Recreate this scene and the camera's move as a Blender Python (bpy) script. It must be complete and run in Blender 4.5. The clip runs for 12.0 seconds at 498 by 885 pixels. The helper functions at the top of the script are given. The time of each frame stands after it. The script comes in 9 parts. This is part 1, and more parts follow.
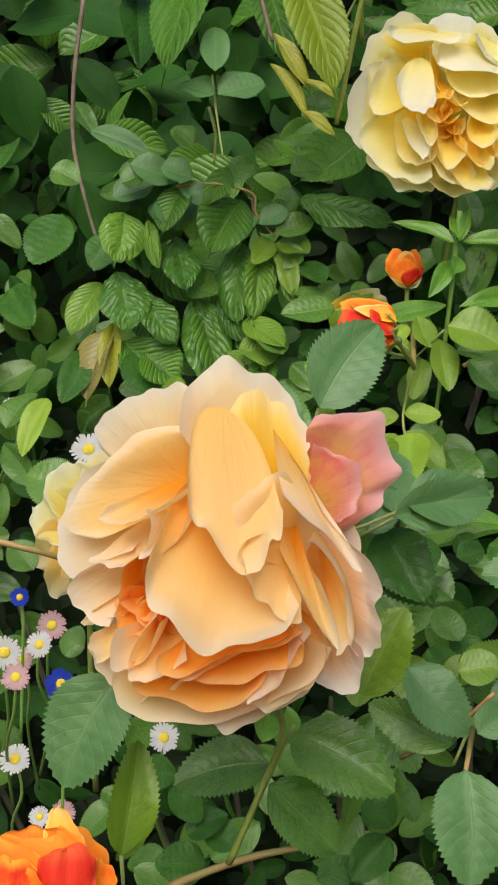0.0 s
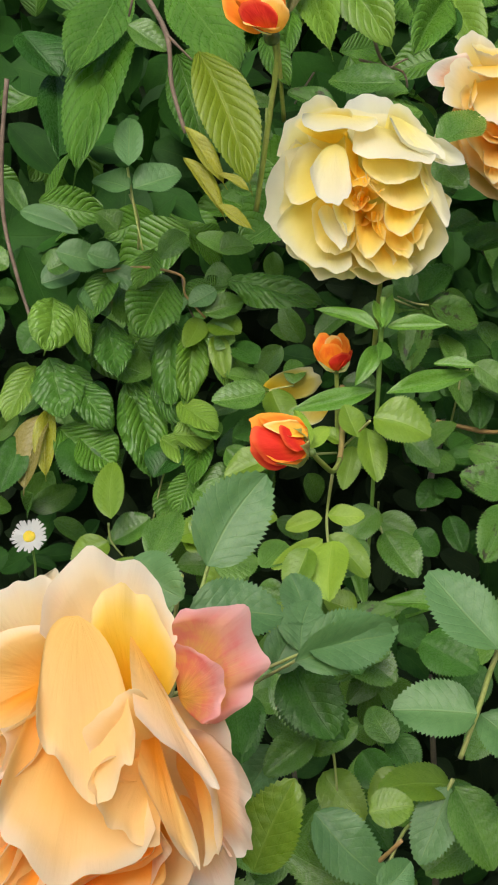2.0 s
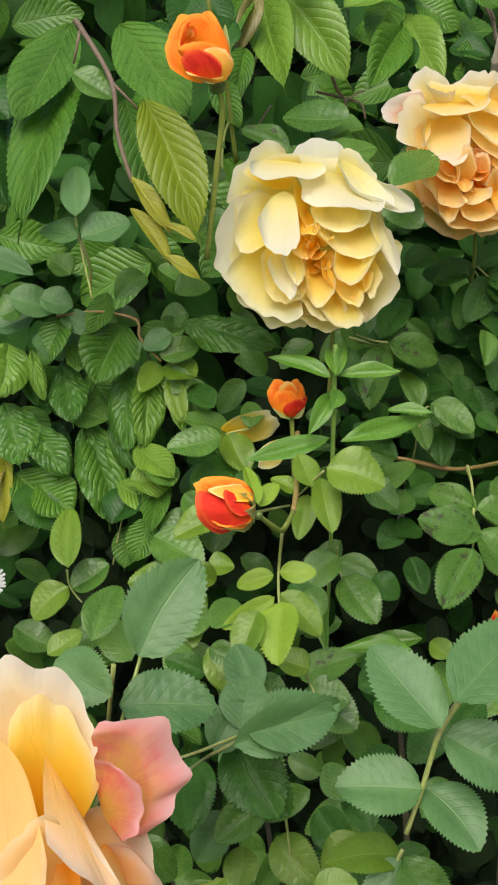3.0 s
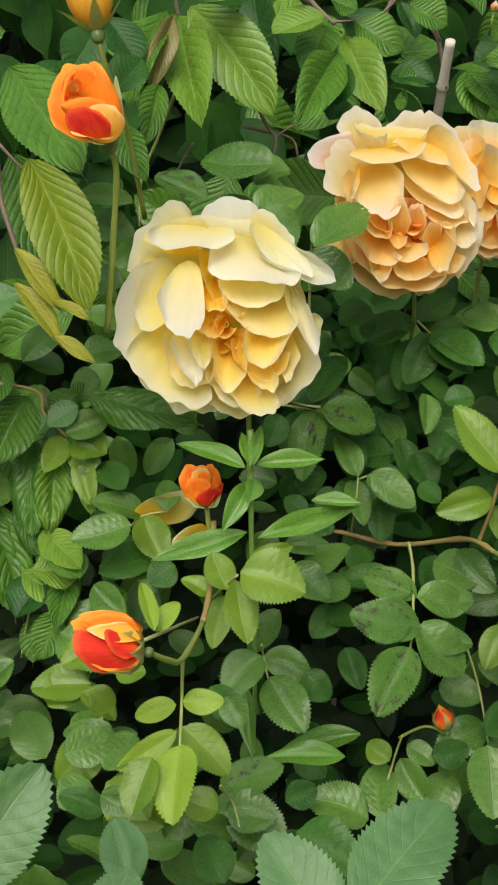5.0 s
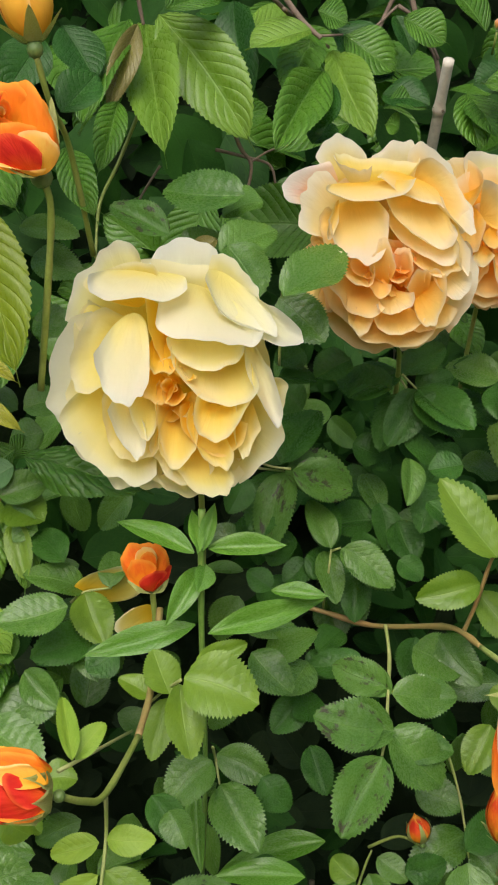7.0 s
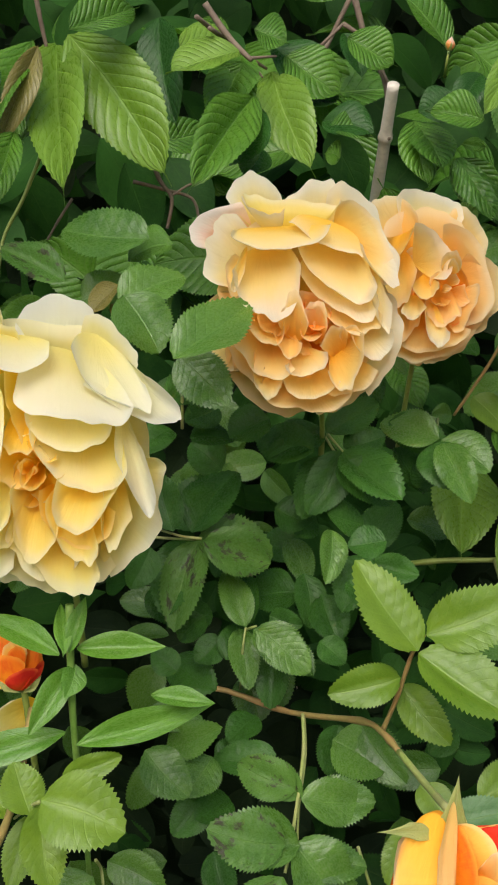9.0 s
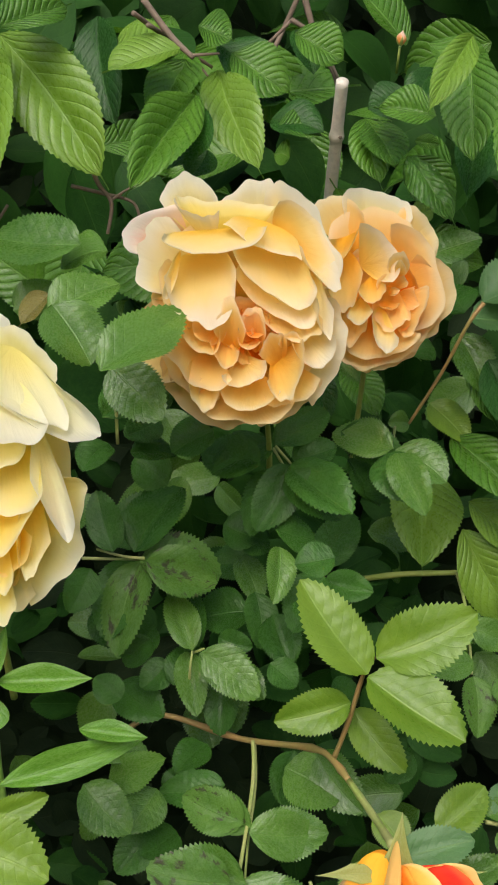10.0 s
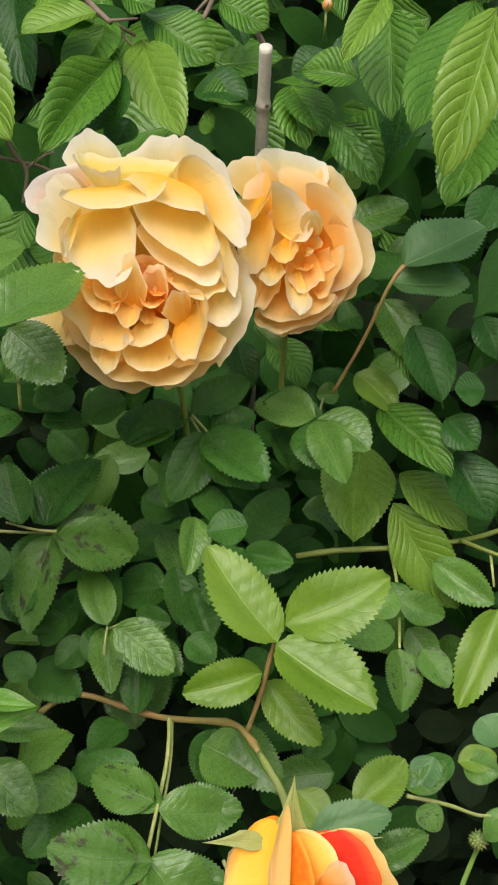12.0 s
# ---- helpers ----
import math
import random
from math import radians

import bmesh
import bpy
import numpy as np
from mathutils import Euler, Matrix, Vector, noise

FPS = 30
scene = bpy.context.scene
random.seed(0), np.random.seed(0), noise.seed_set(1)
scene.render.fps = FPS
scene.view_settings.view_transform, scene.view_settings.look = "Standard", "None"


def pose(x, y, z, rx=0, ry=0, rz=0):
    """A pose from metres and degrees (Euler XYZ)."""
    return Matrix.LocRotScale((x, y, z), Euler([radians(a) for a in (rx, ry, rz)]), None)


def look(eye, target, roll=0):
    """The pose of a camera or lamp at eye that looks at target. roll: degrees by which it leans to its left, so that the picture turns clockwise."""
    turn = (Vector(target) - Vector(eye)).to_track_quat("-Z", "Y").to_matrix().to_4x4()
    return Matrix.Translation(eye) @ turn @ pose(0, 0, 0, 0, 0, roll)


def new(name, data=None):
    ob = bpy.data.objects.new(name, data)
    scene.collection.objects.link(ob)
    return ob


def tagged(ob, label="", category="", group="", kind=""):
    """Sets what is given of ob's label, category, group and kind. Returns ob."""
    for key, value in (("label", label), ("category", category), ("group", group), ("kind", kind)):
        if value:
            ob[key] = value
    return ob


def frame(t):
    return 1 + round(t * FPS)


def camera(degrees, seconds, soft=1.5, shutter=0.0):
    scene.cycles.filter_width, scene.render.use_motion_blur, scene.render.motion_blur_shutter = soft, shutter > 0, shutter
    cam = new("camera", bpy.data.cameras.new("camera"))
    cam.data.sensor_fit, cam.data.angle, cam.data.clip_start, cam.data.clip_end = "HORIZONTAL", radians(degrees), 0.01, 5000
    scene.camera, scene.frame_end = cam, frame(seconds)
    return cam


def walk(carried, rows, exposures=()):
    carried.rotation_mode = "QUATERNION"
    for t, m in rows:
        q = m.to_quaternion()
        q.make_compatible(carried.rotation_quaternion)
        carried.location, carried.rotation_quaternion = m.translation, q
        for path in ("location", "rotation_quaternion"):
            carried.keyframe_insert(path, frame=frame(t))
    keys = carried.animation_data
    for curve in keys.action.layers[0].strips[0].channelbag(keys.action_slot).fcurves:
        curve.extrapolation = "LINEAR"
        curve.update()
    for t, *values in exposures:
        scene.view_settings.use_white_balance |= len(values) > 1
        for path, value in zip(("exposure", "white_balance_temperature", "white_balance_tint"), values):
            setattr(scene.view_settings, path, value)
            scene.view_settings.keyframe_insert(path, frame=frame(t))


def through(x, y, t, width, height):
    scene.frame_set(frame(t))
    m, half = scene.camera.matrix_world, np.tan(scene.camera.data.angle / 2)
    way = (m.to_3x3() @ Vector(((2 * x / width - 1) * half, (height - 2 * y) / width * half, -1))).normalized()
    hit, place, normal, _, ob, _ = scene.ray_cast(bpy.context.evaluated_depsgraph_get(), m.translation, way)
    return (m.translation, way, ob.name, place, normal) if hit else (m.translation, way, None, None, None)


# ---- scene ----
cam = camera(24.5, 12.0, soft=2.0)
PATH = [
    (0, (0.123, 0.178, 1.082), (0.022, 2.144, 0.727), -0.7),
    (0.5, (0.132, 0.182, 1.09), (0.03, 2.147, 0.735), -1.2),
    (1, (0.14, 0.189, 1.102), (0.03, 2.153, 0.74), -1.9),
    (1.5, (0.154, 0.204, 1.116), (0.048, 2.167, 0.749), -2.7),
    (2, (0.16, 0.196, 1.131), (0.058, 2.159, 0.762), -3.1),
    (2.5, (0.168, 0.199, 1.147), (0.073, 2.16, 0.767), -3.6),
    (3, (0.18, 0.208, 1.157), (0.093, 2.169, 0.775), -4.0),
    (3.5, (0.195, 0.225, 1.171), (0.115, 2.184, 0.775), -4.7),
    (5.5, (0.222, 0.297, 1.197), (0.167, 2.253, 0.781), -4.5),
    (6, (0.23, 0.316, 1.201), (0.173, 2.271, 0.786), -4.0),
    (6.5, (0.232, 0.334, 1.204), (0.177, 2.291, 0.794), -3.7),
    (8.3, (0.257, 0.399, 1.215), (0.191, 2.353, 0.792), -1.8),
    (8.5, (0.266, 0.404, 1.215), (0.193, 2.359, 0.803), -2.0),
    (9, (0.278, 0.412, 1.223), (0.204, 2.368, 0.813), -2.7),
    (9.5, (0.285, 0.423, 1.224), (0.215, 2.38, 0.819), -3.3),
    (10, (0.297, 0.436, 1.22), (0.241, 2.395, 0.82), -3.7),
    (10.5, (0.303, 0.439, 1.223), (0.247, 2.399, 0.831), -3.8),
    (11, (0.31, 0.449, 1.218), (0.258, 2.41, 0.83), -4.0),
    (11.5, (0.32, 0.452, 1.208), (0.275, 2.415, 0.825), -4.2),
    (12, (0.325, 0.447, 1.198), (0.293, 2.409, 0.814), -4.3),
]
walk(cam, [(t, look(eye, target, roll)) for t, eye, target, roll in PATH], [(0, -0.06, 6250, 7), (3.5, 0.03, 6250, 7), (6.0, -0.07, 6250, 7), (9.0, -0.08, 6250, 7), (12, 0.07, 6250, 7)])

# ---- light: an overcast sky and a veiled sun, high behind the viewer ----
SUN_UP, SUN_ROUND = radians(46), radians(186)
world = bpy.data.worlds.new("overcast_sky")
scene.world = world
world.use_nodes = True
wn = world.node_tree
sky = wn.nodes.new("ShaderNodeTexSky")
sky.sky_type, sky.sun_disc = "NISHITA", False
sky.sun_elevation, sky.sun_rotation = SUN_UP, SUN_ROUND
sky.air_density, sky.dust_density, sky.ozone_density = 1.0, 6.0, 0.6
wn.links.new(sky.outputs[0], wn.nodes["Background"].inputs[0])
wn.nodes["Background"].inputs[1].default_value = 0.15
sun = new("sun", bpy.data.lights.new("sun", "SUN"))
sun.data.energy, sun.data.angle, sun.data.color = 1.85, radians(45), (1.0, 0.97, 0.92)
sun_from = Vector((math.sin(SUN_ROUND) * math.cos(SUN_UP), math.cos(SUN_ROUND) * math.cos(SUN_UP), math.sin(SUN_UP)))
sun.matrix_basis = look(sun_from * 5, (0, 0, 0))


# ---- materials ----
def nodes_of(name):
    m = bpy.data.materials.new(name)
    m.use_nodes = True
    return m, m.node_tree.nodes, m.node_tree.links


class Net:
    """Short hand for a material's nodes."""

    def __init__(self, name):
        self.mat, self.n, self.l = nodes_of(name)
        self.out = self.n["Material Output"]
        self.bsdf = self.n["Principled BSDF"]

    def put(self, socket, value):
        if isinstance(value, bpy.types.NodeSocket):
            self.l.new(value, socket)
        elif isinstance(value, tuple):
            socket.default_value = (*value, 1.0) if len(value) == 3 else value
        else:
            socket.default_value = value

    def math(self, op, a, b=0.0, c=0.0, clamp=False):
        nd = self.n.new("ShaderNodeMath")
        nd.operation, nd.use_clamp = op, clamp
        for s, v in zip(nd.inputs, (a, b, c)):
            self.put(s, v)
        return nd.outputs[0]

    def step(self, x, lo, hi, a=0.0, b=1.0):
        nd = self.n.new("ShaderNodeMapRange")
        nd.interpolation_type = "SMOOTHSTEP"
        for s, v in zip(nd.inputs, (x, lo, hi, a, b)):
            self.put(s, v)
        return nd.outputs[0]

    def mix(self, f, a, b, kind="MIX"):
        nd = self.n.new("ShaderNodeMix")
        nd.data_type, nd.blend_type = "RGBA", kind
        self.put(nd.inputs[0], f), self.put(nd.inputs[6], a), self.put(nd.inputs[7], b)
        return nd.outputs[2]

    def uv(self):
        nd = self.n.new("ShaderNodeSeparateXYZ")
        self.l.new(self.n.new("ShaderNodeUVMap").outputs[0], nd.inputs[0])
        return nd.outputs[0], nd.outputs[1]

    def vec(self, x, y, z=0.0):
        nd = self.n.new("ShaderNodeCombineXYZ")
        for s, v in zip(nd.inputs, (x, y, z)):
            self.put(s, v)
        return nd.outputs[0]

    def noise(self, vec, scale, detail=3.0, rough=0.55, w=None):
        nd = self.n.new("ShaderNodeTexNoise")
        if w is not None:
            nd.noise_dimensions = "4D"
            self.put(nd.inputs["W"], w)
        if vec is not None:
            self.put(nd.inputs["Vector"], vec)
        nd.inputs["Scale"].default_value, nd.inputs["Detail"].default_value, nd.inputs["Roughness"].default_value = scale, detail, rough
        return nd.outputs[0]

    def chance(self):
        """A number from 0 to 1 for each object, and for each island of a joined mesh."""
        a, b = self.n.new("ShaderNodeObjectInfo").outputs["Random"], self.n.new("ShaderNodeNewGeometry").outputs["Random Per Island"]
        return self.math("FRACT", self.math("ADD", a, b))

    def bump(self, height, strength, distance):
        nd = self.n.new("ShaderNodeBump")
        nd.inputs["Strength"].default_value, nd.inputs["Distance"].default_value = strength, distance
        self.put(nd.inputs["Height"], height)
        return nd.outputs[0]

    def thin(self, colour, share, normal=None):
        """Light shines through: a share of translucency beside the surface."""
        tr = self.n.new("ShaderNodeBsdfTranslucent")
        self.put(tr.inputs[0], colour)
        if normal is not None:
            self.l.new(normal, tr.inputs["Normal"])
        mx = self.n.new("ShaderNodeMixShader")
        mx.inputs[0].default_value = share
        self.l.new(self.bsdf.outputs[0], mx.inputs[1])
        self.l.new(tr.outputs[0], mx.inputs[2])
        self.l.new(mx.outputs[0], self.out.inputs[0])


def leaf_material(name, dark, light, vein, veins=8.0, slant=2.4, rough=0.29, through=0.22, spots=0.0, vein_share=0.3, relief=0.44, gloss=0.44, quilt=0.16, ribs=0.20):
    k = Net(name)
    u, v = k.uv()
    r = k.chance()
    side = k.math("MULTIPLY", k.math("ABSOLUTE", k.math("SUBTRACT", u, 0.5)), 2.0)
    q = k.math("FRACT", k.math("SUBTRACT", k.math("MULTIPLY", v, veins), k.math("MULTIPLY", side, slant)))
    tri = k.math("MULTIPLY", k.math("ABSOLUTE", k.math("SUBTRACT", q, 0.5)), 2.0)
    lateral = k.step(tri, 0.84, 0.97)
    rib = k.step(side, 0.048, 0.010)
    lines = k.math("MAXIMUM", rib, k.math("MULTIPLY", lateral, ribs))
    at = k.vec(u, v)
    shift = k.math("MULTIPLY", r, 37.0)
    cloud = k.noise(at, 2.6, 3.0, 0.6, shift)
    grain = k.noise(at, 34.0, 3.0, 0.6, shift)
    tone = k.math("ADD", k.math("MULTIPLY", r, 0.55), k.math("MULTIPLY", k.step(cloud, 0.3, 0.7), 0.45))
    col = k.mix(tone, dark, light)
    net = k.n.new("ShaderNodeTexVoronoi")
    net.feature = "DISTANCE_TO_EDGE"
    net.inputs["Scale"].default_value = 16.0
    k.put(net.inputs["Vector"], k.vec(u, k.math("MULTIPLY", v, 1.6), shift))
    mesh_lines = k.step(net.outputs[0], 0.10, 0.0)
    col = k.mix(k.math("MULTIPLY", k.step(grain, 0.35, 0.7), 0.18), col, vein)
    col = k.mix(k.math("MULTIPLY", mesh_lines, 0.06), col, (dark[0] * 0.6, dark[1] * 0.6, dark[2] * 0.6))
    col = k.mix(k.math("MULTIPLY", lines, vein_share), col, vein)
    if spots:
        blot = k.noise(at, 4.2, 4.0, 0.7, k.math("ADD", shift, 5.0))
        col = k.mix(k.math("MULTIPLY", k.step(blot, 0.60 - 0.06 * spots, 0.68 - 0.06 * spots), 0.9), col, (0.045, 0.032, 0.025))
    speck = k.noise(at, 15.0, 2.0, 0.6, k.math("ADD", shift, 11.0))
    col = k.mix(k.math("MULTIPLY", k.step(speck, 0.72, 0.78), 0.5), col, (0.06, 0.05, 0.02))
    k.put(k.bsdf.inputs["Base Color"], col)
    k.put(k.bsdf.inputs["Roughness"], k.step(grain, 0.2, 0.8, rough - 0.12, rough + 0.10))
    k.bsdf.inputs["Specular IOR Level"].default_value = gloss
    pillow = k.math("MULTIPLY", k.math("SUBTRACT", 1.0, k.math("MULTIPLY", tri, tri)), k.step(side, 0.0, 0.35))
    height = k.math("ADD", k.math("MULTIPLY", pillow, quilt), k.math("ADD", k.math("SUBTRACT", k.math("MULTIPLY", k.math("SUBTRACT", 1.0, lines), 0.55), k.math("MULTIPLY", mesh_lines, 0.05)), k.math("ADD", k.math("MULTIPLY", grain, 0.05), k.math("MULTIPLY", cloud, 1.8))))
    nrm = k.bump(height, relief * 0.9, 0.0009)
    k.put(k.bsdf.inputs["Normal"], nrm)
    k.thin(k.mix(0.5, col, (light[0] * 1.8, light[1] * 2.0, light[2] * 0.7)), through, nrm)
    return k.mat


def petal_material(name, deep, mid, pale, rim, blush=None, share=0.5, through=0.52, rim_at=0.95, start=0.0):
    k = Net(name)
    u, v = k.uv()
    r = k.chance()
    shift = k.math("MULTIPLY", r, 29.0)
    at = k.vec(k.math("MULTIPLY", u, 1.0), v)
    cloud = k.noise(at, 2.2, 3.0, 0.55, shift)
    fan = k.math("ADD", 0.5, k.math("DIVIDE", k.math("SUBTRACT", u, 0.5), k.math("ADD", 0.35, v)))
    fibre = k.noise(k.vec(k.math("MULTIPLY", fan, 30.0), k.math("MULTIPLY", v, 2.0)), 1.0, 3.0, 0.65, shift)
    g = k.math("ADD", v, k.math("MULTIPLY", k.math("SUBTRACT", cloud, 0.5), 0.45))
    g = k.math("ADD", g, k.math("MULTIPLY", k.math("SUBTRACT", fibre, 0.5), 0.07))
    col = k.mix(k.step(g, 0.05 + start, 0.58 + start), deep, mid)
    col = k.mix(k.step(g, 0.45 + start, 0.95 + start * 0.5), col, pale)
    side = k.math("MULTIPLY", k.math("ABSOLUTE", k.math("SUBTRACT", u, 0.5)), 2.0)
    edge = k.math("MAXIMUM", k.math("MULTIPLY", side, 0.97), v)
    if blush:
        b = k.noise(at, 2.6, 4.0, 0.6, k.math("ADD", shift, 7.0))
        b = k.math("ADD", b, k.math("MULTIPLY", k.math("SUBTRACT", fibre, 0.5), 0.40))
        b = k.math("MULTIPLY", k.step(b, 0.62 - 0.3 * share, 0.78 - 0.2 * share), k.step(edge, 0.2, 0.75))
        col = k.mix(k.math("MULTIPLY", b, share), col, blush)
    wander = k.math("ADD", edge, k.math("MULTIPLY", k.math("SUBTRACT", cloud, 0.5), 0.10))
    col = k.mix(k.math("MULTIPLY", k.step(wander, rim_at - 0.12, 1.0), 0.85), col, rim)
    col = k.mix(k.math("MULTIPLY", k.step(fibre, 0.5, 0.8), 0.05), col, deep)
    mark = k.noise(at, 17.0, 2.0, 0.5, k.math("ADD", shift, 3.0))
    col = k.mix(k.math("MULTIPLY", k.step(mark, 0.81, 0.84), 0.75), col, (0.16, 0.09, 0.04))
    k.put(k.bsdf.inputs["Base Color"], col)
    k.bsdf.inputs["Roughness"].default_value = 0.62
    k.bsdf.inputs["Specular IOR Level"].default_value = 0.15
    fine = k.noise(at, 60.0, 2.0, 0.5, shift)
    crease = k.noise(k.vec(k.math("MULTIPLY", fan, 3.0), v), 2.4, 2.0, 0.5, k.math("ADD", shift, 17.0))
    nrm = k.bump(k.math("ADD", k.math("MULTIPLY", fibre, 0.9), k.math("ADD", k.math("MULTIPLY", crease, 3.0), k.math("MULTIPLY", fine, 0.12))), 0.26, 0.0008)
    k.put(k.bsdf.inputs["Normal"], nrm)
    k.thin(k.mix(0.75, col, mid), through, nrm)
    return k.mat


def stem_material(name, a, b, rough=0.5, scale=60.0, rings=0.0):
    k = Net(name)
    at = k.n.new("ShaderNodeTexCoord").outputs["Object"]
    big = k.noise(at, scale, 4.0, 0.6)
    fine = k.noise(at, scale * 9, 3.0, 0.6)
    col = k.mix(k.step(big, 0.35, 0.65), a, b)
    col = k.mix(k.math("MULTIPLY", k.step(fine, 0.4, 0.7), 0.25), col, (a[0] * 0.5, a[1] * 0.5, a[2] * 0.5))
    k.put(k.bsdf.inputs["Base Color"], col)
    k.bsdf.inputs["Roughness"].default_value = rough
    k.put(k.bsdf.inputs["Normal"], k.bump(fine, 0.4, 0.0005))
    return k.mat


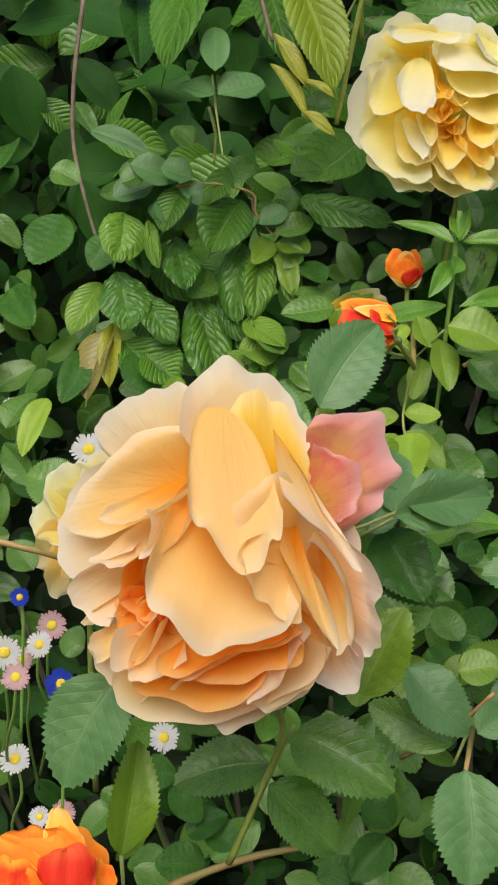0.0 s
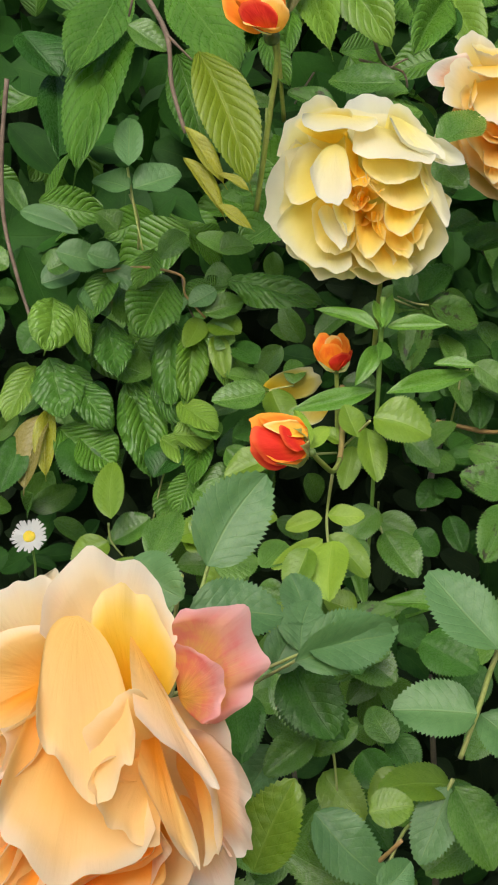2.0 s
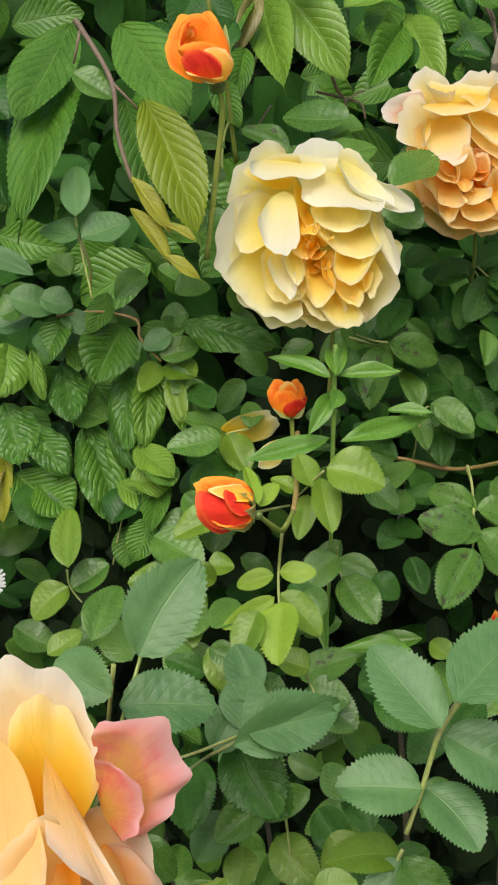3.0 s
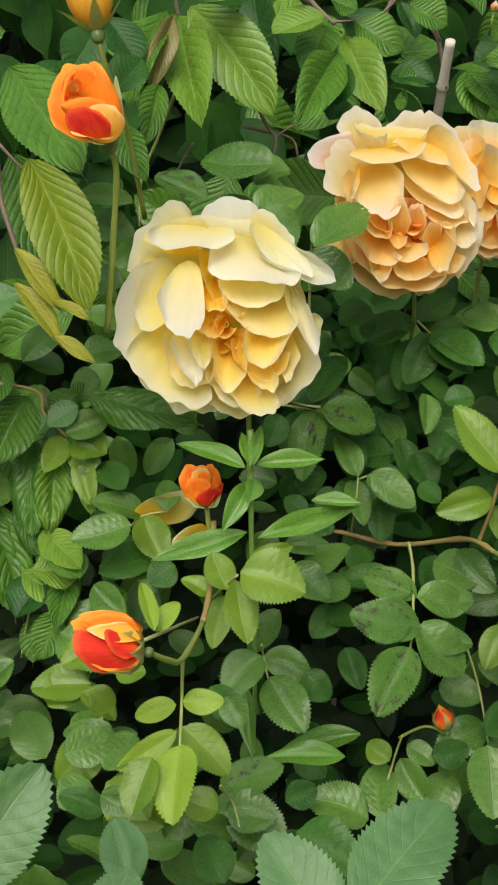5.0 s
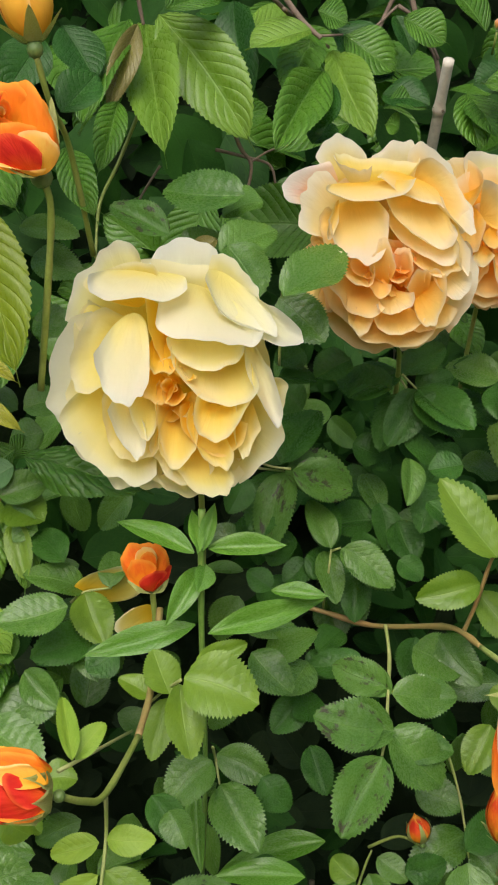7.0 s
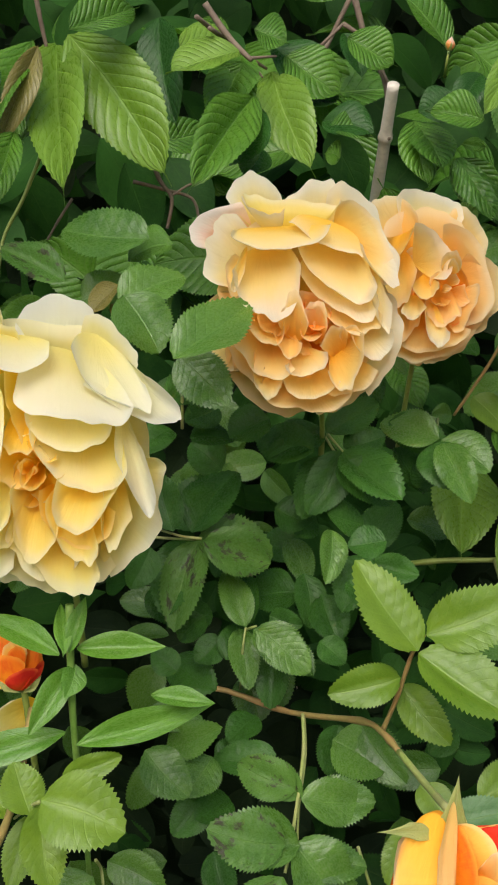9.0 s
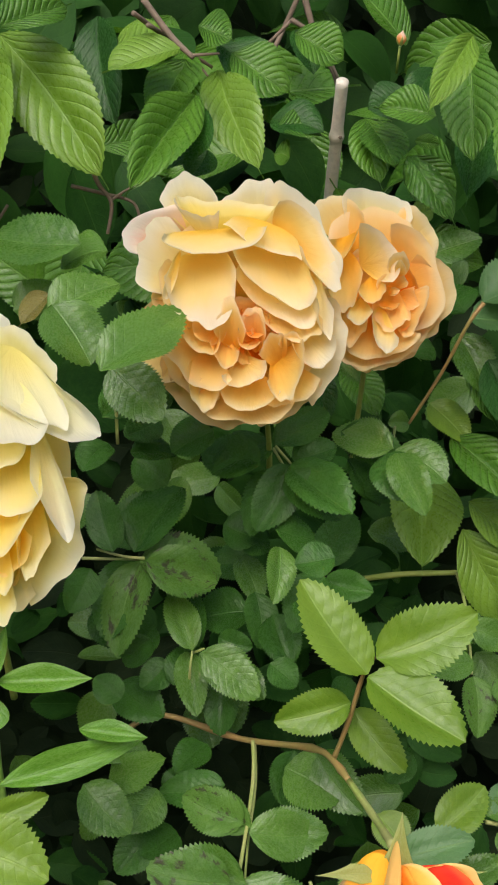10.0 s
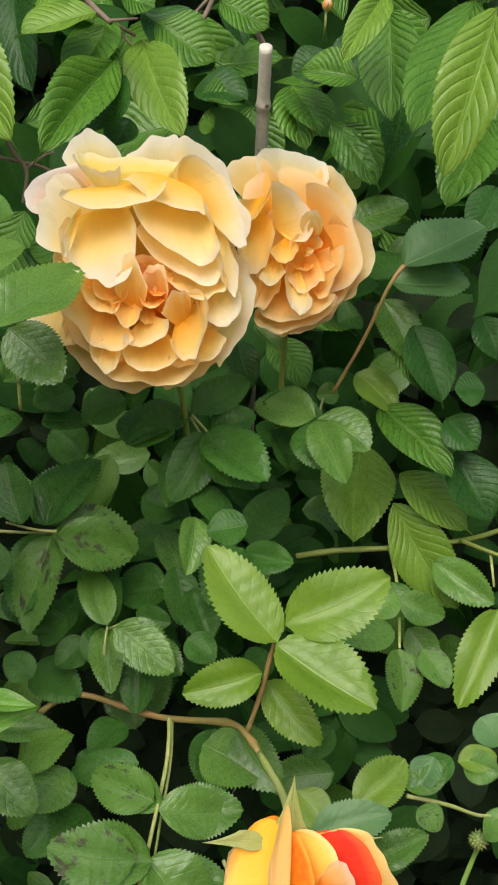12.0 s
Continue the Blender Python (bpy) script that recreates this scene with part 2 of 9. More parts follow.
M = {
    "rose": leaf_material("rose_leaf_green", (0.044, 0.115, 0.015), (0.126, 0.252, 0.038), (0.160, 0.300, 0.060), vein_share=0.36),
    # darker copy of rose for leaves at the back: their shade is in the green
    "dark": leaf_material("shade_dark_rose_leaf_green", (0.020, 0.066, 0.010), (0.056, 0.150, 0.022), (0.080, 0.180, 0.033), vein_share=0.22, through=0.12, gloss=0.16),
    "blue": leaf_material("bluish_rose_leaf_green", (0.056, 0.142, 0.044), (0.118, 0.245, 0.081), (0.210, 0.330, 0.100), rough=0.42, vein_share=0.34),
    "light": leaf_material("young_rose_leaf_green", (0.096, 0.190, 0.010), (0.174, 0.283, 0.022), (0.270, 0.400, 0.066), rough=0.36, vein_share=0.36, relief=0.36),
    "lime": leaf_material("yellowish_leaf_green", (0.180, 0.320, 0.021), (0.290, 0.420, 0.039), (0.380, 0.470, 0.072), rough=0.45),
    "spot": leaf_material("blackspot_leaf_green", (0.055, 0.140, 0.022), (0.115, 0.230, 0.040), (0.150, 0.280, 0.048), spots=1.0, vein_share=0.22, gloss=0.2),
    "cherry": leaf_material("cherry_leaf_green", (0.042, 0.125, 0.009), (0.110, 0.250, 0.022), (0.19, 0.34, 0.08), veins=11.0, slant=3.2, relief=1.0, rough=0.32, vein_share=0.42, quilt=0.65, ribs=0.46, gloss=0.38),
    # yellower cherry leaf, also lightened to paint in the light on hanging leaves
    "cherrylight": leaf_material("lightened_cherry_leaf_green", (0.125, 0.240, 0.020), (0.205, 0.340, 0.038), (0.28, 0.44, 0.10), veins=11.0, slant=3.2, relief=0.75, rough=0.32, vein_share=0.34, quilt=0.55, ribs=0.36, gloss=0.38),
    # dark copy of the cherry leaf, hedge shade put into its colour
    "cherrydark": leaf_material("shade_tinted_cherry_leaf", (0.012, 0.048, 0.006), (0.034, 0.115, 0.014), (0.08, 0.17, 0.045), veins=10.0, slant=3.0, relief=0.8, through=0.12, gloss=0.2),
    "crinkle": leaf_material("crinkled_cherry_leaf_green", (0.036, 0.110, 0.010), (0.090, 0.225, 0.024), (0.16, 0.30, 0.07), veins=11.0, slant=3.2, relief=0.9, rough=0.34, vein_share=0.36, quilt=0.6, ribs=0.5, gloss=0.45),
    "crinklelight": leaf_material("light_crinkled_cherry_leaf", (0.095, 0.215, 0.014), (0.170, 0.320, 0.032), (0.26, 0.42, 0.10), veins=11.0, slant=3.2, relief=0.9, rough=0.34, vein_share=0.36, quilt=0.6, ribs=0.5, gloss=0.45),
    "limecherry": leaf_material("lime_cherry_leaf_green", (0.130, 0.190, 0.006), (0.205, 0.275, 0.012), (0.30, 0.38, 0.05), veins=11.0, slant=3.2, relief=0.75, rough=0.34, vein_share=0.30, quilt=0.55, ribs=0.3, gloss=0.3),
    "yellow": leaf_material("yellowing_leaf", (0.24, 0.25, 0.014), (0.36, 0.36, 0.028), (0.40, 0.42, 0.10), veins=11.0, slant=3.2, relief=0.8),
    "brown": leaf_material("bronze_leaf", (0.15, 0.13, 0.035), (0.27, 0.23, 0.06), (0.33, 0.30, 0.10), veins=11.0, slant=3.2, relief=0.9),
    # darkened leaf green for the bush's inside, where its shade is painted in
    "inner": leaf_material("shade_dark_inner_leaf_green", (0.008, 0.036, 0.005), (0.026, 0.090, 0.011), (0.060, 0.130, 0.024), vein_share=0.2, through=0.1, gloss=0.12, rough=0.6),
    # near-black leaf: the shade of the deepest gaps is put into its colour
    "deepshade": leaf_material("painted_deep_shade_leaf", (0.007, 0.016, 0.006), (0.019, 0.034, 0.011), (0.03, 0.04, 0.02), through=0.05, gloss=0.08, rough=0.7),
    "herb": leaf_material("herb_leaf_green", (0.080, 0.200, 0.019), (0.135, 0.285, 0.036), (0.190, 0.390, 0.054), veins=5.0, slant=1.4, vein_share=0.2),
    "apricot": petal_material("apricot_petal", (0.93, 0.36, 0.02), (0.92, 0.63, 0.21), (0.92, 0.73, 0.37), (0.91, 0.81, 0.60), start=0.12),
    "apricotpale": petal_material("pale_apricot_petal", (0.94, 0.52, 0.09), (0.93, 0.69, 0.32), (0.92, 0.76, 0.52), (0.90, 0.83, 0.70), (0.90, 0.52, 0.45), 0.25),
    "pink": petal_material("pink_flushed_petal", (0.94, 0.66, 0.13), (0.94, 0.48, 0.17), (0.93, 0.40, 0.39), (0.92, 0.56, 0.57), (0.90, 0.15, 0.22), 0.75, start=0.10),
    "blushed": petal_material("cream_petal_flushed_pink", (0.94, 0.42, 0.05), (0.93, 0.55, 0.22), (0.90, 0.66, 0.50), (0.88, 0.85, 0.78), (0.90, 0.32, 0.25), 0.45, rim_at=0.74),
    "orange": petal_material("deep_orange_petal", (0.92, 0.22, 0.006), (0.94, 0.34, 0.02), (0.94, 0.47, 0.08), (0.93, 0.62, 0.26), start=0.12),
    "cream": petal_material("cream_yellow_petal", (0.90, 0.66, 0.05), (0.90, 0.79, 0.24), (0.90, 0.85, 0.47), (0.89, 0.87, 0.70), start=0.12),
    "creamwhite": petal_material("creamy_white_petal", (0.90, 0.79, 0.25), (0.88, 0.85, 0.55), (0.88, 0.86, 0.70), (0.88, 0.87, 0.77)),
    "butter": petal_material("butter_yellow_petal", (0.93, 0.54, 0.015), (0.92, 0.72, 0.13), (0.91, 0.80, 0.31), (0.89, 0.85, 0.58), start=0.12),
    "apricotflap": petal_material("folded_apricot_petal", (0.93, 0.64, 0.20), (0.93, 0.66, 0.25), (0.93, 0.70, 0.32), (0.92, 0.79, 0.50)),
    "gold": petal_material("golden_petal", (0.94, 0.44, 0.008), (0.94, 0.60, 0.04), (0.92, 0.72, 0.18), (0.91, 0.80, 0.42), start=0.12),
    "buff": petal_material("buff_petal", (0.93, 0.48, 0.035), (0.92, 0.65, 0.18), (0.92, 0.75, 0.36), (0.91, 0.82, 0.58), start=0.12),
    "buffpale": petal_material("pale_buff_petal", (0.93, 0.60, 0.07), (0.92, 0.74, 0.27), (0.91, 0.81, 0.50), (0.90, 0.86, 0.73), (0.88, 0.58, 0.53), 0.12, rim_at=0.86),
    "peach": petal_material("peach_petal", (0.93, 0.44, 0.03), (0.93, 0.60, 0.17), (0.93, 0.70, 0.33), (0.91, 0.79, 0.52), start=0.12),
    "budred": petal_material("red_bud_petal", (0.95, 0.50, 0.02), (0.93, 0.24, 0.015), (0.86, 0.09, 0.015), (0.94, 0.50, 0.05), (0.74, 0.02, 0.015), 0.85, 0.15),
    "budscarlet": petal_material("scarlet_bud_petal", (0.80, 0.10, 0.012), (0.72, 0.04, 0.014), (0.68, 0.035, 0.016), (0.80, 0.12, 0.03), (0.60, 0.015, 0.015), 0.7, 0.12),
    "budorange": petal_material("orange_bud_petal", (0.95, 0.42, 0.02), (0.94, 0.27, 0.014), (0.92, 0.20, 0.014), (0.94, 0.36, 0.04), (0.80, 0.04, 0.015), 0.45, 0.15),
    "budyellow": petal_material("yellow_orange_bud_petal", (0.93, 0.45, 0.03), (0.93, 0.50, 0.06), (0.92, 0.53, 0.10), (0.92, 0.62, 0.24), (0.90, 0.22, 0.03), 0.35, 0.18),
    "daisywhite": petal_material("white_daisy_petal", (0.80, 0.80, 0.78), (0.80, 0.80, 0.79), (0.80, 0.79, 0.79), (0.80, 0.74, 0.76)),
    "daisypink": petal_material("pinkish_daisy_petal", (0.76, 0.58, 0.58), (0.74, 0.50, 0.52), (0.72, 0.42, 0.48), (0.70, 0.38, 0.44)),
    "bluepetal": petal_material("blue_petal", (0.05, 0.08, 0.55), (0.03, 0.07, 0.60), (0.03, 0.06, 0.55), (0.05, 0.09, 0.6)),
    "disc": stem_material("yellow_daisy_disc", (0.75, 0.52, 0.03), (0.60, 0.50, 0.05), 0.8, 400.0),
    "stem": stem_material("green_rose_stem", (0.24, 0.31, 0.05), (0.30, 0.35, 0.08)),
    "redstem": stem_material("reddish_rose_stem", (0.36, 0.22, 0.08), (0.28, 0.23, 0.07)),
    "stalk": stem_material("leaf_stalk", (0.32, 0.40, 0.10), (0.40, 0.41, 0.15)),
    "herbstem": stem_material("herb_stem", (0.17, 0.32, 0.05), (0.22, 0.37, 0.07)),
    "twig": stem_material("brown_twig", (0.15, 0.105, 0.072), (0.23, 0.17, 0.125), 0.8),
    "bark": stem_material("dark_rose_bark", (0.045, 0.040, 0.022), (0.075, 0.065, 0.032), 0.8),
    "bamboo": stem_material("weathered_cane", (0.66, 0.59, 0.49), (0.76, 0.69, 0.58), 0.7, 40.0),
    "sepal": leaf_material("sepal_green", (0.27, 0.33, 0.07), (0.40, 0.42, 0.14), (0.46, 0.46, 0.20), veins=4.0, slant=1.0),
    "hip": stem_material("green_rose_hip", (0.11, 0.20, 0.05), (0.17, 0.24, 0.06), 0.4),
    "soil": stem_material("dark_garden_soil", (0.035, 0.026, 0.018), (0.06, 0.045, 0.03), 0.95, 30.0),
}


# ---- building blocks ----
def mesh_of(name, verts, faces, material, uvs=None, smooth=True):
    me = bpy.data.meshes.new(name)
    me.from_pydata([tuple(map(float, v)) for v in verts], [], faces)
    if uvs is not None:
        loops = np.empty(len(me.loops), dtype=np.int32)
        me.loops.foreach_get("vertex_index", loops)
        me.uv_layers.new(name="UVMap").data.foreach_set("uv", np.asarray(uvs, dtype=np.float32)[loops].ravel())
    me.materials.append(M[material])
    me.polygons.foreach_set("use_smooth", [smooth] * len(me.polygons))
    me.update()
    return me


def grid_faces(n, m, start=0):
    return [(start + i * m + j, start + i * m + j + 1, start + (i + 1) * m + j + 1, start + (i + 1) * m + j) for i in range(n - 1) for j in range(m - 1)]


def child(name, mesh, parent, label=""):
    ob = new(name, mesh)
    ob.parent = parent
    return tagged(ob, label)


def thing(name, label, category, group="", place=None):
    ob = tagged(new(name), label, category, group)
    ob.empty_display_size = 0.01
    if place is not None:
        ob.matrix_basis = place
    return ob


def tube_arrays(points, r0, r1, sides=7, wobble=0.0, knots=()):
    """A tapering stem through the points, smoothed, as vertices and faces."""
    p = np.array(points, float)
    if len(p) > 2:
        fine = []
        for i in range(len(p) - 1):
            a, b, c, d = p[max(i - 1, 0)], p[i], p[i + 1], p[min(i + 2, len(p) - 1)]
            for s in np.linspace(0, 1, 6)[: 6 if i == len(p) - 2 else 5]:
                fine.append(0.5 * (2 * b + (c - a) * s + (2 * a - 5 * b + 4 * c - d) * s * s + (3 * b - a - 3 * c + d) * s ** 3))
        p = np.array(fine)
    n = len(p)
    verts, faces = [], []
    side = None
    for i in range(n):
        t = Vector(p[min(i + 1, n - 1)] - p[max(i - 1, 0)]).normalized()
        if side is None:
            side = t.orthogonal().normalized()
        side = (side - t * side.dot(t)).normalized()
        up = t.cross(side)
        s = i / (n - 1)
        r = r0 + (r1 - r0) * s
        r *= 1 + wobble * noise.noise(Vector(p[i]) * 160)
        for at, fat in knots:
            r *= 1 + fat * math.exp(-((s - at) * n / 1.0) ** 2)
        for j in range(sides):
            a = 2 * math.pi * j / sides
            verts.append(Vector(p[i]) + (side * math.cos(a) + up * math.sin(a)) * r)
    for i in range(n - 1):
        for j in range(sides):
            k = (j + 1) % sides
            faces.append((i * sides + j, i * sides + k, (i + 1) * sides + k, (i + 1) * sides + j))
    faces.append(tuple(range(sides))[::-1])
    faces.append(tuple((n - 1) * sides + j for j in range(sides)))
    return verts, faces


def tube(name, points, r0, r1, material, parent, label="", sides=7, wobble=0.15, knots=()):
    """A stem in millimetres."""
    v, f = tube_arrays(np.array(points) * 0.001, r0 * 0.001, r1 * 0.001, sides, wobble, knots)
    return child(name, mesh_of(name, v, f, material), parent, label)


def leaf_arrays(shape, rng, teeth=True, cols=7):
    """A blade 1 long (y) and 1 wide (x), its face towards z: rows of points from base to tip."""
    crinkled = shape == "crinkle"
    shape = "cherry" if crinkled else shape
    many = {"rose": 21, "cherry": 31, "herb": 0}[shape] if teeth else 0
    n = 2 * many + 2 if many else (12 if shape == "herb" and teeth else 10)
    cols = 17 if cols == 7 and shape == "cherry" else cols if teeth else 3
    v = np.linspace(0, 1, n)
    r = np.linspace(-1, 1, cols)
    if shape == "rose":
        half = v ** 0.60 * (1 - v) ** 0.70
    elif shape == "cherry":
        half = np.sin(np.pi * np.clip(v / 0.91, 0, 1) ** 1.0) ** 0.66 + 0.07 * np.sin(np.pi * v) * v
    else:
        half = np.sin(np.pi * v ** 0.9) ** 0.9 + 0.06 * (1 - v)
    half = np.maximum(half, 0.012) * 0.5 / half.max()
    fold, droop, sway = rng.uniform(0.30, 0.75), rng.uniform(-0.08, 0.24), rng.uniform(-0.09, 0.09)
    twist, ripple, ph = rng.uniform(-0.25, 0.25), rng.uniform(0.012, 0.035), rng.uniform(0, 6.3)
    verts, uvs = [], []
    for i, t in enumerate(v):
        h = half[i]
        ahead, tooth = 0.0, 0.0
        if many and 0 < i < n - 1:
            big = 0.45 if shape == "cherry" else 1.0
            tooth = 0.042 * big if i % 2 else -0.062 * big
            ahead = 0.020 * big if i % 2 else 0.0
        for q in r:
            e = abs(q)
            x = q * h * (1 + tooth * e ** 5)
            y = t + ahead * e ** 3 - 0.03 * e * math.sin(math.pi * t) + 0.012
            z = fold * e * h * (1 - 0.5 * e) - droop * t * t + ripple * e ** 2 * math.sin(9 * t + ph + (1.5 if q > 0 else 0)) + twist * x * t
            if shape == "cherry":
                z += 0.0075 * math.sin(2 * math.pi * (11 * t - 3.2 * e)) * (1 - e ** 4) * min(1, h * 4) * (1 if cols > 9 else 0)
            else:
                z += 0.0 if cols < 7 else 0.008 * math.cos(2 * math.pi * 8 * t) * e * (1 - e ** 3)
            if crinkled:
                z += 0.055 * noise.noise(Vector((x * 7, t * 8, ph))) + 0.018 * noise.noise(Vector((x * 17, t * 19, ph))) - 0.22 * e * e * h * (1 + 0.6 * math.sin(5 * t + ph))
                x += 0.03 * noise.noise(Vector((t * 6, e, ph)))
            verts.append((x + sway * math.sin(math.pi * t), y, z))
            uvs.append((0.5 + 0.5 * q, t))
    return verts, grid_faces(n, cols), uvs


BLADES = {}
LEAF_SHAPE = {"sepal": "herb", "crinkle": "crinkle", "crinklelight": "crinkle", "cherry": "cherry", "cherrylight": "cherry", "cherrydark": "cherry", "limecherry": "cherry", "yellow": "cherry", "brown": "cherry", "herb": "herb"}


def blade(kind, number):
    if (kind, number) not in BLADES:
        BLADES[kind, number] = mesh_of("leaf_blade", *[(v, f) for v, f, u in [leaf_arrays(LEAF_SHAPE.get(kind, "rose"), random.Random(number * 7 + 3))]][0], kind,
                                       leaf_arrays(LEAF_SHAPE.get(kind, "rose"), random.Random(number * 7 + 3))[2])
    return BLADES[kind, number]


def lay(base, tip, width, face):
    """The pose of a blade from base to tip (metres) with its face turned to face."""
    y = Vector(tip) - Vector(base)
    length = y.length
    y.normalize()
    z = Vector(face)
    z = (z - y * z.dot(y)).normalized()
    x = y.cross(z)
    m = Matrix((x * width, y * length, z * (0.5 * (width + length)))).transposed().to_4x4()
    m.translation = base
    return m


COUNT = [0]


def leaf(parent, kind, base, tip, width, face, label=""):
    """One leaf, in millimetres."""
    COUNT[0] += 1
    ob = child("sepal" if kind == "sepal" else "leaf", blade(kind, COUNT[0] * 5 % 9), parent, label)
    ob.matrix_basis = parent.matrix_basis.inverted() @ lay(Vector(base) * 0.001, Vector(tip) * 0.001, width * 0.001, Vector(face))
    return ob


def soft(x, w=0.12):
    """A rounded ramp: nothing below zero, straight above."""
    return 0.0 if x <= 0 else x * x / (2 * w) if x < w else x - w / 2


def petal(parent, material, base, tip, width, face=0, cup=0.45, bow=0.03, curl=0.03, foot=0.45, ruffle=1.25, sway=0.0, lip=0.03, full=0.0, name="petal", label=""):
    """One petal, a curved sheet from base to tip in the bloom's own millimetres (x right, y up, z out of the bloom).
    face: degrees by which it turns about its length; cup: how far its sides rise; bow: its belly; curl: how its end rolls back;
    sway: its sideways bend; lip: how its rim rolls over; full: how square its end is (0: by chance)."""
    COUNT[0] += 1
    rng = random.Random(COUNT[0])
    n, m = 25, 19
    base, tip = Vector(base), Vector(tip)
    ax = tip - base
    length = ax.length
    ax.normalize()
    nz = Vector((0, 0, 1)) if abs(ax.z) < 0.95 else Vector((0, 1, 0))
    nz = (nz - ax * nz.dot(ax)).normalized()
    nz.rotate(Matrix.Rotation(radians(face), 3, ax))
    sx = ax.cross(nz)
    ruffle *= min(1.0, 1.6 * width / length)
    ph = [rng.uniform(0, 6.28) for _ in range(8)]
    cupped = cup if abs(cup) > 0.02 else 0.02
    verts, uvs = [], []
    hinge = [(rng.uniform(0.25, 0.65), rng.uniform(-0.40, 0.60) * ruffle) for _ in range(2)]
    brim, brim_bend, point = rng.uniform(0.60, 0.80), rng.uniform(-0.35, 0.45) * ruffle, rng.uniform(-0.03, 0.06)
    notch, askew = rng.uniform(-0.8, 0.8), rng.uniform(-0.06, 0.06) * ruffle
    full = full or rng.uniform(2.2, 4.2)
    for i in range(n):
        q = i / (n - 1)
        s = math.sin(math.pi / 2 * q) ** 1.1
        k = min(s / 0.55, 1)
        prof = foot + (1 - foot) * math.sin(math.pi / 2 * k)
        if s > 0.45:
            prof *= max(0.0, 1 - ((s - 0.45) / 0.55) ** full) ** 0.5
        h = width / 2 * max(prof, 0.004)
        for j in range(m):
            r = math.sin(math.pi / 2 * (-1 + 2 * j / (m - 1)))
            e = abs(r)
            far = max(e * min(1, s * 1.6), s)
            turn_at = math.atan2(r * h * 2, (s - 0.45) * 2 * length)
            frill = math.sin(2 * turn_at + ph[0]) + 0.8 * math.sin(5 * turn_at + ph[1]) + 0.7 * math.sin(13 * turn_at + ph[4])
            swell = 1 + 0.036 * ruffle * frill * far ** 4
            y = length * (0.45 + (s - 0.45) * swell) + length * point * math.exp(-((r - notch * 0.4) / 0.30) ** 2) * s ** 8 + askew * length * r * s ** 4
            a = r * cupped
            x = h * math.sin(a) / cupped * swell + sway * length * math.sin(math.pi * s)
            z = h * (1 - math.cos(a)) / cupped * 1.3
            z += bow * length * math.sin(math.pi * min(1, s * 1.05))
            z -= curl * length * (max(0.0, s - 0.55) / 0.45) ** 2
            where, bend = hinge[0] if r < 0 else hinge[1]
            z -= bend * 0.9 * width / 2 * soft(e - where, 0.14) * s ** 1.3
            z -= brim_bend * 0.8 * length * soft(s - brim - 0.05 * math.sin(4 * r + ph[2]), 0.10) * (1 - 0.4 * e)
            z += ruffle * 0.036 * length * far ** 3 * (math.sin(3 * turn_at + ph[3]) + 0.75 * math.sin(8 * turn_at + ph[5]))
            z += ruffle * 0.022 * length * math.sin(3.1 * r + 2.8 * s + ph[6])
            roll = max(0.0, far - 0.80) / 0.20
            z -= lip * (0.6 + 0.4 * math.sin(2 * turn_at + ph[7])) * (width * length) ** 0.5 * roll * roll
            verts.append((base + ax * y + sx * x + nz * z) * 0.001)
            uvs.append((0.5 + 0.5 * r, s))
    return child(name, mesh_of(name, verts, grid_faces(n, m), material, uvs), parent, label)


def heart(parent, materials, centre, radius, count, seed, low=-3.0, high=4.0):
    """The crowded small petals in a bloom's heart, set round in a spiral, each standing on its foot."""
    rng = random.Random(seed)
    for i in range(count):
        a, s = i * 2.4 + rng.uniform(-0.35, 0.35), (i + 0.6) / count
        r = radius * s ** 0.7
        spread = rng.uniform(0.5, 0.8) + 0.5 * (1 - s)
        z = high + (low - high) * s + rng.uniform(-1.0, 1.5)
        ring = [(centre[0] + r * q * math.cos(a + d), centre[1] + r * q * math.sin(a + d), z - drop) for q, d, drop in ((0.35, 0, 9.0), (0.86, -spread, 0.8), (1.08, rng.uniform(-0.2, 0.2), 0), (0.86, spread, 0.8))]
        rimmed_petal(parent, rng.choice(materials), *ring, belly=rng.uniform(-0.12, 0.04), lip=0.02, ruffle=1.7, full=rng.uniform(1.35, 1.9), foot=0.3)


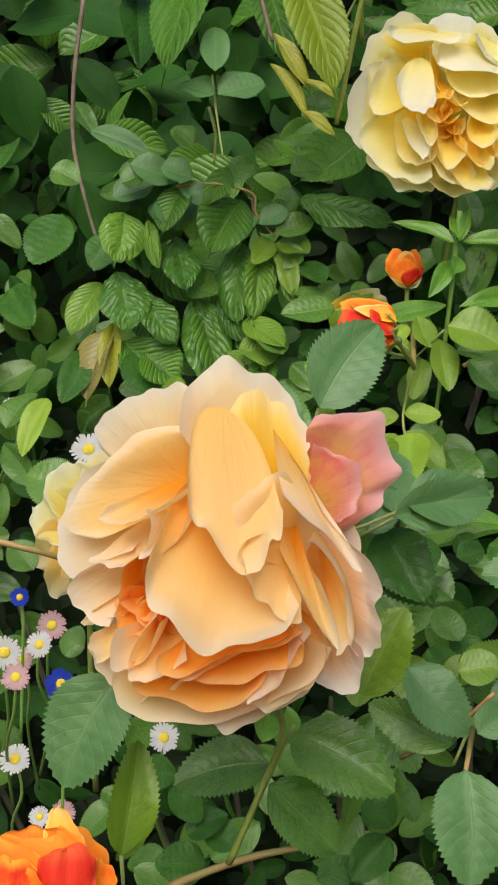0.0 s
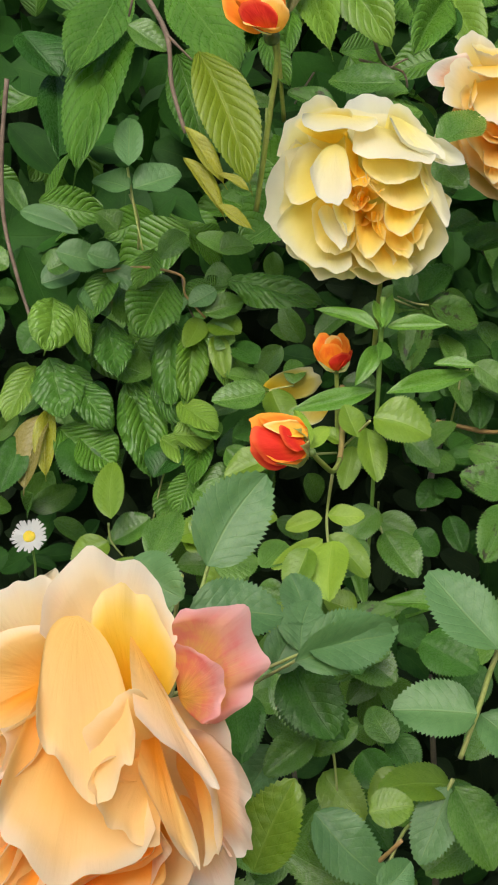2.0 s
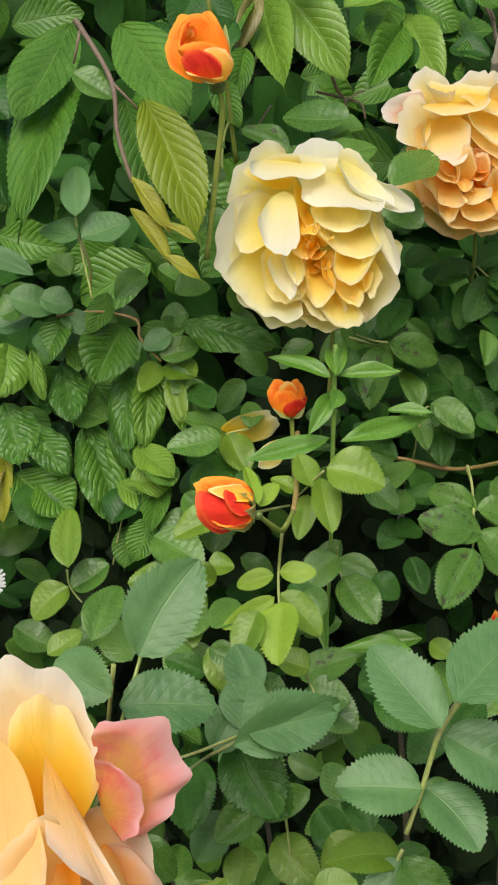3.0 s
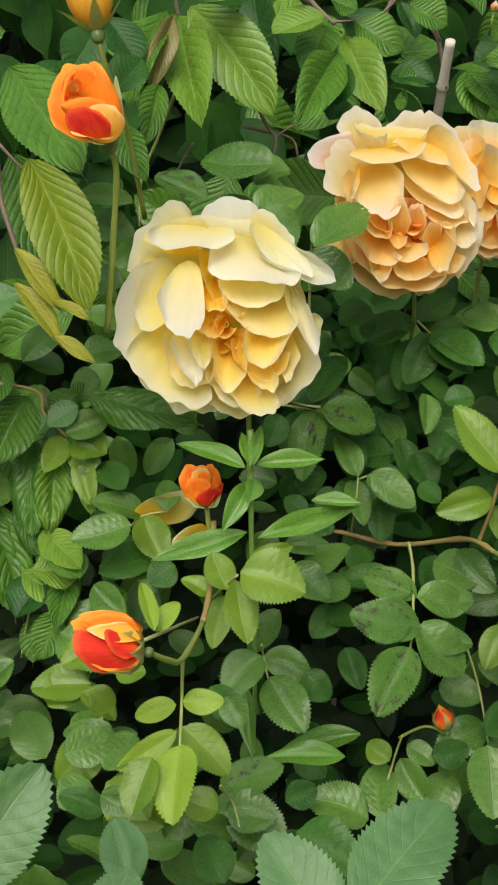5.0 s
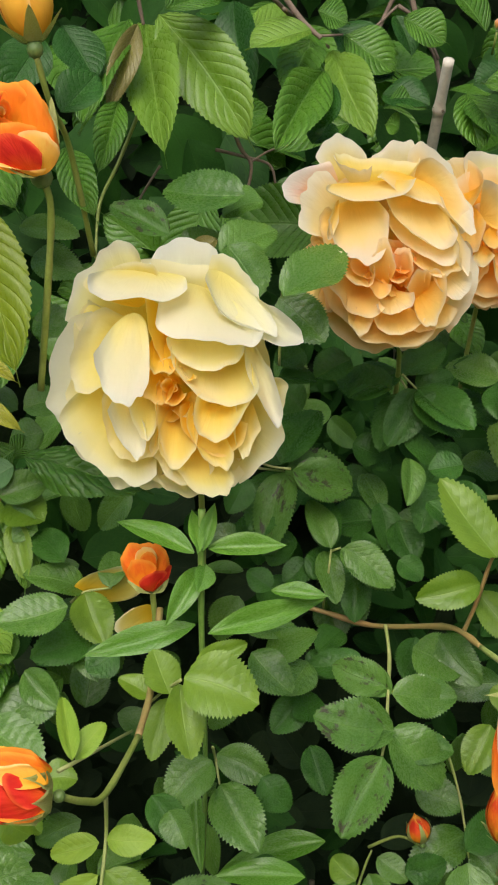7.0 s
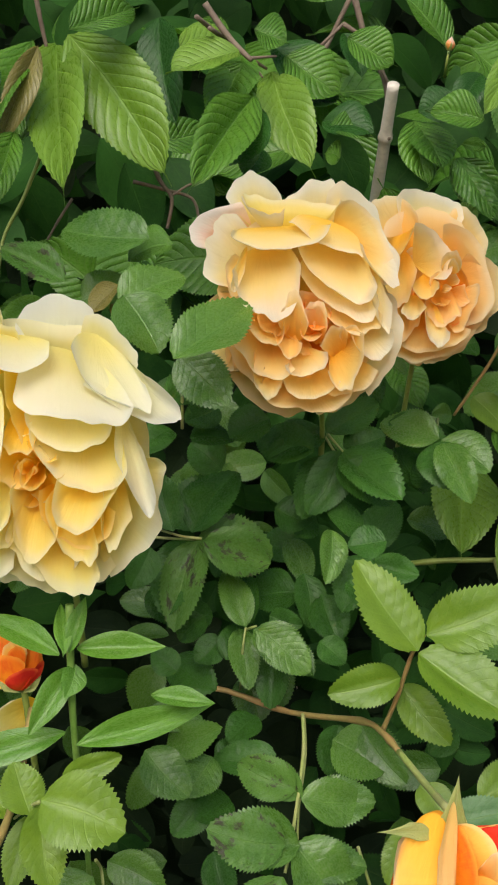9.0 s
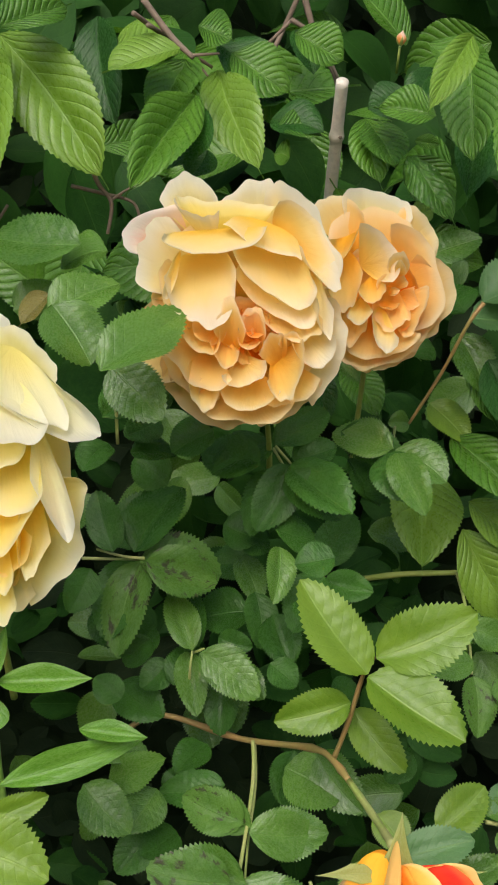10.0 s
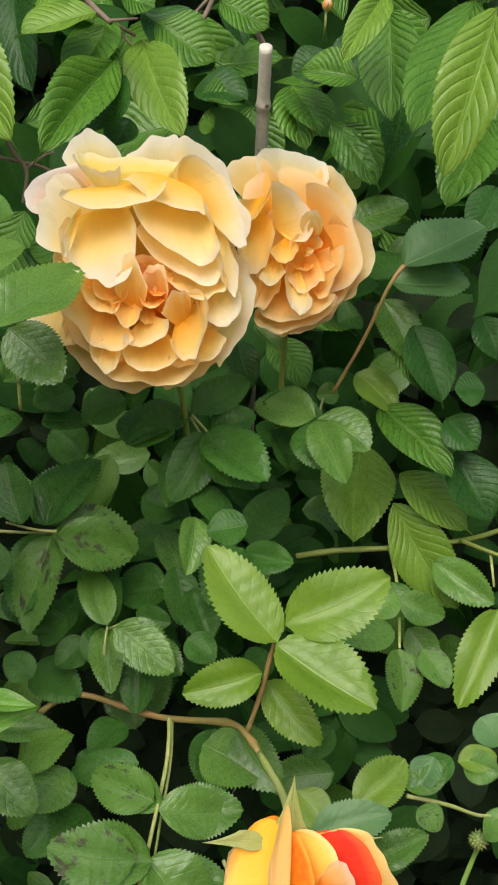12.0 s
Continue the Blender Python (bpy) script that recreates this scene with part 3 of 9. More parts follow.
def rimmed_petal(parent, material, root, left, crest, right, belly=-0.05, lip=0.03, ruffle=1.0, full=2.1, foot=0.18, name="petal", label=""):
    """One petal, a thin curved sheet that spreads from its root to a rim running left, crest, right, in the bloom's own millimetres.
    belly: how far its middle swells towards the viewer (below zero: hollow); lip: how its rim rolls, up towards the sky; full: how square its end is;
    foot: how broad it stays at the root."""
    COUNT[0] += 1
    rng = random.Random(COUNT[0] * 31 + 5)
    root, left, crest, right = (np.array(p, float) for p in (root, left, crest, right))
    n, m = 25, 33
    middle, half = (left + right) / 2, (right - left) / 2
    rise = crest - middle
    reach = np.linalg.norm(crest - root)
    wide = 2 * np.linalg.norm(half)
    normal = np.cross(half, crest - root)
    normal /= max(np.linalg.norm(normal), 1e-6)
    if normal[2] < 0:
        normal = -normal
    size = math.sqrt(max(wide * reach, 1.0))
    ph = [rng.uniform(0, 6.28) for _ in range(8)]
    knots = np.array([-1.0, -0.72, -0.45, -0.2, 0.05, 0.3, 0.52, 0.75, 1.0]) + np.array([0] + [rng.uniform(-0.09, 0.09) for _ in range(7)] + [0])
    jag = np.array([0] + [rng.uniform(-0.062, 0.050) * ruffle for _ in range(7)] + [0])
    tip_at = rng.uniform(-0.35, 0.35)
    tip_out = rng.uniform(0.0, 0.05)
    folds = [(rng.choice((-1, 1)) * rng.uniform(0.25, 0.75), rng.uniform(-0.30, 0.36) * ruffle, rng.uniform(-0.25, 0.25)) for _ in range(2)]
    turned = 1 if crest[1] > root[1] else -1
    brim, brim_bend = rng.uniform(0.70, 0.86), turned * rng.uniform(-0.05, 0.42) * ruffle
    lip *= turned * rng.uniform(0.5, 1.5)
    verts, uvs = [], []
    for i in range(n):
        v = math.sin(math.pi / 2 * i / (n - 1)) ** 1.15
        for j in range(m):
            u = -1 + 2 * j / (m - 1)
            x = math.sin(math.pi / 2 * u)
            y = (1 - abs(x) ** full) ** (1 / full)
            start = root + half * x * foot * (1 - (1 - min(1.0, v / 0.4)) ** 2) ** 0.5
            out = middle + half * x + rise * y - start
            e = abs(u)
            p = start + out * v + half * x * 0.10 * math.sin(math.pi * v) * (1 - foot)
            rough_rim = sum(np.interp(u + d, knots, jag) for d in (-0.05, 0.0, 0.05)) / 3 + 0.008 * ruffle * math.sin(19 * u + ph[0]) + tip_out * math.exp(-((u - tip_at) / 0.10) ** 2)
            p = p + out * rough_rim * v ** 4
            z = belly * size * 4 * v * (1 - 0.62 * v) * (1 - 0.55 * x * x)
            z += 0.030 * size * ruffle * v ** 2.5 * (math.sin(2.9 * u + ph[1]) + 0.6 * math.sin(7.1 * u + ph[2] + v))
            z += 0.016 * size * math.sin(3.0 * u + 4.0 * v + ph[3]) * v
            z += 0.045 * size * noise.noise(Vector((1.7 * u + ph[6], 2.1 * v, ph[7]))) * v + 0.012 * size * noise.noise(Vector((5.0 * u + ph[7], 4.5 * v, ph[6]))) * v
            for at, bend, lean in folds:
                line = (u - at - lean * v) * (1 if at > 0 else -1)
                z -= bend * wide / 2 * soft(line, 0.09) * v ** 1.5
            z -= brim_bend * reach * soft(v - brim - 0.05 * math.sin(4 * u + ph[4]), 0.05) * (1 - 0.5 * e)
            roll = max(0.0, max(v, 0.2 + 0.8 * e * v) - 0.84) / 0.16
            z -= lip * size * (0.7 + 0.6 * math.sin(2.6 * u + ph[5])) * roll * roll
            verts.append((p + normal * z) * 0.001)
            uvs.append((0.5 + 0.5 * x * (0.6 + 0.4 * v), v))
    return child(name, mesh_of(name, verts, grid_faces(n, m), material, uvs), parent, label)


def whorl(parent, material, centre, radius, count, seed, depth=6.0):
    """The small curled petals in a bloom's heart."""
    rng = random.Random(seed)
    c = Vector(centre)
    for i in range(count):
        a = i * 2.4 + rng.uniform(-0.3, 0.3)
        rr = radius * (0.25 + 0.75 * i / count)
        root = c + Vector((math.cos(a), math.sin(a), 0)) * rr * 0.25 + Vector((0, 0, -depth))
        end = c + Vector((math.cos(a + 0.3), math.sin(a + 0.3), 0)) * rr + Vector((0, 0, rng.uniform(-1.0, 2.5)))
        petal(parent, material, root, end, radius * rng.uniform(0.8, 1.3), rng.uniform(-35, 35), rng.uniform(0.5, 1.2), rng.uniform(-0.1, 0.12), rng.uniform(0, 0.2), 0.6, 1.6)


def ball_arrays(radii, sides=10, rings=7):
    verts = [(radii[0] * math.sin(math.pi * i / rings) * math.cos(2 * math.pi * j / sides), radii[0] * math.sin(math.pi * i / rings) * math.sin(2 * math.pi * j / sides), radii[1] * math.cos(math.pi * i / rings)) for i in range(rings + 1) for j in range(sides)]
    faces = [(i * sides + j, (i + 1) * sides + j, (i + 1) * sides + (j + 1) % sides, i * sides + (j + 1) % sides) for i in range(rings) for j in range(sides)]
    return verts, faces


def bud(name, label, base, tip, width, outer, second, inner, openness=0.2, sepals=5, sepal_length=0.6, face=(0, -1, 0.3), group="rose buds", stem=(), stem_kind="stem", stem_r=1.3, sepal_out=0.4, hip=0.14, sepal_wide=0.17, start=None):
    """A rose bud from its green cup to its tip, in millimetres: wrapped petals, sepals, cup and stem."""
    axis = Vector(tip) - Vector(base)
    length = axis.length
    z = axis.normalized()
    x = Vector(face).cross(z).normalized()
    m = Matrix((x, z.cross(x), z)).transposed().to_4x4()
    m.translation = Vector(base) * 0.001
    top = thing(name, label, "flower bud", group, m)
    rng = random.Random(int(abs(base[0]) * 13 + length))
    wide = width / 2
    layers = ((outer, 3, 1.0, 1.0, 2.7), (second, 3, 0.92, 1.03, 2.7), (inner, 3, 0.82, 1.06, 2.7), (inner, 3, 0.66, 1.08, 2.8), (inner, 3, 0.48, 1.09, 3.2), (inner, 2, 0.28, 1.09, 3.6))
    turn = rng.uniform(0, 6) if start is None else start
    for kinds, count, size, tall, spread in layers:
        for i in range(count):
            material = kinds.split()[i % len(kinds.split())]
            turn += 2 * math.pi / count + 0.35
            n, k = 13, 13
            verts, uvs = [], []
            lean = openness * rng.uniform(0.7, 1.3) * size
            ph = rng.uniform(0, 6)
            for a in range(n):
                s = a / (n - 1)
                for b in range(k):
                    r = -1 + 2 * b / (k - 1)
                    e = abs(r)
                    h = s * tall * (1 - 0.22 * e ** 2.4 * s) + 0.02 * math.sin(3 * r + ph) * s ** 3
                    swell = math.sin(math.pi * min(0.06 + (0.80 - 0.28 * openness) * h, 1)) ** 0.8
                    rad = wide * size * (swell * (1 - 0.25 * h) + lean * max(0, h - 0.55) * 1.6) * (1 + 0.055 * r)
                    rad *= min(1, 0.2 + h * 11) * (1 - max(0.0, 0.62 - 1.5 * openness) * min(1.4, max(0.0, (h - 0.5) / 0.5) ** 1.6))
                    rad += wide * 0.12 * max(0, s - 0.8) * 5 * lean
                    an = turn + r * spread / 2 * (0.55 + 0.45 * math.sin(math.pi * min(1, 0.25 + s * 0.6)))
                    verts.append((rad * math.cos(an) * 0.001, rad * math.sin(an) * 0.001, (0.02 + h) * length * 0.001))
                    uvs.append((0.5 + 0.5 * r, s))
            child("petal", mesh_of("petal", verts, grid_faces(n, k), material, uvs), top)
    v, f = ball_arrays((width * hip * 0.001, width * hip * 1.1 * 0.001))
    child("hip", mesh_of("hip", [(a, b, c - width * 0.10 * 0.001) for a, b, c in v], f, "hip"), top)
    for i in range(sepals):
        a = 2 * math.pi * i / max(sepals, 1) + 0.5
        d = Vector((math.cos(a), math.sin(a), 0))
        root = d * width * 0.15
        sl = sepal_length * length * rng.uniform(0.75, 1.1)
        n, k = 9, 5
        verts, uvs = [], []
        flare = sepal_out * rng.uniform(0.6, 1.5)
        for q in range(n):
            s = q / (n - 1)
            h = s * sl
            swell = math.sin(math.pi * min(0.06 + 0.80 * h / length, 1)) ** 0.8 * (1 - 0.25 * h / length)
            rad = max(wide * 1.07 * swell, width * 0.15) * (1 - 0.0 * s) + flare * sl * s * s
            for b in range(k):
                r = -1 + 2 * b / (k - 1)
                p = d * rad + Vector((-d.y, d.x, 0)) * r * width * sepal_wide * (1 - s) ** 0.7 * min(1, s * 4 + 0.5) + Vector((0, 0, h - flare * 0.2 * sl * s * s)) - d * abs(r) * width * 0.02
                verts.append(p * 0.001)
                uvs.append((0.5 + 0.5 * r, s))
        child("sepal", mesh_of("sepal", verts, grid_faces(n, k), "sepal", uvs), top)
    if stem:
        inv = m.inverted()
        pts = [(0, 0, -width * 0.2)] + [tuple((inv @ (Vector(p) * 0.001)) * 1000) for p in stem]
        tube("stem", pts, stem_r * 0.9, stem_r, stem_kind, top)
    return top


def opening_bud(label, place, turn, base, width, stem, stem_kind="stem", stem_r=1.3, wood=()):
    """An opening rosebud: its green cup and its stem, which turns woody further down, in millimetres of the place; its petals follow."""
    top = thing("rose_bud", label, "flower bud", "rose buds", pose(place[0] * 0.001, place[1] * 0.001, place[2] * 0.001, *turn))
    inv = top.matrix_basis.inverted()
    at = inv @ (Vector(base) * 0.001)
    v, f = ball_arrays((width * 0.5 * 0.001, width * 0.55 * 0.001))
    child("hip", mesh_of("hip", [Vector(p) + at for p in v], f, "hip"), top)
    tube("stem", [tuple((inv @ (Vector(p) * 0.001)) * 1000) for p in (base, *stem)], stem_r * 0.9, stem_r, stem_kind, top)
    if wood:
        tube("woody_stem", [tuple((inv @ (Vector(p) * 0.001)) * 1000) for p in (stem[-1], *wood)], stem_r * 1.1, stem_r * 1.2, "redstem", top)
    return top


def bloom(label, place, turn, group="open roses"):
    return thing("rose_bloom", label, "rose", group, pose(place[0] * 0.001, place[1] * 0.001, place[2] * 0.001, *turn))


def daisy(label, place, face, width, petals="daisywhite", count=26, stem=(), seed=1, category="daisy", name="daisy"):
    rng = random.Random(seed)
    z = Vector(face).normalized()
    x = z.orthogonal().normalized()
    m = Matrix((x, z.cross(x), z)).transposed().to_4x4()
    m.translation = Vector(place) * 0.001
    top = thing(name, label, category, "small flowers under the roses", m)
    R = width / 2
    for i in range(count):
        a = 2 * math.pi * i / count + rng.uniform(-0.06, 0.06)
        d, sd = Vector((math.cos(a), math.sin(a), 0)), Vector((-math.sin(a), math.cos(a), 0))
        long, lift, w = R * rng.uniform(0.9, 1.06), rng.uniform(-0.05, 0.22), R * 2.6 / count
        verts, uvs = [], []
        for q in range(5):
            s = q / 4
            for r in (-1, 0, 1):
                verts.append((d * (R * 0.25 + (long - R * 0.25) * s) + sd * r * w * (0.45 + 0.6 * math.sin(math.pi * (0.15 + 0.7 * s))) + Vector((0, 0, lift * R * s + 0.02 * R * abs(r)))) * 0.001)
                uvs.append((0.5 + 0.5 * r, s))
        child("petal", mesh_of("petal", verts, grid_faces(5, 3), petals, uvs), top)
    v, f = ball_arrays((R * 0.36 * 0.001, R * 0.2 * 0.001), 14, 8)
    v = [tuple(Vector(p) * (1 + 0.12 * noise.noise(Vector(p) * 3000))) for p in v]
    child("flower_disc", mesh_of("flower_disc", v, f, "disc"), top, "domed yellow flower centre")
    if stem:
        inv = m.inverted()
        tube("stem", [(0, 0, -R * 0.1)] + [tuple((inv @ (Vector(p) * 0.001)) * 1000) for p in stem], 0.7, 0.9, "herbstem", top)
    return top


def seed_head(place, width, stem):
    """A round bristly seed head on a pale stem."""
    top = thing("seed_head", "round green bristly seed head on a pale stem", "seed head", "", Matrix.Translation(Vector(place) * 0.001))
    R = width / 2
    v, f = ball_arrays((R * 0.8 * 0.001, R * 0.9 * 0.001), 12, 9)
    child("core", mesh_of("core", v, f, "hip"), top)
    for i in range(70):
        z = 1 - 2 * (i + 0.5) / 70
        a = i * 2.39996
        d = Vector((math.sqrt(1 - z * z) * math.cos(a), math.sqrt(1 - z * z) * math.sin(a), z))
        sd = d.orthogonal().normalized()
        up = d.cross(sd)
        verts = [(d * R * 0.7 + (sd * math.cos(q) + up * math.sin(q)) * R * 0.16) * 0.001 for q in (0, 2.1, 4.2)] + [d * R * 1.15 * 0.001]
        child("bristle", mesh_of("bristle", verts, [(0, 1, 3), (1, 2, 3), (2, 0, 3)], "stalk"), top)
    tube("stem", [(0, 0, -R * 0.6)] + [tuple(Vector(p) - Vector(place)) for p in stem], 1.0, 1.2, "herbstem", top)


# ---- the setting ----
def ground():
    n = 60
    xs = np.concatenate([-np.geomspace(3000, 1.5, 20), np.linspace(-1.2, 1.6, 21), np.geomspace(1.9, 3000, 19)])
    ys = np.concatenate([-np.geomspace(3000, 1.5, 20), np.linspace(-1.2, 2.6, 21), np.geomspace(3, 3000, 19)])
    verts = [(x, y, 0.03 * noise.noise(Vector((x, y, 0)) * 2.2) + 0.008 * noise.noise(Vector((x, y, 3)) * 14)) for y in ys for x in xs]
    tagged(new("ground", mesh_of("ground", verts, grid_faces(n, n), "soil")), "dark crumbly garden soil under the roses", "ground", kind="structure")


ground()


def foliage(name, label, shape, material, boxes, seed, front, small, big, category="foliage", fine=False):
    """Uncountable leaves behind the ones that can be told apart: joined blades, each box a count and its bounds."""
    rng = random.Random(seed)
    plain = [leaf_arrays(shape, random.Random(seed + i), fine, 5) for i in range(7)]
    verts, faces, uvs = [], [], []
    for count, x0, x1, z0, z1, d0, d1 in boxes:
        for _ in range(count):
            x, z = rng.uniform(x0, x1), rng.uniform(z0, z1)
            at = Vector((x, front(x, z) + rng.uniform(d0, d1), z))
            face = Vector((rng.gauss(0, 0.45), -1.0 + rng.gauss(0, 0.35), 0.75 + rng.gauss(0, 0.4)))
            long = rng.uniform(small, big)
            way = Vector((rng.gauss(0, 1), rng.gauss(0, 0.3), rng.gauss(-0.5, 0.8))).normalized()
            m = lay(at, at + way * long, long * rng.uniform(0.5, 0.72), face)
            v, f, u = rng.choice(plain)
            start = len(verts)
            verts += [m @ Vector(p) for p in v]
            faces += [tuple(i + start for i in q) for q in f]
            uvs += u
    tagged(new(name, mesh_of(name, verts, faces, material, uvs)), label, category, kind="stuff")


def bush_front(x, z):
    return 0.845 + 0.78 * (z - 0.92) if z > 0.92 else 0.845


def hedge_front(x, z):
    return 0.90 + 0.62 * (min(z, 1.5) - 1.0)


foliage("rose_foliage", "dense toothed rose leaves inside the bush, green darkened for shade", "rose", "inner",
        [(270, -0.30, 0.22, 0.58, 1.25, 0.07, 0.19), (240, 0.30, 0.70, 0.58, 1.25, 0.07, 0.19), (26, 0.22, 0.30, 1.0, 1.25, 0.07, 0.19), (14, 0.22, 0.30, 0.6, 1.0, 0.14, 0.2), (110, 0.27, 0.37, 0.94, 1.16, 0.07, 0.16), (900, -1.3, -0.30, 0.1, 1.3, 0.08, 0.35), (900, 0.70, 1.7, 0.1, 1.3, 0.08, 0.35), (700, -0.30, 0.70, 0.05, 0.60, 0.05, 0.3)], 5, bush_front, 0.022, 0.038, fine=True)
foliage("rose_foliage", "rose leaves deep inside the bush, coloured near black for shade", "rose", "deepshade",
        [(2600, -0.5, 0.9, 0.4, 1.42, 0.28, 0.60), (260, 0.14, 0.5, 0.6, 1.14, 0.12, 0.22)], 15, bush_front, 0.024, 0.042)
foliage("rose_foliage", "mid green toothed rose leaves inside the bush", "rose", "rose",
        [(95, -0.30, 0.22, 0.62, 1.22, 0.04, 0.13), (85, 0.30, 0.70, 0.62, 1.22, 0.04, 0.13), (16, 0.22, 0.30, 1.03, 1.22, 0.04, 0.13), (90, -0.12, 0.16, 0.78, 1.06, 0.02, 0.10), (60, 0.02, 0.22, 0.72, 0.90, -0.10, 0.02)], 6, bush_front, 0.022, 0.036, fine=True)
foliage("cherry_foliage", "broad green toothed leaves of the hedge behind", "cherry", "cherry",
        [(200, -0.3, 0.8, 1.12, 1.6, 0.04, 0.22)], 17, hedge_front, 0.045, 0.075, fine=True)
foliage("cherry_foliage", "broad leaves of the hedge behind, green darkened for shade", "cherry", "inner",
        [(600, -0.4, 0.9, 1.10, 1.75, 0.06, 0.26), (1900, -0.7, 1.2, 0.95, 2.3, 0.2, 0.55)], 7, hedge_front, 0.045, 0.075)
foliage("hedge_foliage", "leaves deep inside the hedge, coloured near black for shade", "cherry", "deepshade",
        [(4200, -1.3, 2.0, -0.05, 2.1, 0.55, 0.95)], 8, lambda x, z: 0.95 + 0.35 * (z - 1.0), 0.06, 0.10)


def rose_canes():
    """The bush's woody stems, from the soil up into the leaves."""
    rng = random.Random(12)
    top = thing("rose_bush_stems", "thorny brown-green woody stems rising through the bush", "rose stems")
    for i in range(11):
        x = -0.22 + 0.075 * i + rng.uniform(-0.02, 0.02)
        foot = Vector((0.24 + (x - 0.24) * 0.35, 1.02 + rng.uniform(-0.05, 0.06), -0.03))
        end = Vector((x, bush_front(x, 0.8) + rng.uniform(0.10, 0.16), rng.uniform(0.72, 0.84)))
        mid = foot.lerp(end, 0.5) + Vector((rng.uniform(-0.05, 0.05), 0.05 + rng.uniform(0, 0.05), 0))
        tube("stem", [tuple(foot * 1000), tuple(mid * 1000), tuple(foot.lerp(end, 0.8) * 1000), tuple(end * 1000)], 4.5, 1.6, "bark", top)


rose_canes()


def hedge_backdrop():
    """The dense inside of the far hedge: one lumpy sheet, its shade put into a near-black colour."""
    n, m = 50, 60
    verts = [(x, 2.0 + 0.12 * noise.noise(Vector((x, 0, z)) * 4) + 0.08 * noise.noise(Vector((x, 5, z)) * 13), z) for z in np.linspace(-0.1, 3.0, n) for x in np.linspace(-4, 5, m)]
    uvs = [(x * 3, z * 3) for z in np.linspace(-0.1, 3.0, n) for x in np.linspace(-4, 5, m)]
    tagged(new("backdrop", mesh_of("backdrop", verts, grid_faces(n, m), "deepshade", uvs)), "hedge backdrop far behind the roses, coloured near black for shade", "hedge", kind="structure")


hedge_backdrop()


def sky_block_wall():
    """An added plain wall, unseen behind the viewer, that blocks light from the low sky."""
    v = [(x, y, z) for z in (0, 1.1) for x, y in ((-5, -1.9), (6, -1.9), (6, -1.6), (-5, -1.6))]
    f = [(0, 1, 5, 4), (1, 2, 6, 5), (2, 3, 7, 6), (3, 0, 4, 7), (4, 5, 6, 7)]
    tagged(new("sky_block_south", mesh_of("sky_block_south", v, f, "soil", smooth=False)), "plain dark wall, unseen, added to block low sky light", "wall", kind="structure")


sky_block_wall()


# ---- the plants, one by one ----
# the large apricot rose in front
b = bloom("full-blown apricot rose with pink-flushed outer petals", (103.0, 450.0, 1005.3), (79.78, 0.69, 2.82), "open roses")
heart(b, ("orange", "apricot"), (-13.9, -16.7), 12.0, 10, 11, -8.0, -5.0)
rimmed_petal(b, "apricotpale", (-0.7, -0.5, -37.0), (-30.6, 14.4, -29.0), (-38.2, -5.9, -31.9), (-28.0, -23.7, -17.7))
rimmed_petal(b, "apricot", (-0.8, -3.9, -39.9), (-23.4, -28.5, -13.8), (-0.3, -35.3, -13.8), (21.5, -24.4, -13.8))
rimmed_petal(b, "apricotpale", (2.4, 2.7, -37.0), (-14.9, 25.9, -29.0), (2.3, 38.8, -29.0), (22.2, 18.8, -26.1))
rimmed_petal(b, "blushed", (2.4, -3.6, -37.0), (25.0, 11.7, -26.1), (35.5, -7.2, -17.7), (27.1, -27.5, -15.8))
rimmed_petal(b, "apricotpale", (-11.4, 13.9, -31.2), (-33.0, 23.0, -27.6), (-29.1, 38.1, -27.6), (-8.3, 40.0, -24.7), ruffle=1.3)
rimmed_petal(b, "apricotpale", (4.8, 12.5, -28.3), (-12.2, 31.5, -21.7), (5.1, 46.7, -23.2), (22.1, 25.9, -20.3), ruffle=1.9, full=2.5)
rimmed_petal(b, "pink", (20.9, 12.4, -29.8), (21.2, 33.4, -18.8), (37.2, 25.3, -13.1), (28.0, 3.9, -17.4), ruffle=2.6, full=2.5)
rimmed_petal(b, "pink", (21.5, 10.3, -26.8), (23.2, 27.3, -14.5), (33.4, 18.6, -10.1), (28.5, 6.3, -13.1), ruffle=2.6, belly=0.04)
rimmed_petal(b, "apricotpale", (-15.9, 4.8, -29.8), (-31.0, 22.2, -26.1), (-45.5, 6.6, -29.0), (-34.7, -10.5, -16.8), full=2.4)
rimmed_petal(b, "apricot", (-8.8, 15.7, -25.4), (-9.2, 30.3, -16.0), (-36.1, 16.2, -18.8), (-32.6, 0.6, -16.0), full=2.7, belly=-0.10)
rimmed_petal(b, "gold", (10.0, 5.3, -22.5), (-0.3, 28.7, -14.5), (10.7, 38.3, -17.4), (21.5, 16.4, -14.5))
rimmed_petal(b, "apricot", (-9.9, 18.2, -16.7), (-30.4, 13.6, -5.8), (-24.5, 7.4, -1.5), (-7.6, 19.7, 1.0), foot=0.3, lip=0.0)
rimmed_petal(b, "apricotpale", (-15.2, 10.7, -19.6), (-36.1, 1.5, -5.8), (-26.5, -3.0, -1.5), (-19.1, 10.4, 1.0), foot=0.3, ruffle=1.5)
rimmed_petal(b, "apricotpale", (-8.3, 18.3, -13.8), (-21.7, 0.1, 1.0), (-14.0, 2.3, 3.0), (-7.3, 11.3, 4.0), foot=0.3, ruffle=1.4)
rimmed_petal(b, "apricotpale", (-17.2, 0.5, -25.4), (-23.6, -0.0, -7.2), (-39.0, -10.4, -8.9), (-31.0, -18.2, -8.9), full=1.7)
rimmed_petal(b, "apricot", (-16.8, -6.5, -20.8), (-33.7, -14.9, -8.9), (-37.1, -19.4, -9.9), (-26.2, -16.7, -7.9), full=1.8)
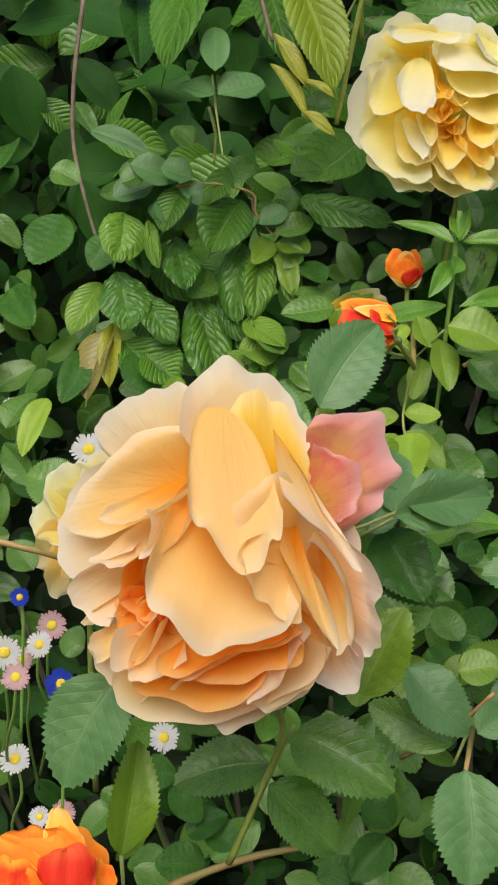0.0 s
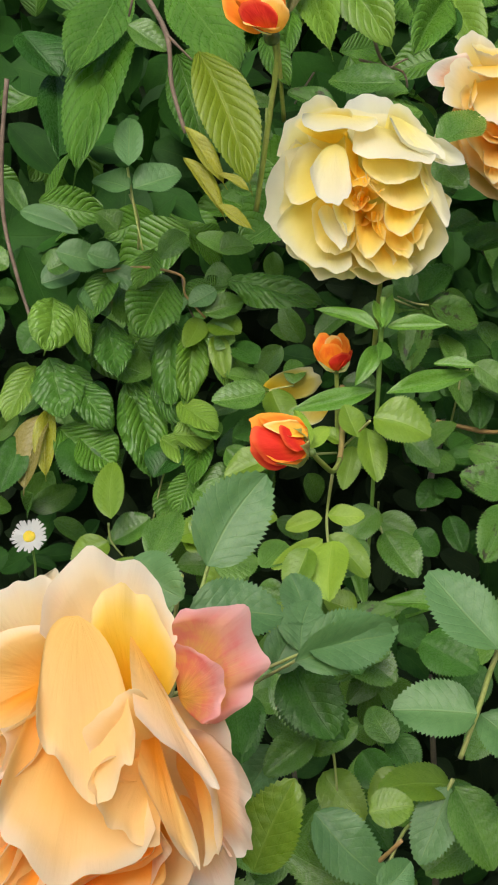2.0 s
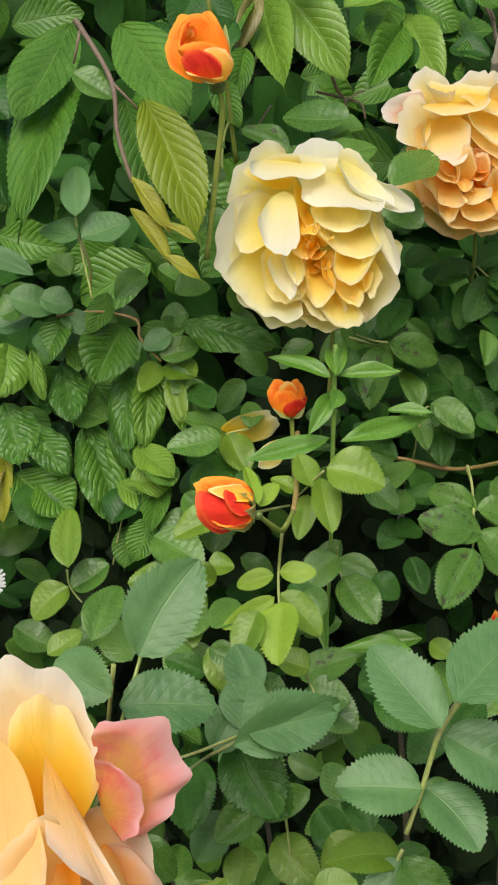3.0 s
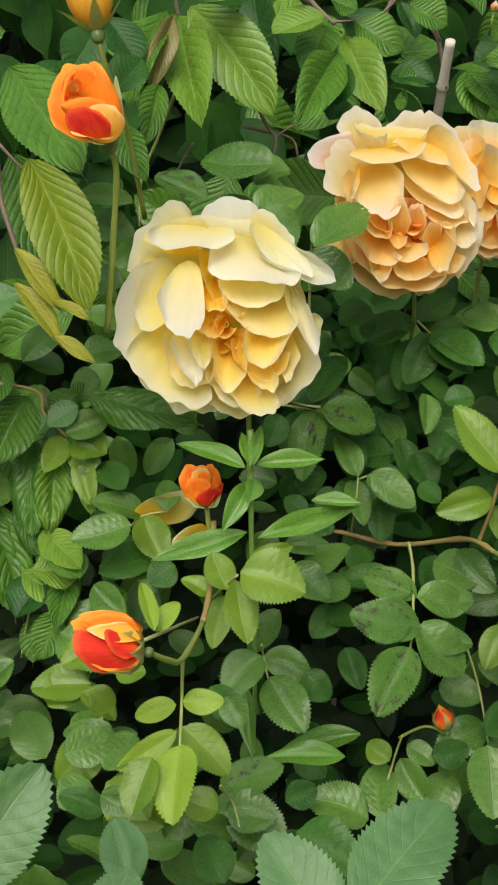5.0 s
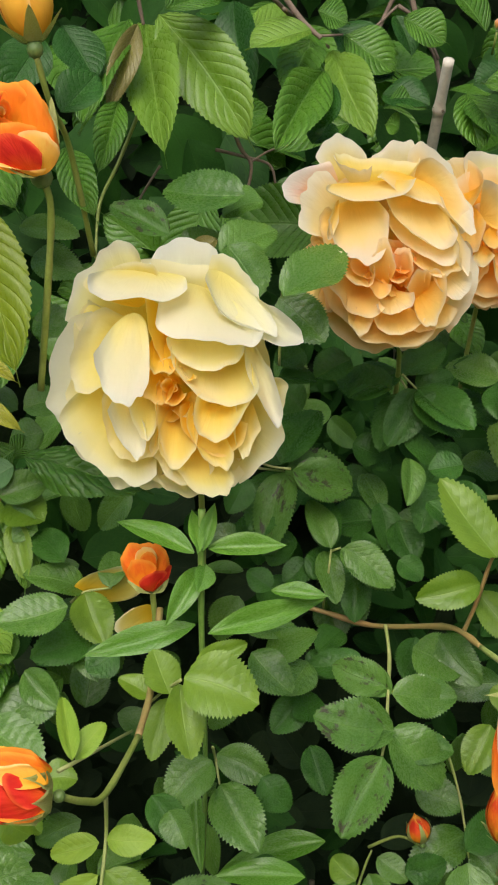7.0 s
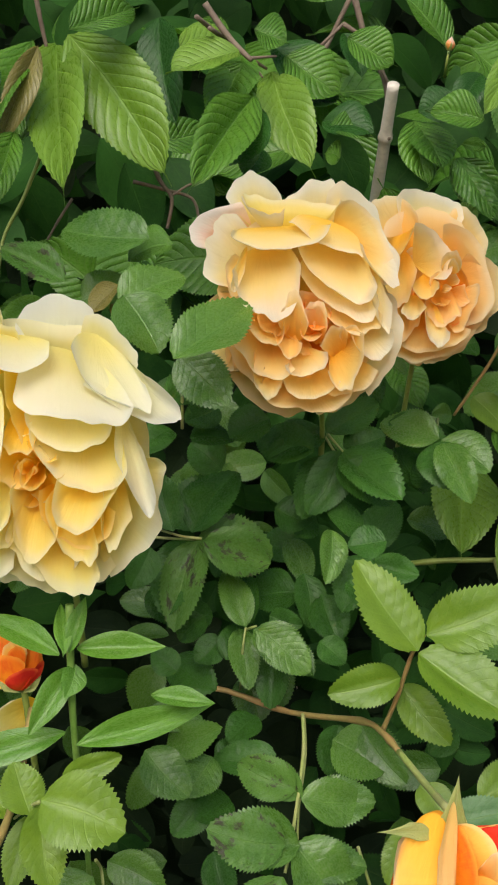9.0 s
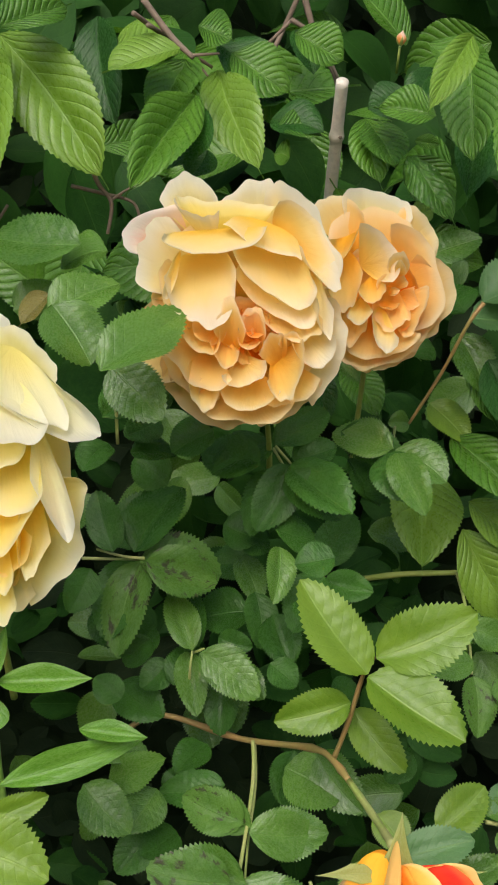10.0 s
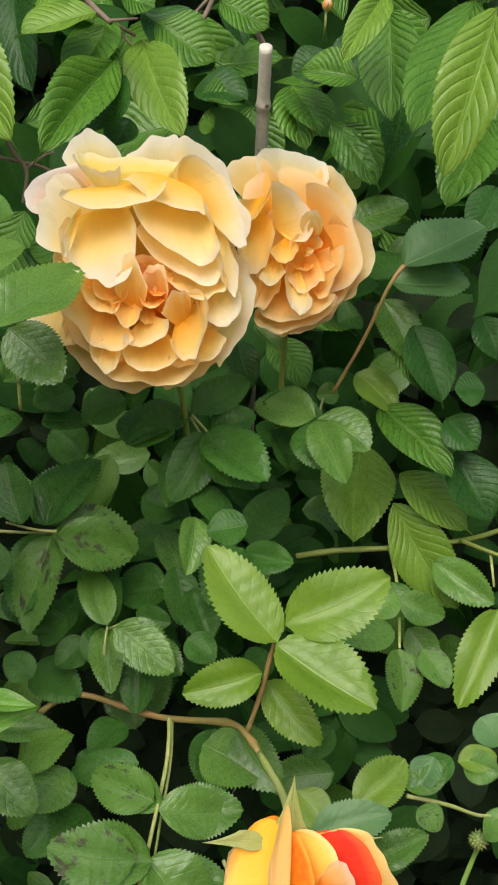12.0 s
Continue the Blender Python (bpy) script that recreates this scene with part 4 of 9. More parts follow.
rimmed_petal(b, "orange", (-16.2, 1.5, -32.7), (-22.0, 1.5, -13.1), (-27.5, -10.1, -7.9), (-16.9, -16.9, -8.9))
rimmed_petal(b, "orange", (-15.6, -7.0, -24.8), (-26.1, -11.3, -6.9), (-24.9, -21.2, -5.9), (-13.5, -15.4, -7.9))
rimmed_petal(b, "apricot", (-1.0, 16.2, -12.4), (-16.8, 2.2, 2.0), (-9.3, -23.7, 7.0), (16.5, -14.7, 4.0), foot=0.45, belly=0.10, full=2.2, ruffle=1.4)
rimmed_petal(b, "apricotflap", (-0.8, 36.0, -6.0), (-9.3, 16.9, 7.0), (0.9, -2.8, 10.0), (13.4, 9.4, 7.0), foot=0.55, belly=0.08, full=2.0, ruffle=1.4)
rimmed_petal(b, "apricotflap", (17.6, 0.9, -5.0), (14.4, 20.1, 6.0), (2.9, 11.6, 9.0), (8.5, -0.4, 10.0), foot=0.4, belly=0.05, ruffle=1.4)
rimmed_petal(b, "apricotflap", (16.1, 4.5, -4.0), (8.5, 4.8, 8.0), (2.1, -6.3, 11.0), (18.1, -15.7, 9.0), foot=0.4, belly=0.06, ruffle=1.4)
rimmed_petal(b, "apricotpale", (11.8, 30.6, -6.0), (13.6, 14.3, 9.0), (30.6, -4.4, 8.0), (23.5, 10.7, 5.0), foot=0.05, full=2.0, ruffle=0.9, belly=0.04)
rimmed_petal(b, "apricot", (15.8, 10.8, -4.0), (14.0, -2.0, 8.0), (25.8, -23.5, 8.0), (22.0, -6.5, 4.0), foot=0.15, ruffle=1.2)
rimmed_petal(b, "apricot", (23.5, 0.8, -22.5), (19.7, 2.2, -5.8), (31.1, -12.0, -5.9), (25.9, -26.3, -3.0), ruffle=1.2)
rimmed_petal(b, "blushed", (20.5, -6.6, -21.8), (25.6, 4.6, -17.4), (40.4, -14.1, -12.8), (32.2, -28.1, -11.8), full=2.7, ruffle=2.0, belly=-0.04)
rimmed_petal(b, "blushed", (21.3, -14.2, -22.8), (20.9, -30.8, -11.8), (31.3, -37.8, -13.8), (34.4, -25.8, -13.8), full=2.0)
rimmed_petal(b, "apricotpale", (11.5, -21.4, -20.8), (-4.0, -38.1, -10.8), (8.5, -45.2, -10.8), (25.5, -26.0, -8.9), full=2.1, ruffle=1.4)
rimmed_petal(b, "apricotpale", (-15.3, -17.0, -20.8), (-34.3, -21.7, -9.9), (-29.8, -32.5, -9.9), (-19.6, -37.0, -8.9), full=2.3, ruffle=1.4)
rimmed_petal(b, "apricot", (-16.7, -13.7, -18.8), (-33.7, -20.3, -6.9), (-32.1, -28.5, -6.9), (-26.7, -21.7, -4.9), full=2.1)
rimmed_petal(b, "apricot", (-1.9, -18.2, -18.8), (-28.5, -30.4, -5.9), (-5.8, -41.2, -4.9), (26.0, -24.5, -4.9), full=2.4, ruffle=1.2)
rimmed_petal(b, "apricot", (17.3, -16.4, -16.9), (4.1, -37.7, -3.9), (16.8, -36.3, -3.9), (25.4, -24.7, -2.0), full=2.2)
rimmed_petal(b, "orange", (-2.5, -20.6, -15.9), (-23.1, -28.2, -2.0), (-8.3, -37.2, 0.0), (10.4, -29.2, 0.0), full=2.4)
rimmed_petal(b, "apricotpale", (7.7, -15.8, -12.9), (18.8, -16.2, 5.0), (14.9, -28.7, 4.0), (4.4, -36.6, 1.0), full=2.1)
rimmed_petal(b, "orange", (5.5, -15.2, -13.9), (-14.4, -31.1, 1.0), (2.8, -29.1, 4.0), (19.2, -22.1, 5.0), full=2.5)
rimmed_petal(b, "apricot", (5.5, -14.4, -12.9), (-13.7, -31.3, 2.0), (0.1, -26.6, 5.0), (17.4, -18.5, 6.0), full=2.5)
rimmed_petal(b, "orange", (4.1, -11.3, -11.9), (-14.8, -26.4, 3.0), (-2.6, -25.6, 6.0), (17.9, -16.7, 7.0), full=2.5)
rimmed_petal(b, "apricotpale", (-15.0, -16.2, -15.9), (-27.3, -18.9, -1.0), (-25.2, -30.1, 1.0), (-16.2, -16.4, 2.0), full=2.1)
rimmed_petal(b, "apricot", (-12.8, -11.8, -15.9), (-16.4, -14.9, 3.0), (-23.1, -29.9, 2.0), (-9.2, -25.4, 4.0), full=2.1)
tube("stem", [(4.0, -23.5, -24.4), (15.6, -56.4, -60.3), (10.9, -79.0, -79.9), (-0.9, -109.8, -91.1)], 0.95, 1.15, "stem", b)
# the pale yellow rose
b = bloom("pale creamy yellow rose with a golden heart", (192.4, 772.0, 1148.3), (77.99, 3.91, 0.84), "open roses")
heart(b, ("gold", "gold", "butter"), (2.2, -6.8), 12.0, 8, 21, -4.0, 1.0)
rimmed_petal(b, "cream", (0.1, 1.2, -39.8), (-32.2, 28.4, -19.6), (-39.1, -0.4, -21.0), (-31.4, -25.2, -13.3))
rimmed_petal(b, "cream", (0.1, 1.2, -39.8), (-27.8, 30.6, -19.6), (-1.1, 41.7, -19.6), (27.8, 30.4, -18.2))
rimmed_petal(b, "cream", (0.1, -1.3, -39.8), (32.2, 19.3, -18.2), (38.8, -2.9, -18.2), (27.7, -34.0, -12.4))
rimmed_petal(b, "butter", (0.2, -1.5, -37.0), (23.4, -29.6, -11.4), (-0.6, -40.5, -11.4), (-26.8, -29.6, -11.4))
rimmed_petal(b, "cream", (-10.0, 14.4, -27.2), (-42.7, 18.9, -18.2), (-27.8, 46.6, -19.6), (-11.3, 36.3, -14.0), full=2.2, ruffle=1.2)
rimmed_petal(b, "creamwhite", (5.4, 21.9, -30.0), (-9.0, 37.0, -18.2), (3.2, 50.9, -21.0), (17.8, 43.2, -18.2), full=2.4)
rimmed_petal(b, "cream", (12.7, 19.2, -27.2), (14.1, 45.2, -16.8), (29.5, 36.8, -16.8), (29.5, 26.4, -14.0), full=2.2)
rimmed_petal(b, "creamwhite", (-11.3, 2.6, -28.6), (-30.4, 23.2, -14.0), (-46.7, -2.7, -19.6), (-34.6, -24.1, -12.4), full=2.7, ruffle=1.1)
rimmed_petal(b, "cream", (-9.7, 11.6, -23.0), (-24.0, 24.3, -9.8), (-38.0, 5.2, -9.8), (-29.5, -9.1, -4.8), full=2.3)
rimmed_petal(b, "creamwhite", (-8.5, -7.4, -23.3), (-35.0, -21.9, -12.4), (-21.5, -42.7, -12.4), (-1.0, -42.0, -10.5), full=2.2, ruffle=1.5)
rimmed_petal(b, "cream", (3.4, -9.9, -21.4), (-5.7, -35.1, -8.6), (6.0, -47.5, -9.5), (28.8, -37.9, -8.6), full=2.4, ruffle=1.5)
rimmed_petal(b, "cream", (16.4, -7.6, -20.4), (36.0, -3.1, -9.8), (43.4, -18.8, -8.6), (25.1, -41.6, -6.7), full=2.7, ruffle=1.2)
rimmed_petal(b, "cream", (-12.0, 2.1, -23.0), (-34.6, -8.6, -5.7), (-30.0, -33.7, -5.7), (-4.1, -38.8, -3.8), full=2.7, ruffle=1.0)
rimmed_petal(b, "butter", (-5.9, 4.2, -20.2), (-23.9, -8.9, -1.9), (-18.2, -30.4, -1.9), (-2.3, -27.0, -1.0))
rimmed_petal(b, "butter", (-12.8, 25.0, -17.4), (-33.2, 30.9, -9.8), (-21.4, 40.2, -11.2), (-5.1, 37.5, -8.4), full=2.2)
rimmed_petal(b, "creamwhite", (-8.9, 38.3, -13.2), (-29.7, 32.5, -2.8), (-15.4, 21.1, 4.0), (6.8, 29.9, 2.0), foot=0.7, full=2.2, belly=0.04, ruffle=1.4)
rimmed_petal(b, "gold", (-1.3, 20.8, -21.6), (-7.3, 28.1, -7.0), (-7.0, 16.1, -2.8), (-0.2, 0.2, -2.8))
rimmed_petal(b, "creamwhite", (9.5, 33.9, -17.4), (-4.0, 24.2, 1.0), (12.6, 6.0, 7.0), (34.6, 13.0, 4.0), foot=0.55, belly=0.06, full=2.5, lip=0.02)
rimmed_petal(b, "cream", (11.8, 23.8, -17.4), (-0.9, 11.6, 1.0), (14.8, 1.3, 5.0), (28.1, 10.8, 4.0), foot=0.6, full=2.5)
rimmed_petal(b, "cream", (16.5, 17.0, -18.8), (0.4, 6.8, 0.0), (19.2, -11.2, 6.0), (32.8, -2.6, 4.0), foot=0.5, full=2.5)
rimmed_petal(b, "creamwhite", (18.8, 39.5, -20.2), (13.5, 33.4, 0.0), (31.9, 12.6, 4.0), (38.4, 23.4, -2.8), foot=0.3, full=2.3)
rimmed_petal(b, "creamwhite", (22.3, 34.6, -18.8), (18.0, 20.1, 1.0), (48.1, 8.3, 2.0), (38.4, 23.1, -4.2), foot=0.2, full=2.0)
rimmed_petal(b, "creamwhite", (28.9, 14.6, -9.0), (29.3, -2.7, 5.0), (41.1, -20.0, 3.0), (37.4, -0.1, 1.0), foot=0.2, full=2.0, ruffle=0.7)
rimmed_petal(b, "creamwhite", (-13.6, 21.6, -6.0), (-26.2, 2.7, 7.0), (-14.4, -15.0, 10.0), (-6.5, 3.8, 7.0), foot=0.4, belly=0.06, full=2.5, ruffle=1.3)
rimmed_petal(b, "gold", (-4.6, 15.6, -17.4), (-8.5, 2.2, 1.0), (-2.1, -1.6, 3.0), (3.5, 2.1, 2.0), foot=0.4)
rimmed_petal(b, "gold", (1.2, 4.0, -18.8), (-10.2, -2.3, 0.0), (-4.4, -11.4, 2.0), (2.3, -6.8, 1.0), foot=0.4)
rimmed_petal(b, "gold", (3.6, 3.9, -17.4), (0.0, 2.2, 1.0), (5.8, -3.6, 3.0), (10.2, -2.4, 2.0), foot=0.4)
rimmed_petal(b, "gold", (1.2, -3.0, -18.8), (-1.1, -4.6, 1.0), (1.2, -12.5, 2.0), (6.8, -9.2, 2.0), foot=0.4)
rimmed_petal(b, "creamwhite", (-16.6, -8.5, -8.0), (-21.6, -15.6, 5.0), (-11.7, -31.7, 6.0), (-8.1, -20.5, 4.0), foot=0.3, full=2.0)
rimmed_petal(b, "cream", (-8.5, -1.6, -13.2), (-14.7, -11.6, 5.0), (-6.7, -25.5, 7.0), (-4.3, -13.8, 4.0), foot=0.5, full=2.1)
rimmed_petal(b, "cream", (4.9, -8.0, -14.7), (-5.2, -22.4, -2.9), (2.1, -40.6, -1.9), (18.0, -36.1, -1.0), full=2.4, ruffle=1.2)
rimmed_petal(b, "butter", (8.4, -7.9, -15.7), (-3.6, -22.5, 0.0), (10.2, -42.8, 3.0), (25.2, -38.8, 2.0), full=2.5, ruffle=1.4)
rimmed_petal(b, "butter", (3.7, -6.7, -16.0), (-3.9, -12.5, 2.0), (2.4, -34.3, 4.0), (11.8, -22.7, 3.0), full=2.1)
rimmed_petal(b, "gold", (14.2, -10.3, -14.7), (4.5, -13.5, 0.0), (15.8, -31.6, 1.0), (29.3, -20.3, 1.0))
rimmed_petal(b, "butter", (14.3, -8.0, -13.8), (6.9, -17.1, 3.0), (15.4, -34.4, 5.0), (24.8, -30.6, 5.0), full=2.3)
rimmed_petal(b, "butter", (20.0, 0.3, -16.0), (11.6, -10.4, 4.0), (16.8, -25.1, 8.0), (31.0, -9.4, 6.0), full=2.2)
rimmed_petal(b, "butter", (24.7, 3.9, -17.4), (27.0, -9.1, 1.0), (27.0, -29.4, 2.0), (36.0, -20.3, 0.0))
tube("stem", [(11.7, -40.5, -21.8), (11.8, -57.7, -40.8), (11.7, -81.3, -61.2)], 1.15, 1.40, "stem", b)
# the two buff roses by the cane
b = bloom("large buff apricot rose with crowded inner petals", (285.3, 862.0, 1184.3), (78.67, 3.73, 0.89), "open roses")
heart(b, ("peach", "buff", "peach"), (3.0, -8.8), 15.0, 9, 31, -5.0, 0.0)
rimmed_petal(b, "orange", (3.6, -20.8, -18.5), (-6.7, -7.3, -8.6), (2.3, 2.5, -12.6), (13.3, -7.4, -8.6), full=2.3)
rimmed_petal(b, "peach", (-2.7, 2.6, -28.4), (-30.1, 13.6, -18.0), (-33.4, -6.9, -12.2), (-23.7, -26.5, -12.2))
rimmed_petal(b, "peach", (-2.7, 2.6, -28.4), (-24.0, 25.5, -18.0), (-2.1, 37.4, -18.0), (21.8, 27.4, -18.0))
rimmed_petal(b, "buff", (-0.5, 2.6, -28.4), (23.7, 23.1, -16.2), (33.5, 1.2, -16.2), (23.4, -24.8, -11.0))
rimmed_petal(b, "peach", (-2.7, 0.4, -28.4), (21.5, -28.7, -11.0), (-0.1, -38.4, -11.0), (-21.6, -28.6, -11.0))
rimmed_petal(b, "buffpale", (-15.5, 28.3, -26.6), (-33.3, 43.8, -21.6), (-18.3, 53.4, -21.6), (-10.5, 37.8, -18.0), full=2.0)
rimmed_petal(b, "blushed", (-21.0, 26.5, -28.4), (-25.9, 42.6, -21.6), (-46.4, 31.9, -25.2), (-36.0, 23.2, -21.6), full=2.2)
rimmed_petal(b, "buffpale", (4.0, 23.7, -24.8), (-10.3, 37.5, -16.2), (6.3, 51.3, -18.0), (13.9, 40.0, -16.2), full=2.0)
rimmed_petal(b, "buffpale", (12.6, 15.0, -24.8), (8.9, 45.9, -16.2), (29.4, 36.3, -18.0), (34.0, 9.1, -16.2), full=2.7, ruffle=1.3)
rimmed_petal(b, "buff", (-17.2, -2.6, -19.7), (-31.3, 4.9, -19.8), (-43.2, -14.5, -14.7), (-25.4, -27.3, -13.5), full=2.4)
rimmed_petal(b, "peach", (-8.7, -11.2, -19.7), (-28.9, -14.7, -12.2), (-20.3, -38.7, -13.5), (6.1, -40.0, -11.0), full=2.5, ruffle=1.3)
rimmed_petal(b, "buff", (8.3, -15.6, -18.5), (30.9, -26.8, -11.0), (15.5, -42.0, -11.0), (3.4, -35.5, -11.0), full=2.3, ruffle=1.3)
rimmed_petal(b, "buffpale", (14.7, -7.2, -17.2), (33.5, 4.0, -14.4), (38.3, -15.2, -9.8), (26.9, -36.6, -9.8), full=2.5, ruffle=1.3)
rimmed_petal(b, "buffpale", (-12.9, 10.1, -19.4), (-26.6, 35.1, -9.0), (-38.5, 23.6, -10.8), (-33.8, 6.7, -9.0), full=2.4)
rimmed_petal(b, "butter", (-7.4, 23.6, -17.6), (-25.3, 43.6, -9.0), (-5.9, 39.4, -9.0), (13.8, 39.3, -9.0), full=2.3, ruffle=1.5)
rimmed_petal(b, "buffpale", (-12.5, 26.2, -14.0), (-25.8, 40.2, -5.4), (-19.4, 33.9, -1.8), (-8.8, 36.0, -5.4), full=2.0, ruffle=1.2)
rimmed_petal(b, "buff", (-13.0, 10.3, -21.2), (-27.5, 18.9, -7.2), (-29.4, 4.2, -5.4), (-20.0, -8.5, -2.4))
rimmed_petal(b, "buff", (-12.7, -5.1, -16.0), (-31.5, 1.1, -5.4), (-26.7, -21.6, -3.7), (-7.4, -33.4, -2.4), full=2.5)
rimmed_petal(b, "buffpale", (-9.6, 30.4, -8.6), (-28.2, 25.2, 0.0), (-13.2, 17.3, 5.0), (9.8, 27.2, 3.0), foot=0.75, full=2.3, belly=0.04, ruffle=1.3)
rimmed_petal(b, "buffpale", (9.7, 33.4, -10.4), (-7.0, 30.7, 1.0), (9.8, 21.4, 4.0), (22.9, 20.1, 2.0), foot=0.7, full=2.2, ruffle=1.3)
rimmed_petal(b, "buffpale", (-15.8, 24.0, -15.8), (-27.3, 8.5, 1.0), (-12.0, -10.1, 6.0), (-2.0, 13.2, 5.0), foot=0.6, full=2.1, belly=0.04, ruffle=1.4)
rimmed_petal(b, "buffpale", (-23.1, 21.9, -6.8), (-27.2, 12.1, 4.0), (-28.3, 2.1, 3.0), (-23.9, 10.2, 3.0), foot=0.3)
rimmed_petal(b, "buffpale", (11.7, 27.4, -15.8), (-3.7, 18.9, 2.0), (16.8, 0.2, 6.0), (26.9, 10.9, 4.0), foot=0.6, full=2.2)
rimmed_petal(b, "buffpale", (12.7, 20.1, -15.8), (-2.8, 13.8, 1.0), (15.8, -5.7, 5.0), (27.9, 1.8, 4.0), foot=0.6, full=2.3)
rimmed_petal(b, "buff", (14.8, 11.6, -15.8), (5.3, 1.7, 1.0), (18.8, -12.0, 4.0), (29.9, -4.1, 3.0), foot=0.6, full=2.2)
rimmed_petal(b, "buffpale", (25.3, 22.9, -14.0), (26.5, 3.0, 3.0), (30.0, -13.2, 3.0), (34.2, -0.9, 1.0), foot=0.3, full=2.1)
rimmed_petal(b, "buffpale", (16.9, 31.2, -19.4), (23.0, 24.3, -3.6), (34.7, 6.3, 0.0), (33.9, 25.1, -9.0), foot=0.3, full=2.1)
rimmed_petal(b, "buff", (12.7, 28.8, -17.6), (13.9, 40.8, -9.0), (29.3, 29.0, -7.2), (29.2, 12.2, -5.4), full=2.2, ruffle=1.4)
rimmed_petal(b, "orange", (-1.2, 1.5, -19.4), (-4.6, 5.7, -1.8), (-1.4, -2.8, 1.0), (5.6, -0.7, 0.0), foot=0.4)
rimmed_petal(b, "orange", (2.0, 1.5, -19.4), (0.5, -0.4, -1.8), (4.6, -10.9, 1.0), (10.7, -4.7, 0.0), foot=0.4)
rimmed_petal(b, "peach", (-6.3, -3.2, -14.8), (-17.7, -2.6, 0.0), (-13.5, -13.9, 2.0), (-5.5, -8.8, 1.0), foot=0.4)
rimmed_petal(b, "buff", (-12.7, -0.9, -15.8), (-25.9, 1.5, 3.0), (-23.5, -22.1, 4.0), (-3.8, -27.6, 4.0), full=2.4)
rimmed_petal(b, "buff", (-11.6, -2.0, -15.8), (-24.6, -0.8, 2.0), (-13.8, -17.1, 4.0), (-8.4, -9.1, 4.0), full=2.1)
rimmed_petal(b, "buff", (-2.9, -16.3, -7.4), (-10.4, -9.1, 4.0), (-4.4, 1.7, 6.0), (1.7, -9.1, 4.0), full=1.7, belly=0.05, ruffle=1.6)
rimmed_petal(b, "peach", (5.3, -16.2, -9.9), (-1.4, -8.9, 2.0), (4.3, -1.1, 4.0), (8.7, -11.2, 4.0), full=1.8, ruffle=1.5)
rimmed_petal(b, "peach", (-6.1, -7.8, -9.9), (-11.8, -13.1, 4.0), (-6.3, -23.3, 6.0), (-1.3, -18.2, 5.0), full=2.1)
rimmed_petal(b, "buff", (15.1, -21.2, -9.9), (7.1, -19.1, 3.0), (10.7, -10.5, 5.0), (16.7, -12.4, 4.0), full=1.7, belly=-0.03, foot=0.3, ruffle=1.6)
rimmed_petal(b, "buff", (18.8, -18.2, -11.1), (13.7, -13.5, 3.0), (18.4, -10.8, 4.0), (23.2, -17.2, 3.0), full=1.8, ruffle=1.5)
rimmed_petal(b, "buff", (12.6, -17.2, -9.9), (22.7, -12.4, 6.0), (18.3, -31.8, 7.0), (9.1, -27.4, 6.0), full=2.1)
rimmed_petal(b, "buffpale", (0.1, -17.1, -11.1), (-7.0, -25.8, 5.0), (2.3, -29.4, 7.0), (9.1, -20.4, 6.0), full=2.3)
rimmed_petal(b, "buff", (2.5, -20.1, -13.6), (-7.2, -29.5, 1.0), (1.0, -37.3, 4.0), (14.7, -31.7, 3.0), full=2.3)
rimmed_petal(b, "peach", (1.0, -24.2, -14.8), (-15.5, -26.9, -2.4), (-2.7, -42.8, -1.2), (19.7, -34.7, -2.4), full=2.5, ruffle=1.3)
rimmed_petal(b, "buff", (14.6, -20.1, -14.8), (8.6, -33.1, 0.0), (18.7, -35.2, 0.0), (28.9, -25.0, -1.2))
rimmed_petal(b, "buffpale", (18.9, -3.6, -11.1), (19.2, -14.1, 3.0), (28.4, -22.9, 4.0), (34.6, -11.0, 1.0), full=2.1)
rimmed_petal(b, "buff", (-14.5, -17.1, -11.1), (-19.7, -21.3, 1.0), (-14.6, -37.6, 2.0), (-7.5, -29.1, 2.0), full=2.1)
tube("stem", [(3.9, -13.1, -20.9), (10.6, -43.6, -52.5), (12.0, -68.4, -83.0)], 1.15, 1.40, "stem", b)
b = bloom("peach apricot rose tight against a buff one", (338.9, 905.0, 1188.2), (78.67, 3.73, 0.89), "open roses")
heart(b, ("peach", "buff", "buff"), (5.8, -4.1), 13.0, 6, 41, -6.0, 0.0)
rimmed_petal(b, "peach", (0.1, -7.0, -18.9), (-13.2, -0.8, -15.3), (-4.7, 11.9, -15.3), (6.7, 1.3, -15.3), full=2.3)
rimmed_petal(b, "peach", (0.5, 0.1, -23.7), (-8.7, 10.2, -15.3), (2.2, 14.3, -13.6), (11.1, 3.5, -15.3), full=2.3)
rimmed_petal(b, "peach", (5.7, 0.8, -28.8), (-17.5, 17.1, -17.0), (0.5, 33.0, -18.7), (20.3, 19.2, -17.0))
rimmed_petal(b, "peach", (5.7, -1.6, -28.8), (20.2, 12.6, -17.0), (26.2, -10.1, -12.7), (8.4, -27.7, -11.6))
rimmed_petal(b, "peach", (5.7, -1.6, -28.8), (10.6, -27.7, -11.6), (-9.1, -27.7, -11.6), (-17.6, -5.0, -17.0))
rimmed_petal(b, "peach", (-4.1, 11.9, -23.7), (-23.6, 27.5, -18.7), (-16.1, 38.5, -20.4), (-3.0, 29.3, -17.0), full=2.2)
rimmed_petal(b, "buffpale", (0.9, 12.4, -27.1), (-11.7, 33.8, -20.4), (1.9, 42.4, -22.1), (18.5, 29.2, -20.4), full=2.5)
rimmed_petal(b, "peach", (5.6, 10.0, -27.1), (12.9, 33.7, -20.4), (25.8, 24.6, -22.1), (24.2, 9.8, -20.4), full=2.4)
